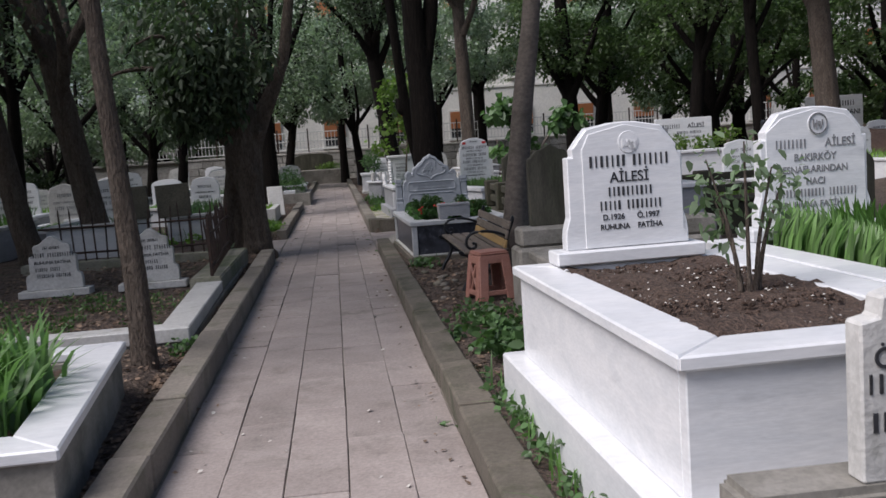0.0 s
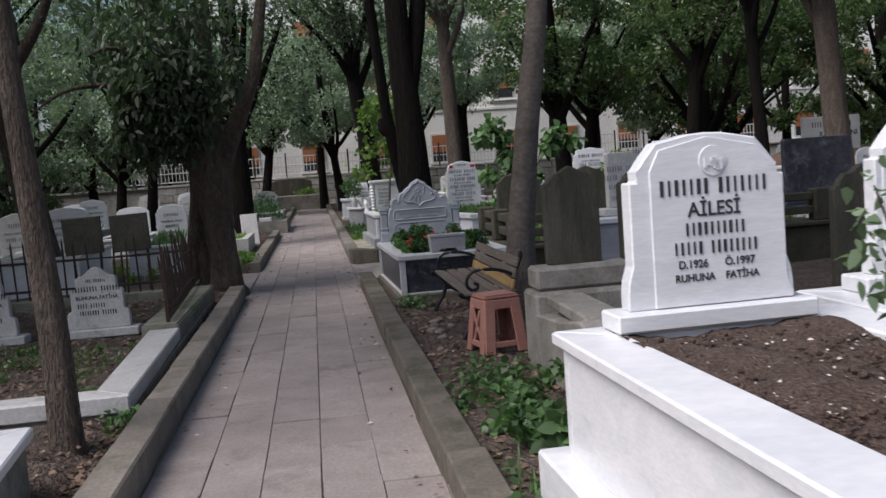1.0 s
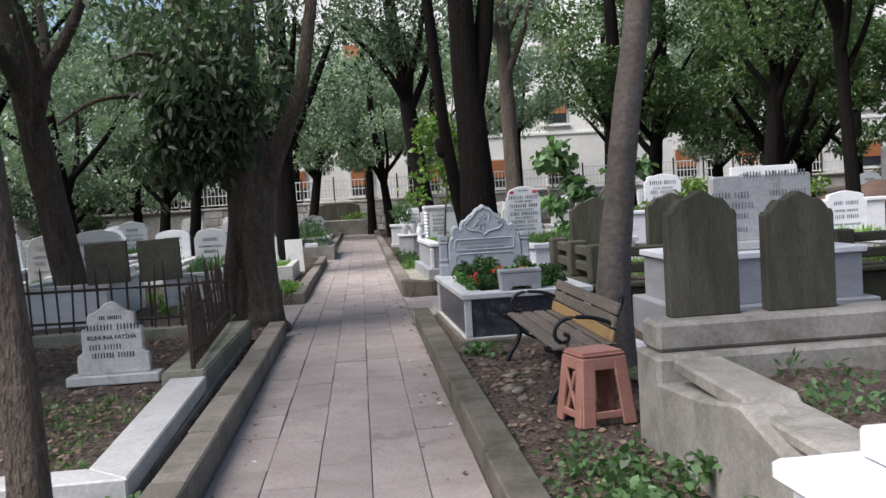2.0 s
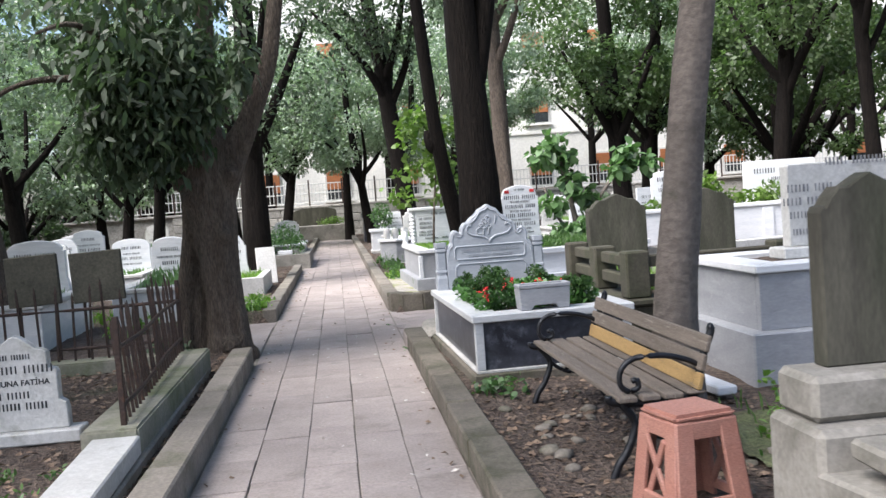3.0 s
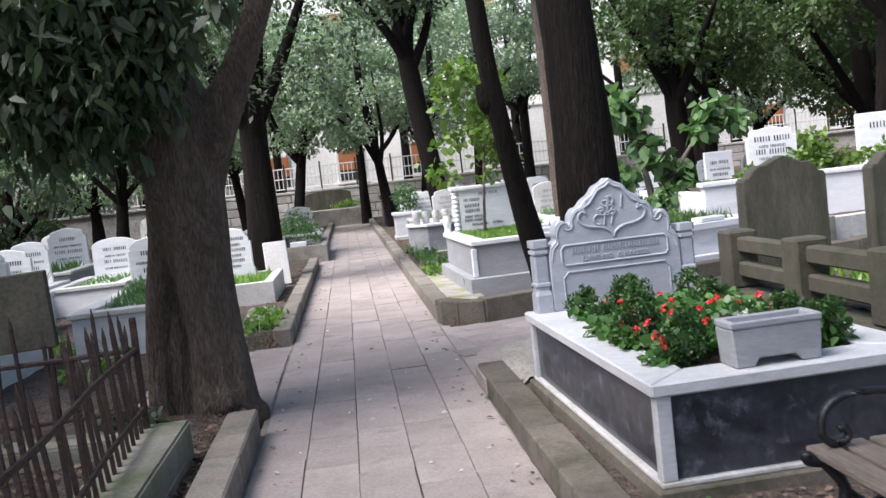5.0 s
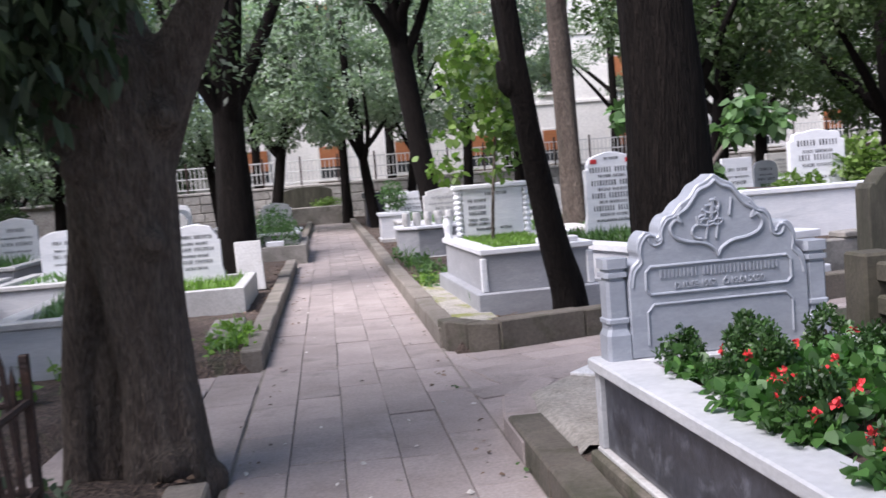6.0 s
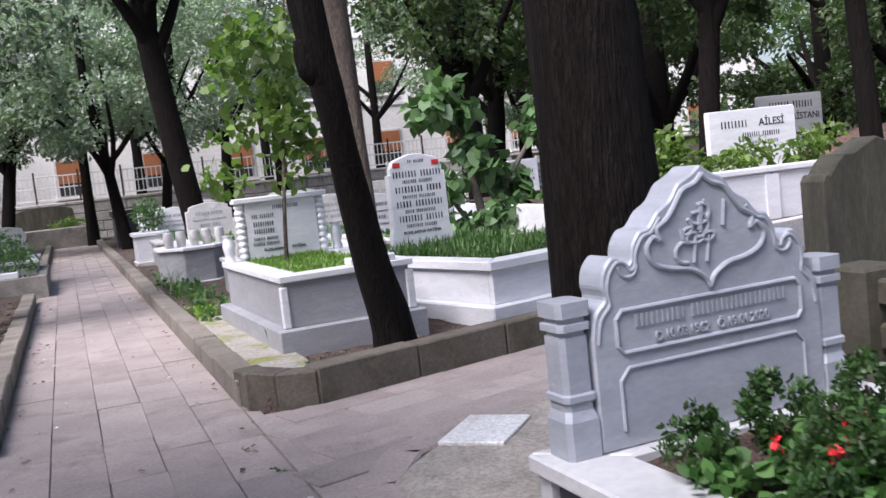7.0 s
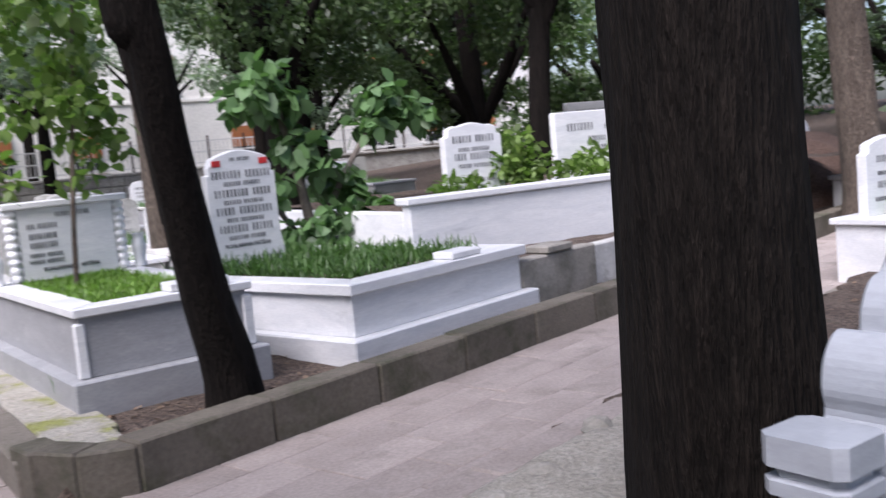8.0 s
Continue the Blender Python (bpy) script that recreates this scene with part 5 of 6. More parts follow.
# dark urn and end grave
du = thing("dark_chest_grave", "small black marble grave box beside the path", "grave", 0.98, 35.2, 0.05)
part("body", box_bm(0, 0.8, 0, 1.2, -0.05, 0.8, 0.01), MARBLE_DARK, du)
part("rim", box_bm(-0.05, 0.85, -0.05, 1.25, 0.801, 0.95, 0.015), MARBLE_DARK, du)
wb = thing("square_planter", "white marble square planter with a small green shrub", "planter", 0.95, 28.0, 0.08)
part("body", box_bm(0, 0.55, 0, 0.75, -0.1, 0.50, 0.01), MARBLE, wb)
part("rim", box_bm(-0.04, 0.59, -0.04, 0.79, 0.501, 0.57, 0.012), MARBLE, wb)
part("base", box_bm(-0.03, 0.58, -0.03, 0.78, -0.1, 0.06, 0.01), MARBLE_OLD, wb)
part("shrub_leaves", leaves_mesh("shrub_leaves", [(0.28, 0.4, 0.72), (0.36, 0.3, 0.85), (0.2, 0.4, 0.9), (0.3, 0.45, 1.05)], (0.22, 0.22, 0.16), 520, 0.09, LEAF_FIG, 87, -0.3, 0.5), None, wb)
eg = thing("end_grave", "wide grey grave closing the end of the path", "grave", -1.6, 41.5, 0.0)
part("body", box_bm(0, 2.4, 0, 1.6, -0.1, 0.6, 0.015), CONCRETE, eg)
part("headstone", extrude_profile([(x + 0.9, z + 0.6) for x, z in arch(0.85, 0.7, 0.75, "round")], 1.3, 1.45, 0.01), STONE_OLD, eg)
part("shrub_leaves", leaves_mesh("shrub_leaves", [(1.6, 0.8, 0.75), (1.9, 0.8, 0.7), (1.3, 0.7, 0.7)], (0.35, 0.3, 0.15), 600, 0.09, LEAF_BRIGHT, 85, -0.3), None, eg)

bm = bmesh.new()
for k in range(9):
    add_box(bm, 0.83, 1.13 + 0.05 * math.sin(k * 2.2), 16.0 + k * 0.36, 16.0 + k * 0.36 + 0.352, 0.0, 0.135 + 0.008 * math.sin(k * 3.1))
bmesh.ops.bevel(bm, geom=bm.edges[:], offset=0.012, segments=1, affect="EDGES")
single("cement_strip", bm, CEMENT, "pale cement strip with yellow-green moss behind the kerb", "cement", kind="structure")
# ---- rubble and cover at the path's fork ----
single("inspection_cover", box_bm(-0.145, 0.145, -0.20, 0.20, 0, 0.02, 0.004), METAL_PLATE, "pale square metal inspection cover set in cement", "cover", at=pose(1.385, 14.085, 0.125, 0, 0, -43))
edge = [(0.665, 12.95), (0.67, 13.45), (0.74, 13.85), (0.98, 14.22), (1.40, 14.47), (1.95, 14.62), (3.0, 14.88)]
stones = thing("kerb_stones", "low worn kerb stones curving round the poured cement", "kerb", 0, 0, 0, kind="structure")
for (xa, ya), (xb, yb) in zip(edge, edge[1:]):
    d = math.hypot(xb - xa, yb - ya)
    o = part("kerb_stone", box_bm(0.006, d - 0.006, -0.16, 0.02, -0.1, 0.10, 0.012), PAVER, stones)
    o.matrix_local = pose(xa, ya, 0.0, 0, 0, math.degrees(math.atan2(yb - ya, xb - xa)))
bm = bmesh.new()
N = 48
grid = [[bm.verts.new((0.78 + 2.1 * i / N, 12.66 + 2.2 * k / N, 0)) for i in range(N + 1)] for k in range(N + 1)]
for row in grid:
    for v in row:
        x, y = v.co.x, v.co.y
        rim = 1e9
        for (xa, ya), (xb, yb) in zip(edge, edge[1:]):
            d = math.hypot(xb - xa, yb - ya)
            rim = min(rim, ((x - xa) * (yb - ya) - (y - ya) * (xb - xa)) / d)
        rim -= 0.13 + 0.05 * noise.noise(Vector((x * 3, y * 3, 1)))
        v.co.z = -0.02 + 0.15 * max(0.0, min(1.0, rim / 0.10 + 0.35)) ** 0.5 + 0.014 * noise.noise(Vector((x * 5, y * 5, 0))) + 0.008 * noise.noise(Vector((x * 17, y * 17, 0)))
for k in range(N):
    for i in range(N):
        bm.faces.new((grid[k][i], grid[k][i + 1], grid[k + 1][i + 1], grid[k + 1][i]))
single("cement_patch", bm, CEMENT_PALE, "rough pale poured cement at the end of the kerb", "cement", kind="structure", smooth=True)
single("marble_strip", box_bm(-0.06, 0.06, -0.5, 0.5, 0, 0.05, 0.008), MARBLE, "white marble strip lying on the soil behind the bench", "slab", at=pose(2.12, 10.05, 0.1, 0, 0, 4))
rk = random.Random(9)
for k in range(26):
    bm = bmesh.new()
    s = rk.uniform(0.02, 0.055)
    bmesh.ops.create_icosphere(bm, subdivisions=2, radius=s)
    for v in bm.verts:
        v.co = v.co * (1 + 0.5 * noise.noise(v.co * 22 + Vector((k, 0, 0))))
        v.co.z *= 0.6
    x, y = rk.uniform(0.95, 1.95), rk.uniform(7.9, 10.3)
    single("stone", bm, KERB, "small grey stone lying on the bare soil", "stone", "loose stones", smooth=True, at=pose(x, y, ground_z(x, y) + s * 0.2, 0, 0, rk.uniform(0, 360)))

for k, (x, y) in enumerate(((1.78, 14.26), (2.06, 14.36), (2.34, 14.46), (2.12, 14.18), (2.55, 14.58), (1.66, 14.05))):
    bm = bmesh.new()
    s = rk.uniform(0.035, 0.075)
    bmesh.ops.create_icosphere(bm, subdivisions=2, radius=s)
    for v in bm.verts:
        v.co = v.co * (1 + 0.6 * noise.noise(v.co * 13 + Vector((k * 2.7, 3, 0))))
        v.co.z *= 0.5
    single("rubble", bm, CONCRETE, "broken lump of grey cement by the path's edge", "rubble", "cement rubble", at=pose(x, y, 0.10 + s * 0.2, 0, 0, rk.uniform(0, 360)))

# ---- trees ----
def limb_tips(rng, top, n, spread, rise):
    out = []
    for k in range(n):
        a = rng.uniform(0, 2 * math.pi)
        r = spread * rng.uniform(0.5, 1.0)
        out.append((top[0] + r * math.cos(a), top[1] + r * math.sin(a), top[2] + rise * rng.uniform(0.3, 1.0)))
    return out


def tree(x, y, r, trunk, limbs, bark, leaf, clumps, count, size, label, spread=0.5, droop=0.3, slim=0.42, z=0.05, flare=1.5, rough=0.08, name="tree", rich=True):
    """A trunk through the points, limbs as (points, radii), and leaves round the clumps, all from the tree's foot."""
    t = thing(name, label, "tree", x, y, z)
    bm = bmesh.new()
    pts = [(0, 0, -0.25), (trunk[0][0] * 0.1, trunk[0][1] * 0.1, 0.18)] + list(trunk)
    n = len(pts)
    radii = [r * flare, r * (1 + (flare - 1) * 0.3)] + [r * (1 - 0.45 * k / max(1, len(trunk) - 1)) for k in range(len(trunk))]
    tube(bm, pts, radii, 18, rough, int(abs(x) * 7 + y))
    part("trunk", bm, bark, t, smooth=True)
    for k, (p, rr) in enumerate(limbs):
        bm = bmesh.new()
        tube(bm, p, rr, 10, rough, k + 3)
        part("limb", bm, bark, t, smooth=True)
    if count:
        part("crown", leaves_mesh("crown", clumps, spread, count, size, leaf, int(abs(x) * 31 + y * 7), droop, slim, rich), None, t)
    return t


rt = random.Random(17)
# forked evergreen beside the path
clumps = []
for k in range(75):
    a, b = rt.uniform(0, 2 * math.pi), rt.uniform(0, 1)
    clumps.append((-0.35 + 1.25 * math.cos(a) * b ** 0.5, 0.1 + 1.3 * math.sin(a) * b ** 0.5, rt.uniform(2.0, 4.4)))
clumps = [c for c in clumps if c[2] > 2.35 or c[0] < -0.35]
for k in range(30):
    clumps.append((rt.uniform(-1.35, -0.40), rt.uniform(-0.8, 0.1), rt.uniform(1.75, 2.5)))
for k in range(70):
    cx, cz = rt.uniform(-1.3, 0.55), rt.uniform(1.95, 3.4)
    if cx < -0.05 + (cz - 1.75) * 0.33:
        clumps.append((cx, rt.uniform(-0.75, -0.25), cz))
for k in range(16):
    clumps.append((rt.uniform(-1.6, -0.5), rt.uniform(-1.3, -0.7), rt.uniform(2.1, 2.8)))
clumps += [(-0.8, -0.5, 1.15), (-0.85, -0.45, 1.3), (-0.6, -0.5, 1.35), (-1.0, -0.4, 1.45), (-1.3, -0.2, 1.8), (-1.6, -0.1, 2.1), (-1.7, 0.2, 2.5)]
t1 = thing("tree", "forked evergreen with grey-brown bark and dark drooping leaves", "tree", -1.09, 13.22, 0.05)
t1.matrix_world = pose(-1.09, 13.22, 0.05) @ Matrix.Diagonal((1.08, 1.08, 1.10, 1))
bm = bmesh.new()
tube(bm, [(0.20, -0.02, -0.3), (0.18, -0.02, 0.05), (0.165, -0.01, 0.4), (0.13, 0, 0.85), (0.10, 0, 1.2), (0.06, 0.02, 1.65), (-0.02, 0.05, 2.1)], [0.23, 0.185, 0.16, 0.185, 0.225, 0.245, 0.14], 22, 0.12, 3)
tube(bm, [(-0.21, 0.05, -0.3), (-0.19, 0.06, 0.1), (-0.16, 0.06, 0.5), (-0.05, 0.04, 0.95), (0.02, 0.02, 1.3)], [0.10, 0.075, 0.07, 0.10, 0.15], 14, 0.12, 5)
tube(bm, [(0.03, 0.17, -0.3), (0.03, 0.16, 0.4), (0.05, 0.10, 1.0), (0.06, 0.05, 1.4)], [0.15, 0.115, 0.12, 0.14], 14, 0.12, 6)
tube(bm, [(-0.06, 0.13, -0.3), (-0.06, 0.13, 0.3), (-0.02, 0.10, 0.9)], [0.12, 0.10, 0.10], 12, 0.12, 8)
tube(bm, [(0.16, 0, 1.25), (0.30, -0.02, 1.55), (0.46, -0.03, 1.83), (0.58, -0.03, 2.08), (0.67, -0.02, 2.33), (0.73, 0, 2.65), (1.0, 0.1, 4.2)], [0.16, 0.125, 0.088, 0.075, 0.068, 0.065, 0.04], 16, 0.10, 7)
tube(bm, [(0.0, 0.02, 1.4), (-0.16, 0.02, 1.8), (-0.26, 0.04, 2.3), (-0.5, 0.05, 3.3), (-0.8, 0.1, 4.6)], [0.19, 0.13, 0.10, 0.085, 0.05], 14, 0.10, 9)
tube(bm, [(0.05, 0.08, 1.5), (0.10, 0.12, 2.0), (0.16, 0.16, 2.7), (0.2, 0.25, 4.4)], [0.15, 0.095, 0.08, 0.05], 14, 0.10, 11)
for q, s in (((0.30, -0.13, 1.42), 0.075), ((0.36, -0.10, 1.50), 0.05), ((0.22, -0.17, 0.95), 0.06), ((-0.03, -0.17, 1.25), 0.07), ((0.20, -0.17, 0.08), 0.07), ((0.34, -0.05, -0.02), 0.08)):
    bmesh.ops.create_icosphere(bm, subdivisions=2, radius=s, matrix=pose(*q))
bmesh.ops.recalc_face_normals(bm, faces=bm.faces[:])
o = part("trunk", bm, BARK, t1, smooth=True)
md = o.modifiers.new("grown_together", "REMESH")
md.mode, md.voxel_size, md.use_smooth_shade = "VOXEL", 0.022, True
md = o.modifiers.new("rounded", "SMOOTH")
md.iterations, md.factor = 3, 0.5
for p, rr in (([(-0.2, 0, 1.9), (-0.7, -0.2, 2.2), (-1.2, -0.3, 2.2), (-1.6, -0.2, 2.0)], [0.05, 0.035, 0.02, 0.01]), ([(0.0, -0.1, 1.9), (-0.3, -0.5, 2.3), (-0.6, -0.9, 2.5), (-0.8, -1.2, 2.4)], [0.05, 0.035, 0.02, 0.01])):
    bm = bmesh.new()
    tube(bm, p, rr, 8, 0.1, 4)
    part("limb", bm, BARK, t1, smooth=True)
for k in range(26):
    clumps.append((rt.uniform(-0.75, 0.12), rt.uniform(-0.75, -0.3), rt.uniform(1.85, 2.5)))
for k in range(26):
    clumps.append((rt.uniform(-1.5, -0.2), rt.uniform(-1.3, -0.5), rt.uniform(2.15, 3.0)))
for k in range(60):
    clumps.append((rt.uniform(-1.35, 0.05), rt.uniform(-0.75, -0.30), rt.uniform(1.68, 2.3)))
clumps = [c for c in clumps if c[0] > -0.62 and c[1] < 0.9]
clumps = [c for c in clumps if not (c[0] > -0.02 + (c[2] - 1.75) * 0.42 and c[2] < 2.9)]
part("crown", leaves_mesh("crown", clumps, (0.20, 0.24, 0.22), 4000, 0.10, LEAF_DARK, 121, 1.1, 0.42), None, t1)
upper = []
for k in range(130):
    cz = rt.uniform(2.7, 5.6)
    upper.append((rt.uniform(-1.0, 0.15 + (cz - 2.7) * 0.45), rt.uniform(-0.7, 1.5), cz))
for k in range(26):
    upper.append((rt.uniform(-1.2, -0.7), rt.uniform(-0.4, 0.9), rt.uniform(2.3, 3.2)))
part("crown", leaves_mesh("crown", upper, (0.24, 0.24, 0.18), 3000, 0.115, LEAF_DARK, 123, 0.9, 0.42), None, t1)
fronds = []
while len(fronds) < 90:
    cx, cz = rt.uniform(-0.65, 0.6), rt.uniform(1.5, 2.5)
    if cx < 0.06 + (cz - 1.6) * 0.72:
        fronds.append((cx, rt.uniform(-0.62, -0.28), cz))
part("crown", leaves_mesh("crown", fronds, (0.11, 0.12, 0.20), 2400, 0.10, LEAF_DARK, 122, 1.4, 0.42), None, t1)
veil = [(rt.uniform(-0.75, 0.14), rt.uniform(-0.62, -0.30), rt.uniform(1.55, 2.3)) for _ in range(55)]
part("crown", leaves_mesh("crown", veil, (0.13, 0.12, 0.20), 2100, 0.10, LEAF_DARK, 124, 1.3, 0.42), None, t1)
# thin bare trunk in front of the low grave
tree(-1.10, 6.53, 0.068, [(-0.01, 0, 0.6), (-0.05, 0.0, 1.3), (-0.09, 0, 2.1), (-0.10, 0.05, 3.2), (0.0, 0.1, 5.0)],
     [([(-0.05, 0, 1.9), (-0.25, 0.1, 2.6), (-0.5, 0.2, 3.6)], [0.03, 0.022, 0.01])], BARK, LEAF_DARK,
     # wide crown above the view, added to shade the path and soil
     [(rt.uniform(-2.4, 1.8), rt.uniform(-1.6, 2.8), rt.uniform(3.9, 5.6)) for _ in range(60)], 9000, 0.16, "slim bare tree trunk beside the kerb, its unseen crown added for shade", 0.4, flare=1.5)
# bench tree
tree(1.84, 9.42, 0.118, [(0.0, 0, 0.5), (0.05, 0, 1.0), (0.14, 0, 1.7), (0.28, 0, 2.6), (0.50, 0.1, 5.0)], [([(0.28, 0, 2.5), (0.6, 0.1, 3.5), (0.9, 0.3, 4.6)], [0.06, 0.045, 0.02])],
     # clumps above the view, thickened to shade the ground round the bench
     BARK_PALE, LEAF_MID, [(rt.uniform(-0.5, 1.8), rt.uniform(-2.2, 1.6), rt.uniform(4.2, 6.5)) for _ in range(40)], 6500, 0.17, "tree with smooth pale grey bark behind the bench", 0.5, flare=1.5)
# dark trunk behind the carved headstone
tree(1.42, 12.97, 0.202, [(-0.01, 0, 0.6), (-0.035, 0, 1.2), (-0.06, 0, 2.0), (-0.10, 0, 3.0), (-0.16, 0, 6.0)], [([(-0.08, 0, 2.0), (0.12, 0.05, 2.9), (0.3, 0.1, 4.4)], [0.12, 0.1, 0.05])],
     # unseen crown overhead, put there for its shade
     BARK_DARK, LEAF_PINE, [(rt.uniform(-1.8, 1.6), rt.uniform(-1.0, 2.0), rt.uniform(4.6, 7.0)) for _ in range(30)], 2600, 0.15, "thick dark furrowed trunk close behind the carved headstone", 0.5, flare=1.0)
# leaning dark trunk on the corner
corner_clumps = []
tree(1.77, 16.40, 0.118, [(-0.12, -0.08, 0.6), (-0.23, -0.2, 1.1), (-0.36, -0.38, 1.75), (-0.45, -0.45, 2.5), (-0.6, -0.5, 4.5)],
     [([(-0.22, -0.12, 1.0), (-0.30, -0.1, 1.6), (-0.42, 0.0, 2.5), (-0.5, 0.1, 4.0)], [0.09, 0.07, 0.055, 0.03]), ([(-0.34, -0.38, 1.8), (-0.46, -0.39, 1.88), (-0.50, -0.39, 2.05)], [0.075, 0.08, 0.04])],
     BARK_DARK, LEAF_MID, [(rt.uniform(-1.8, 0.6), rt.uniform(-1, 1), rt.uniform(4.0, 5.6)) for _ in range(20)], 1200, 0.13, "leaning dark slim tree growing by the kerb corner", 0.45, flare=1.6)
# light green sapling behind it
tree(1.45, 18.0, 0.017, [(0.0, 0, 0.6), (0.05, 0, 1.2), (0.15, 0, 2.0), (0.25, 0, 2.8)], [], BARK, LEAF_BRIGHT,
     [(rt.uniform(-0.3, 0.35), rt.uniform(-0.35, 0.35), rt.uniform(1.2, 2.5)) for _ in range(26)] + [(-0.4, 0, 1.25), (-0.48, 0.1, 1.35)], 900, 0.095, "young tree with bright green maple-like leaves", (0.2, 0.2, 0.13), 0.3, 0.85, flare=1.2, name="sapling")
# fig bush
tree(3.95, 19.7, 0.05, [(0.0, 0, 0.6), (-0.1, 0, 1.2), (-0.25, 0, 1.9)], [([(0, 0, 0.4), (0.35, 0, 1.0), (0.9, 0, 1.7)], [0.04, 0.03, 0.015]), ([(0, 0, 0.4), (-0.3, 0, 0.8), (-0.5, 0, 1.3)], [0.03, 0.025, 0.012])],
     BARK_PALE, LEAF_FIG, [(-0.3, 0, 2.0), (-0.15, 0, 1.75), (-0.5, 0, 1.8), (-0.05, 0, 1.4), (0.1, 0, 1.2), (0.9, 0, 1.75), (1.2, 0, 1.6), (0.75, 0, 1.5), (-0.4, 0, 1.0), (0.2, -0.2, 0.7), (-0.2, -0.2, 0.6), (0.5, -0.2, 0.7), (0.0, -0.3, 0.4), (0.4, 0.1, 1.0)],
     1000, 0.17, "fig bush with broad lobed green leaves", (0.22, 0.25, 0.15), 0.5, 0.8, flare=1.2, name="fig_bush")
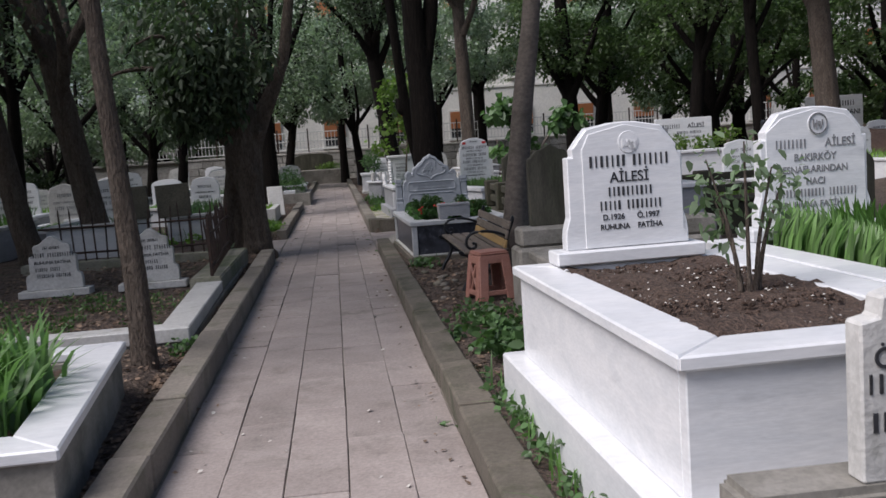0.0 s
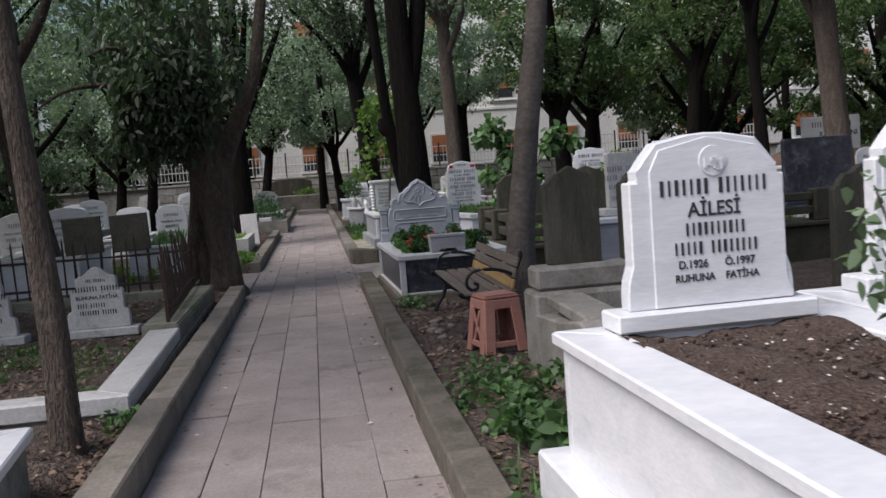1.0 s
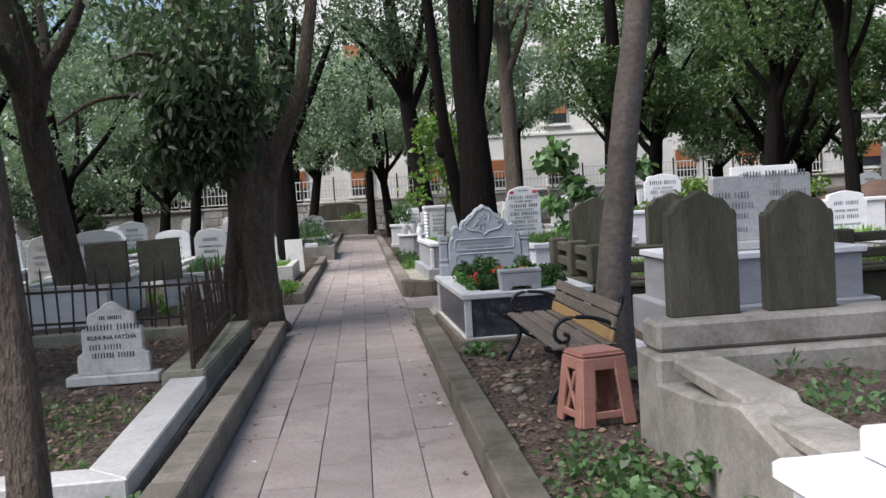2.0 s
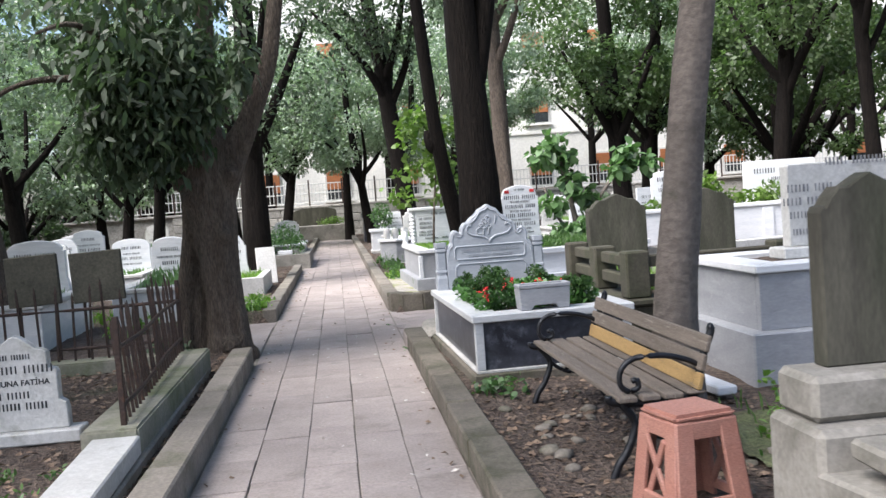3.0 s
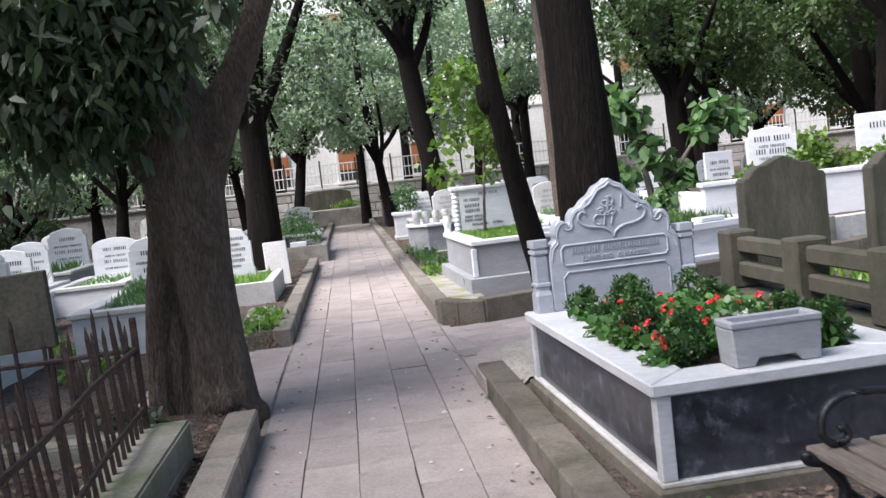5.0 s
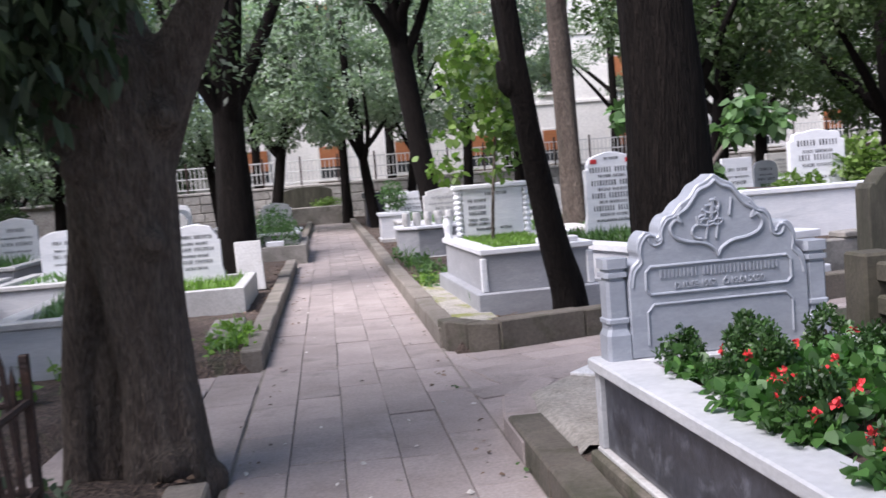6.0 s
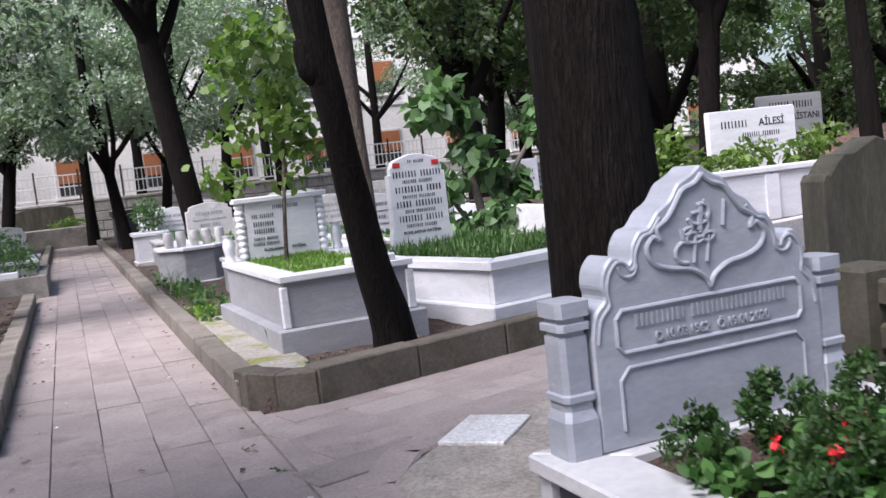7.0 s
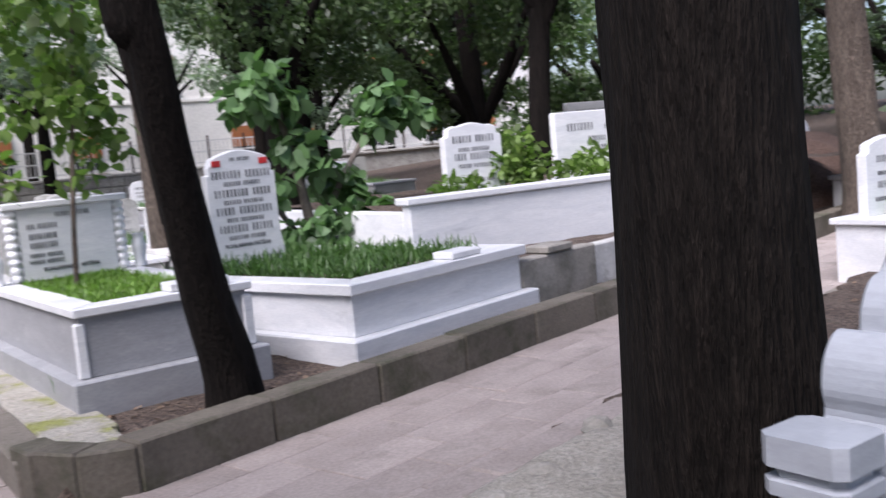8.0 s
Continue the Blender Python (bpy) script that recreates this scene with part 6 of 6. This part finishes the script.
# trunks and crowns farther away: x, y, radius, lean, height of the crown's foot, crown radius, crown height, bark, leaf, leaves, leaf size
FAR = [(-3.15, 14.4, 0.19, -0.16, 3.0, 1.7, 3.2, 0, 0, 1500, 0.13), (-4.0, 14.0, 0.16, -0.16, 3.2, 1.7, 3.0, 0, 0, 1400, 0.13), (-4.7, 15.8, 0.12, 0.05, 2.6, 1.6, 3.0, 1, 1, 1800, 0.14),
       (-1.28, 21.4, 0.25, 0.02, 2.6, 1.8, 3.2, 1, 0, 2600, 0.13), (1.85, 26.0, 0.21, -0.12, 4.3, 1.9, 3.2, 1, 0, 3800, 0.16), (3.15, 21.3, 0.16, -0.02, 4.6, 1.8, 2.8, 0, 1, 3000, 0.16),
       (-1.55, 36.0, 0.17, 0.15, 2.6, 2.4, 3.6, 1, 1, 6500, 0.17), (-3.2, 38.0, 0.15, -0.1, 2.4, 2.4, 4.2, 1, 1, 6000, 0.17), (1.2, 34.6, 0.15, -0.12, 2.35, 2.1, 3.6, 1, 1, 6500, 0.16), (2.1, 35.0, 0.13, 0.15, 2.5, 2.1, 3.8, 1, 1, 6000, 0.16),
       (0.6, 41.0, 0.16, 0.0, 3.4, 2.8, 4.6, 1, 1, 6500, 0.19), (4.3, 38.5, 0.16, 0.05, 3.3, 2.5, 4.6, 1, 1, 6000, 0.19), (-5.5, 31.0, 0.17, 0.1, 2.0, 2.5, 4.4, 1, 0, 6000, 0.18), (-5.6, 23.0, 0.15, -0.1, 2.1, 2.3, 4.2, 1, 1, 6000, 0.16),
       (-8.0, 18.5, 0.18, 0.0, 2.0, 2.5, 4.2, 1, 1, 6000, 0.17), (-3.9, 26.5, 0.14, 0.1, 2.3, 2.0, 3.8, 1, 1, 5000, 0.16), (-9.5, 27.0, 0.18, 0.0, 1.6, 3.0, 5.0, 1, 1, 6500, 0.2), (-12.5, 21.0, 0.2, 0.0, 1.5, 3.0, 5.0, 1, 1, 6000, 0.2), (-7.5, 37.0, 0.2, 0.0, 1.6, 3.2, 5.5, 1, 1, 7000, 0.21), (-13.5, 34.0, 0.2, 0.0, 1.2, 3.6, 6.0, 1, 1, 7000, 0.23), (-6.8, 13.2, 0.15, -0.2, 2.2, 2.0, 3.6, 1, 1, 5000, 0.15), (-10.0, 13.0, 0.2, 0.0, 1.6, 2.8, 4.6, 1, 1, 6000, 0.19),
       (6.6, 25.6, 0.22, -0.05, 3.0, 1.9, 4.2, 1, 2, 5500, 0.17), (7.7, 27.5, 0.2, 0.1, 2.6, 2.0, 4.6, 1, 2, 5500, 0.17), (9.55, 17.7, 0.22, -0.08, 4.2, 2.0, 3.4, 0, 2, 3600, 0.16), (8.75, 19.0, 0.13, -0.06, 4.0, 1.6, 3.0, 1, 2, 2600, 0.15), (10.4, 25.5, 0.25, -0.05, 1.6, 2.4, 5.0, 1, 2, 7000, 0.19), (12.6, 29.0, 0.25, 0.0, 1.3, 2.6, 5.6, 1, 2, 7000, 0.2), (9.8, 33.5, 0.2, 0.0, 3.0, 2.5, 5.0, 1, 1, 6000, 0.2), (6.6, 41.5, 0.2, 0.0, 4.2, 2.8, 4.8, 1, 1, 6000, 0.2),
       # left trees at y 6.6 to 10.6 are added, mostly unseen, to throw shade
       (14.5, 24.0, 0.25, 0.1, 1.9, 2.4, 5.0, 1, 2, 6500, 0.19), (17.5, 29.0, 0.28, 0.0, 1.0, 3.2, 6.5, 1, 2, 7000, 0.23), (13.0, 36.5, 0.2, 0.0, 2.0, 3.0, 6.0, 1, 1, 7000, 0.22), (18.5, 37.0, 0.2, 0.0, 1.5, 3.6, 7.0, 1, 2, 7000, 0.24), (16.5, 19.0, 0.25, 0.0, 2.6, 2.6, 4.6, 1, 2, 5500, 0.19), (12.6, 13.5, 0.2, 0.05, 2.4, 2.4, 4.4, 1, 2, 5500, 0.18), (8.2, 21.5, 0.16, 0.1, 3.6, 1.7, 3.2, 1, 2, 3800, 0.15), (20.5, 23.5, 0.25, 0.0, 1.6, 3.2, 6.0, 1, 0, 6500, 0.22), (-6.6, 6.6, 0.15, 0.0, 3.5, 2.5, 3.2, 1, 0, 3500, 0.19), (-8.6, 10.2, 0.15, 0.0, 3.0, 2.6, 3.6, 1, 0, 5500, 0.19), (-5.6, 13.8, 0.14, 0.0, 3.4, 2.3, 3.2, 1, 1, 5000, 0.18), (-4.2, 9.5, 0.13, -0.05, 1.9, 1.9, 4.0, 1, 0, 8500, 0.14), (-6.3, 10.6, 0.16, 0.05, 2.6, 2.0, 3.4, 1, 0, 7500, 0.15), (-2.6, 46.5, 0.2, 0, 3.7, 2.8, 5.0, 1, 1, 6000, 0.2), (2.6, 47.0, 0.2, 0, 4.1, 2.8, 5.0, 1, 1, 6000, 0.2), (7.2, 46.5, 0.2, 0, 4.0, 2.9, 5.0, 1, 1, 6000, 0.2), (11.8, 47.0, 0.2, 0, 4.0, 2.9, 5.2, 1, 1, 6000, 0.2), (16.5, 46.5, 0.2, 0, 3.6, 3.0, 5.4, 1, 1, 6000, 0.21), (21.5, 46.5, 0.2, 0, 2.6, 3.2, 6.0, 1, 1, 6000, 0.22), (-8.0, 46.5, 0.2, 0, 2.8, 3.2, 5.6, 1, 1, 6000, 0.21), (11.2, 9.8, 0.2, 0.0, 2.4, 2.4, 4.2, 1, 2, 5500, 0.18), (22, 32, 0.3, 0, 0.6, 4.0, 8.0, 1, 2, 7000, 0.27), (-18, 28, 0.3, 0, 0.6, 4.0, 7.5, 1, 0, 7000, 0.27),
       (-7.2, 48.5, 0.25, 0, 0.9, 3.4, 8.0, 1, 0, 6500, 0.26), (-11.5, 45.5, 0.25, 0, 0.7, 3.6, 8.0, 1, 0, 6500, 0.27), (-10.8, 39.5, 0.22, 0, 0.8, 3.0, 7.0, 1, 0, 6000, 0.24), (-16.5, 42.0, 0.3, 0, 0.6, 4.2, 9.0, 1, 0, 6500, 0.29), (-14.5, 50.0, 0.3, 0, 0.6, 4.2, 9.0, 1, 0, 6500, 0.29)]
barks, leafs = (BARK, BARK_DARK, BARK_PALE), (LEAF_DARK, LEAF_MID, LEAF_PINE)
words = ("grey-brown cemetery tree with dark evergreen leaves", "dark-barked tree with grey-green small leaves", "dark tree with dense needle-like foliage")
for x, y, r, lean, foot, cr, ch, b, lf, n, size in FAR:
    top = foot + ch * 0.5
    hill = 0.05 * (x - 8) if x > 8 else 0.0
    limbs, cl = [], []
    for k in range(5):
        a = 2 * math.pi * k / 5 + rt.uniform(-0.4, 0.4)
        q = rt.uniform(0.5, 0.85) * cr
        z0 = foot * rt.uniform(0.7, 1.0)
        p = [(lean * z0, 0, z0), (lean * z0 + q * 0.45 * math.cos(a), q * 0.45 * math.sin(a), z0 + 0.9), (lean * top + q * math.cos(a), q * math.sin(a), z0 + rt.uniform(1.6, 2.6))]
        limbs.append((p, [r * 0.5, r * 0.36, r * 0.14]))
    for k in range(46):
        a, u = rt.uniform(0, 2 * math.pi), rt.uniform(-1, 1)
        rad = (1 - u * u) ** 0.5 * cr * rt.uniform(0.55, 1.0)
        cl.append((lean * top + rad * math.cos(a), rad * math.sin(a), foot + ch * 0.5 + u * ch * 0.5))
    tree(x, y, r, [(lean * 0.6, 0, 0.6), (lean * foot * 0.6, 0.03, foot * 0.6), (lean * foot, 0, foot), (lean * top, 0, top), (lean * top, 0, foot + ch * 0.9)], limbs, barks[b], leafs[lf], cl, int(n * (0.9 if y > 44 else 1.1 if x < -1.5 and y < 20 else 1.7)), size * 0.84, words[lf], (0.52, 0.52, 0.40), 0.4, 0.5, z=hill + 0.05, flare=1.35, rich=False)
# hedge of woods at the sides
for name, x0, x1, y0, y1, seed, lf in (("woods", 24, 34, 8, 44, 1, LEAF_PINE), ("woods", -32, -20, 6, 46, 2, LEAF_DARK)):
    rng = np.random.default_rng(seed)
    c = np.stack([rng.uniform(x0, x1, 150), rng.uniform(y0, y1, 150), rng.uniform(0.5, 9, 150)], 1)
    tagged(new(name, leaves_mesh(name, c, (1.6, 1.6, 1.2), 26000, 0.42, lf, seed, rich=False)), "dense dark evergreen woods bordering the cemetery", "woods", kind="stuff")

# ---- house, wall and railing at the end ----
wall = thing("end_wall", "grey stone retaining wall at the end of the cemetery", "wall", 0, 44.0, 0, 0, kind="structure")
rw = random.Random(2)
part("core", box_bm(-14, 30, 0.06, 0.6, -0.2, 1.28, 0), WALLSTONE, wall)
part("coping", box_bm(-14, 30, -0.06, 0.66, 1.281, 1.38, 0.02), WALLSTONE, wall)
stones = [mesh_of(box_bm(0.01, w - 0.01, 0, 0.1, 0.01, 0.31, 0.015), "stone", WALLSTONE) for w in (0.45, 0.6, 0.8)]
for row in range(4):
    x = -6.0 - rw.uniform(0, 0.4)
    while x < 16:
        k = rw.randrange(3)
        o = part("stone", stones[k], WALLSTONE, wall)
        o.matrix_local = pose(x, -0.03 - rw.uniform(0, 0.015), row * 0.32)
        x += (0.45, 0.6, 0.8)[k]
rail = thing("railing", "white metal railing with dark posts on the wall", "railing", 0, 44.25, 1.38, 0)
post = mesh_of(box_bm(-0.03, 0.03, -0.03, 0.03, 0, 1.05, 0.005), "post", IRON)
bar = mesh_of(box_bm(-0.012, 0.012, -0.012, 0.012, 0.10, 0.86, 0), "bar", RAIL_WHITE)
for k in range(24):
    part("post", post, IRON, rail).matrix_local = pose(-9 + k * 1.35, 0, 0)
for k in range(200):
    part("bar", bar, RAIL_WHITE, rail).matrix_local = pose(-9 + k * 0.155, 0, 0)
for z in (0.10, 0.48, 0.86):
    part("rail", box_bm(-9, 22.5, -0.02, 0.02, z, z + 0.04, 0.004), RAIL_WHITE, rail)
house = thing("apartment_house", "cream plastered apartment house with orange shutters", "house", 0, 51, 0)
part("wall", box_bm(-4.2, 34, 0, 8, -0.5, 13, 0.02), PLASTER, house)
part("roof", box_bm(-4.6, 34.4, -0.5, 8.5, 13.001, 13.4, 0.02), SHUTTER, house)
for z in (1.1, 4.1, 7.1, 10.1):
    part("string_course", box_bm(-4.2, 34, -0.06, -0.002, z, z + 0.14, 0.01), PLASTER, house)
frame_me = mesh_of(box_bm(-0.62, 0.62, -0.05, -0.002, 0, 1.5, 0.01), "frame", RAIL_WHITE)
pane_me = mesh_of(box_bm(-0.52, 0.52, -0.066, -0.052, 0.08, 0.8, 0.002), "pane", GLASS_DARK)
shut_me = mesh_of(box_bm(-0.54, 0.54, -0.09, -0.052, 0.55, 1.42, 0.006), "shutter", SHUTTER)
sill_me = mesh_of(box_bm(-0.7, 0.7, -0.14, -0.002, -0.08, -0.002, 0.01), "sill", PLASTER)
for z in (1.55, 4.6, 7.6):
    for k in range(-1, 10):
        w = part("window", frame_me, RAIL_WHITE, house)
        w.matrix_local = pose(0.36 + 3.3 * k, 0, z)
        part("pane", pane_me, GLASS_DARK, w)
        part("shutter", shut_me, SHUTTER, w)
        part("sill", sill_me, PLASTER, w)

# mossy ground behind the bench
moss = thing("moss", "yellow-green moss over the soil behind the bench", "moss", 0, 0, 0, kind="structure")
earth(moss, 1.78, 2.40, 8.1, 9.15, 0.105, MOSS, 0.03, 23, "moss_sheet")

# ---- litter and weeds ----
rng = np.random.default_rng(77)


def flat_bits(name, pts, size, mat, seed, label, category):
    r = np.random.default_rng(seed)
    n = len(pts)
    a = r.uniform(0, 2 * np.pi, n)
    d = np.stack([np.cos(a), np.sin(a), r.uniform(-0.25, 0.35, n)], 1)
    s = np.stack([-np.sin(a), np.cos(a), r.uniform(-0.3, 0.3, n)], 1)
    k = size * r.uniform(0.5, 1.3, (n, 1))
    p = np.asarray(pts)
    v = np.stack([p - d * k * 0.5, p + s * k * 0.28 + np.array([0, 0, 0.2]) * k, p + d * k * 0.5, p - s * k * 0.28], 1).reshape(-1, 3)
    v[:, 2] = np.maximum(v[:, 2], np.repeat(p[:, 2], 4) - 0.003)
    return tagged(new(name, raw_mesh(name, v, np.arange(n * 4).reshape(-1, 4), mat)), label, category, kind="stuff")


def soil_points(boxes, seed):
    r = np.random.default_rng(seed)
    out = []
    for x0, x1, y0, y1, n in boxes:
        for x, y in zip(r.uniform(x0, x1, n), r.uniform(y0, y1, n)):
            out.append((x, y, ground_z(x, y) + 0.008))
    return np.array(out)


flat_bits("fallen_leaves", soil_points([(0.84, 1.5, 5.2, 8.0, 500), (0.84, 2.3, 8.0, 10.5, 900), (-1.0, -0.84, 4, 12.5, 1100), (-0.98, -0.6, 12.5, 15.6, 200), (0.85, 1.2, 17, 30, 500), (-1.1, -0.84, 16, 24, 260), (0.9, 2.6, 15.9, 17.2, 250), (-1.3, -0.85, 5.6, 7.1, 150), (4, 8, 15.0, 18, 250), (-6, -3.6, 6, 14, 500), (2.0, 2.7, 10.4, 11.3, 120)], 5), 0.042, LITTER, 6, "dry brown leaves scattered over the soil", "leaves")
flat_bits("petals", np.stack([rng.uniform(-0.62, 0.62, 170), rng.uniform(2.5, 30, 170), np.full(170, 0.008)], 1), 0.035, PALE_BIT, 8, "pale fallen petals and bits on the path", "petals")
flat_bits("kerb_leaves", np.stack([rng.choice([-0.56, 0.56], 260) + rng.normal(0, 0.06, 260), rng.uniform(2.5, 24, 260), np.full(260, 0.008)], 1), 0.035, LITTER, 9, "dry leaf bits along the foot of the kerbs", "leaves")

rb = np.random.default_rng(12)
flat_bits("grave_leaves", np.concatenate([np.stack([rb.uniform(-3.5, -1.22, 1300), rb.uniform(7.35, 9.6, 1300), np.full(1300, 0.155)], 1), np.stack([rb.uniform(-3.5, -1.35, 900), rb.uniform(10.0, 12.1, 900), np.full(900, 0.155)], 1)]), 0.045, LITTER, 14, "dry reddish leaves over the kerbed grave's soil", "leaves")
flat_bits("bed_litter", np.stack([rb.uniform(1.22, 1.80, 260), rb.uniform(3.1, 4.5, 260), np.full(260, 0.728)], 1), 0.014, PALE_BIT, 13, "pale dry bits on the grave's dark earth", "litter")


def weed_patch(x, y, sx, sy, h, n, size, mat, label, seed, blades=0):
    t = thing("weeds", label, "weeds", x, y, ground_z(x, y), group="weed patches")
    r = np.random.default_rng(seed)
    c = np.stack([r.normal(0, sx, 30), r.normal(0, sy, 30), r.uniform(0.02, h, 30)], 1)
    part("leaves", leaves_mesh("leaves", c, (0.06, 0.06, 0.05), n, size, mat, seed, 0.0, 0.75), None, t)
    if blades:
        q = np.stack([r.normal(0, sx, blades), r.normal(0, sy, blades), np.zeros(blades)], 1)
        part("grass", blades_mesh("grass", q, h * 2.2, 0.012, LEAF_GRASS, seed + 1, 0.8), None, t)


weed_patch(1.12, 6.0, 0.13, 0.35, 0.16, 900, 0.055, LEAF_FIG, "clump of green nettles between kerb and graves", 201)
weed_patch(1.22, 5.45, 0.10, 0.14, 0.15, 260, 0.10, LEAF_FIG, "broad-leaved green weeds beside the white grave", 202)
weed_patch(0.91, 4.6, 0.035, 0.35, 0.08, 260, 0.045, LEAF_FIG, "low weeds at the foot of the white grave", 203, 18)
weed_patch(0.91, 3.6, 0.035, 0.4, 0.08, 200, 0.04, LEAF_FIG, "grass and weeds at the foot of the white grave", 204, 40)
weed_patch(1.0, 10.25, 0.06, 0.06, 0.06, 120, 0.05, LEAF_FIG, "small green weeds beside the dark grave", 205)
weed_patch(1.05, 7.0, 0.12, 0.25, 0.07, 260, 0.04, LEAF_FIG, "low green weeds on the soil", 206)
weed_patch(-0.93, 7.0, 0.04, 0.12, 0.08, 110, 0.04, LEAF_FIG, "weeds between kerb and marble grave", 207)
weed_patch(-0.95, 16.6, 0.08, 0.3, 0.10, 220, 0.07, LEAF_LAWN, "bright weeds behind the kerb", 208, 60)
weed_patch(1.0, 19.9, 0.07, 0.3, 0.06, 150, 0.05, LEAF_LAWN, "green weeds between kerb and white grave", 209, 40)
weed_patch(-1.25, 12.35, 0.08, 0.1, 0.20, 260, 0.06, LEAF_DARK, "ivy at the foot of the forked tree", 210)
weed_patch(-2.2, 16.4, 0.5, 0.6, 0.12, 500, 0.07, LEAF_LAWN, "bright green weeds among graves", 211, 100)
weed_patch(1.05, 22.0, 0.1, 1.5, 0.12, 420, 0.07, LEAF_FIG, "green weeds along the kerb", 212, 100)
weed_patch(5.2, 17.9, 0.4, 0.2, 0.22, 380, 0.07, LEAF_FIG, "green weeds before the white plot", 213)
weed_patch(2.3, 8.7, 0.2, 0.3, 0.06, 400, 0.05, LEAF_LAWN, "mossy green weeds behind the bench", 214, 80)
for x, y, s in ((0.60, 4.9, 1), (0.60, 12.9, 1), (0.58, 14.6, 1)):
    weed_patch(x, y, 0.02, 0.05, 0.03, 40, 0.03, LEAF_FIG, "tiny weed tuft growing in a paving joint", 220 + int(y))

# ---- paving slabs, last ----
rs = random.Random(31)
sizes = [0.55, 0.7, 0.85, 1.0]
slabs = {s: mesh_of(box_bm(0.002, 0.256, 0.002, s - 0.002, -0.05, 0, 0.003), "paving_slab", PAVER) for s in sizes}
rest = bmesh.new()
for c in range(5):
    y = -1.6 + rs.uniform(0, 0.5)
    while y < 43:
        s = rs.choice(sizes)
        m = pose(-0.645 + c * 0.258, y, rs.uniform(-0.004, 0.003), rs.uniform(-0.3, 0.3), rs.uniform(-0.5, 0.5), rs.uniform(-0.35, 0.35))
        if y < 25:
            part("paving_slab", slabs[s], PAVER, path_bed).matrix_local = m
        else:
            add_box(rest, 0.0045, 0.2535, 0.004, s - 0.004, -0.05, 0, m)
        y += s
o = part("far_paving_slabs", rest, PAVER, path_bed)
tagged(o, kind="stuff")
turn = math.degrees(math.atan(BRANCH))
side = {s: mesh_of(box_bm(0.004, s - 0.004, 0.004, 0.266, -0.05, 0, 0.004), "paving_slab", PAVER) for s in (0.5, 0.65)}
for r_ in range(5):
    x = 0.66 + rs.uniform(0, 0.2)
    while x < 12:
        s = rs.choice((0.5, 0.65))
        part("paving_slab", side[s], PAVER, side_bed).matrix_local = pose(x, 14.34 + BRANCH * (x - 1) + r_ * 0.27, rs.uniform(-0.004, 0.002), rs.uniform(-0.3, 0.3), rs.uniform(-0.3, 0.3), turn + rs.uniform(-0.3, 0.3))
        x += s * math.cos(radians(turn))
# worn flags where the path widens on the left and at the kerb's end
flag = mesh_of(box_bm(0.004, 0.326, 0.004, 0.506, -0.05, 0, 0.005), "paving_slab", PAVER)
left_bed = single("paved_strip", box_bm(-1.66, -0.665, 13.2, 15.82, -0.2, -0.02, 0), PAVER, "worn paved strip of flags beside the path", "path", kind="structure")
for i in range(3):
    for k in range(5):
        part("paving_slab", flag, PAVER, left_bed).matrix_local = pose(-1.645 + i * 0.328 + rs.uniform(-0.004, 0.004), 13.24 + k * 0.512, rs.uniform(-0.012, 0.006), rs.uniform(-1, 1), rs.uniform(-1, 1), rs.uniform(-0.8, 0.8))
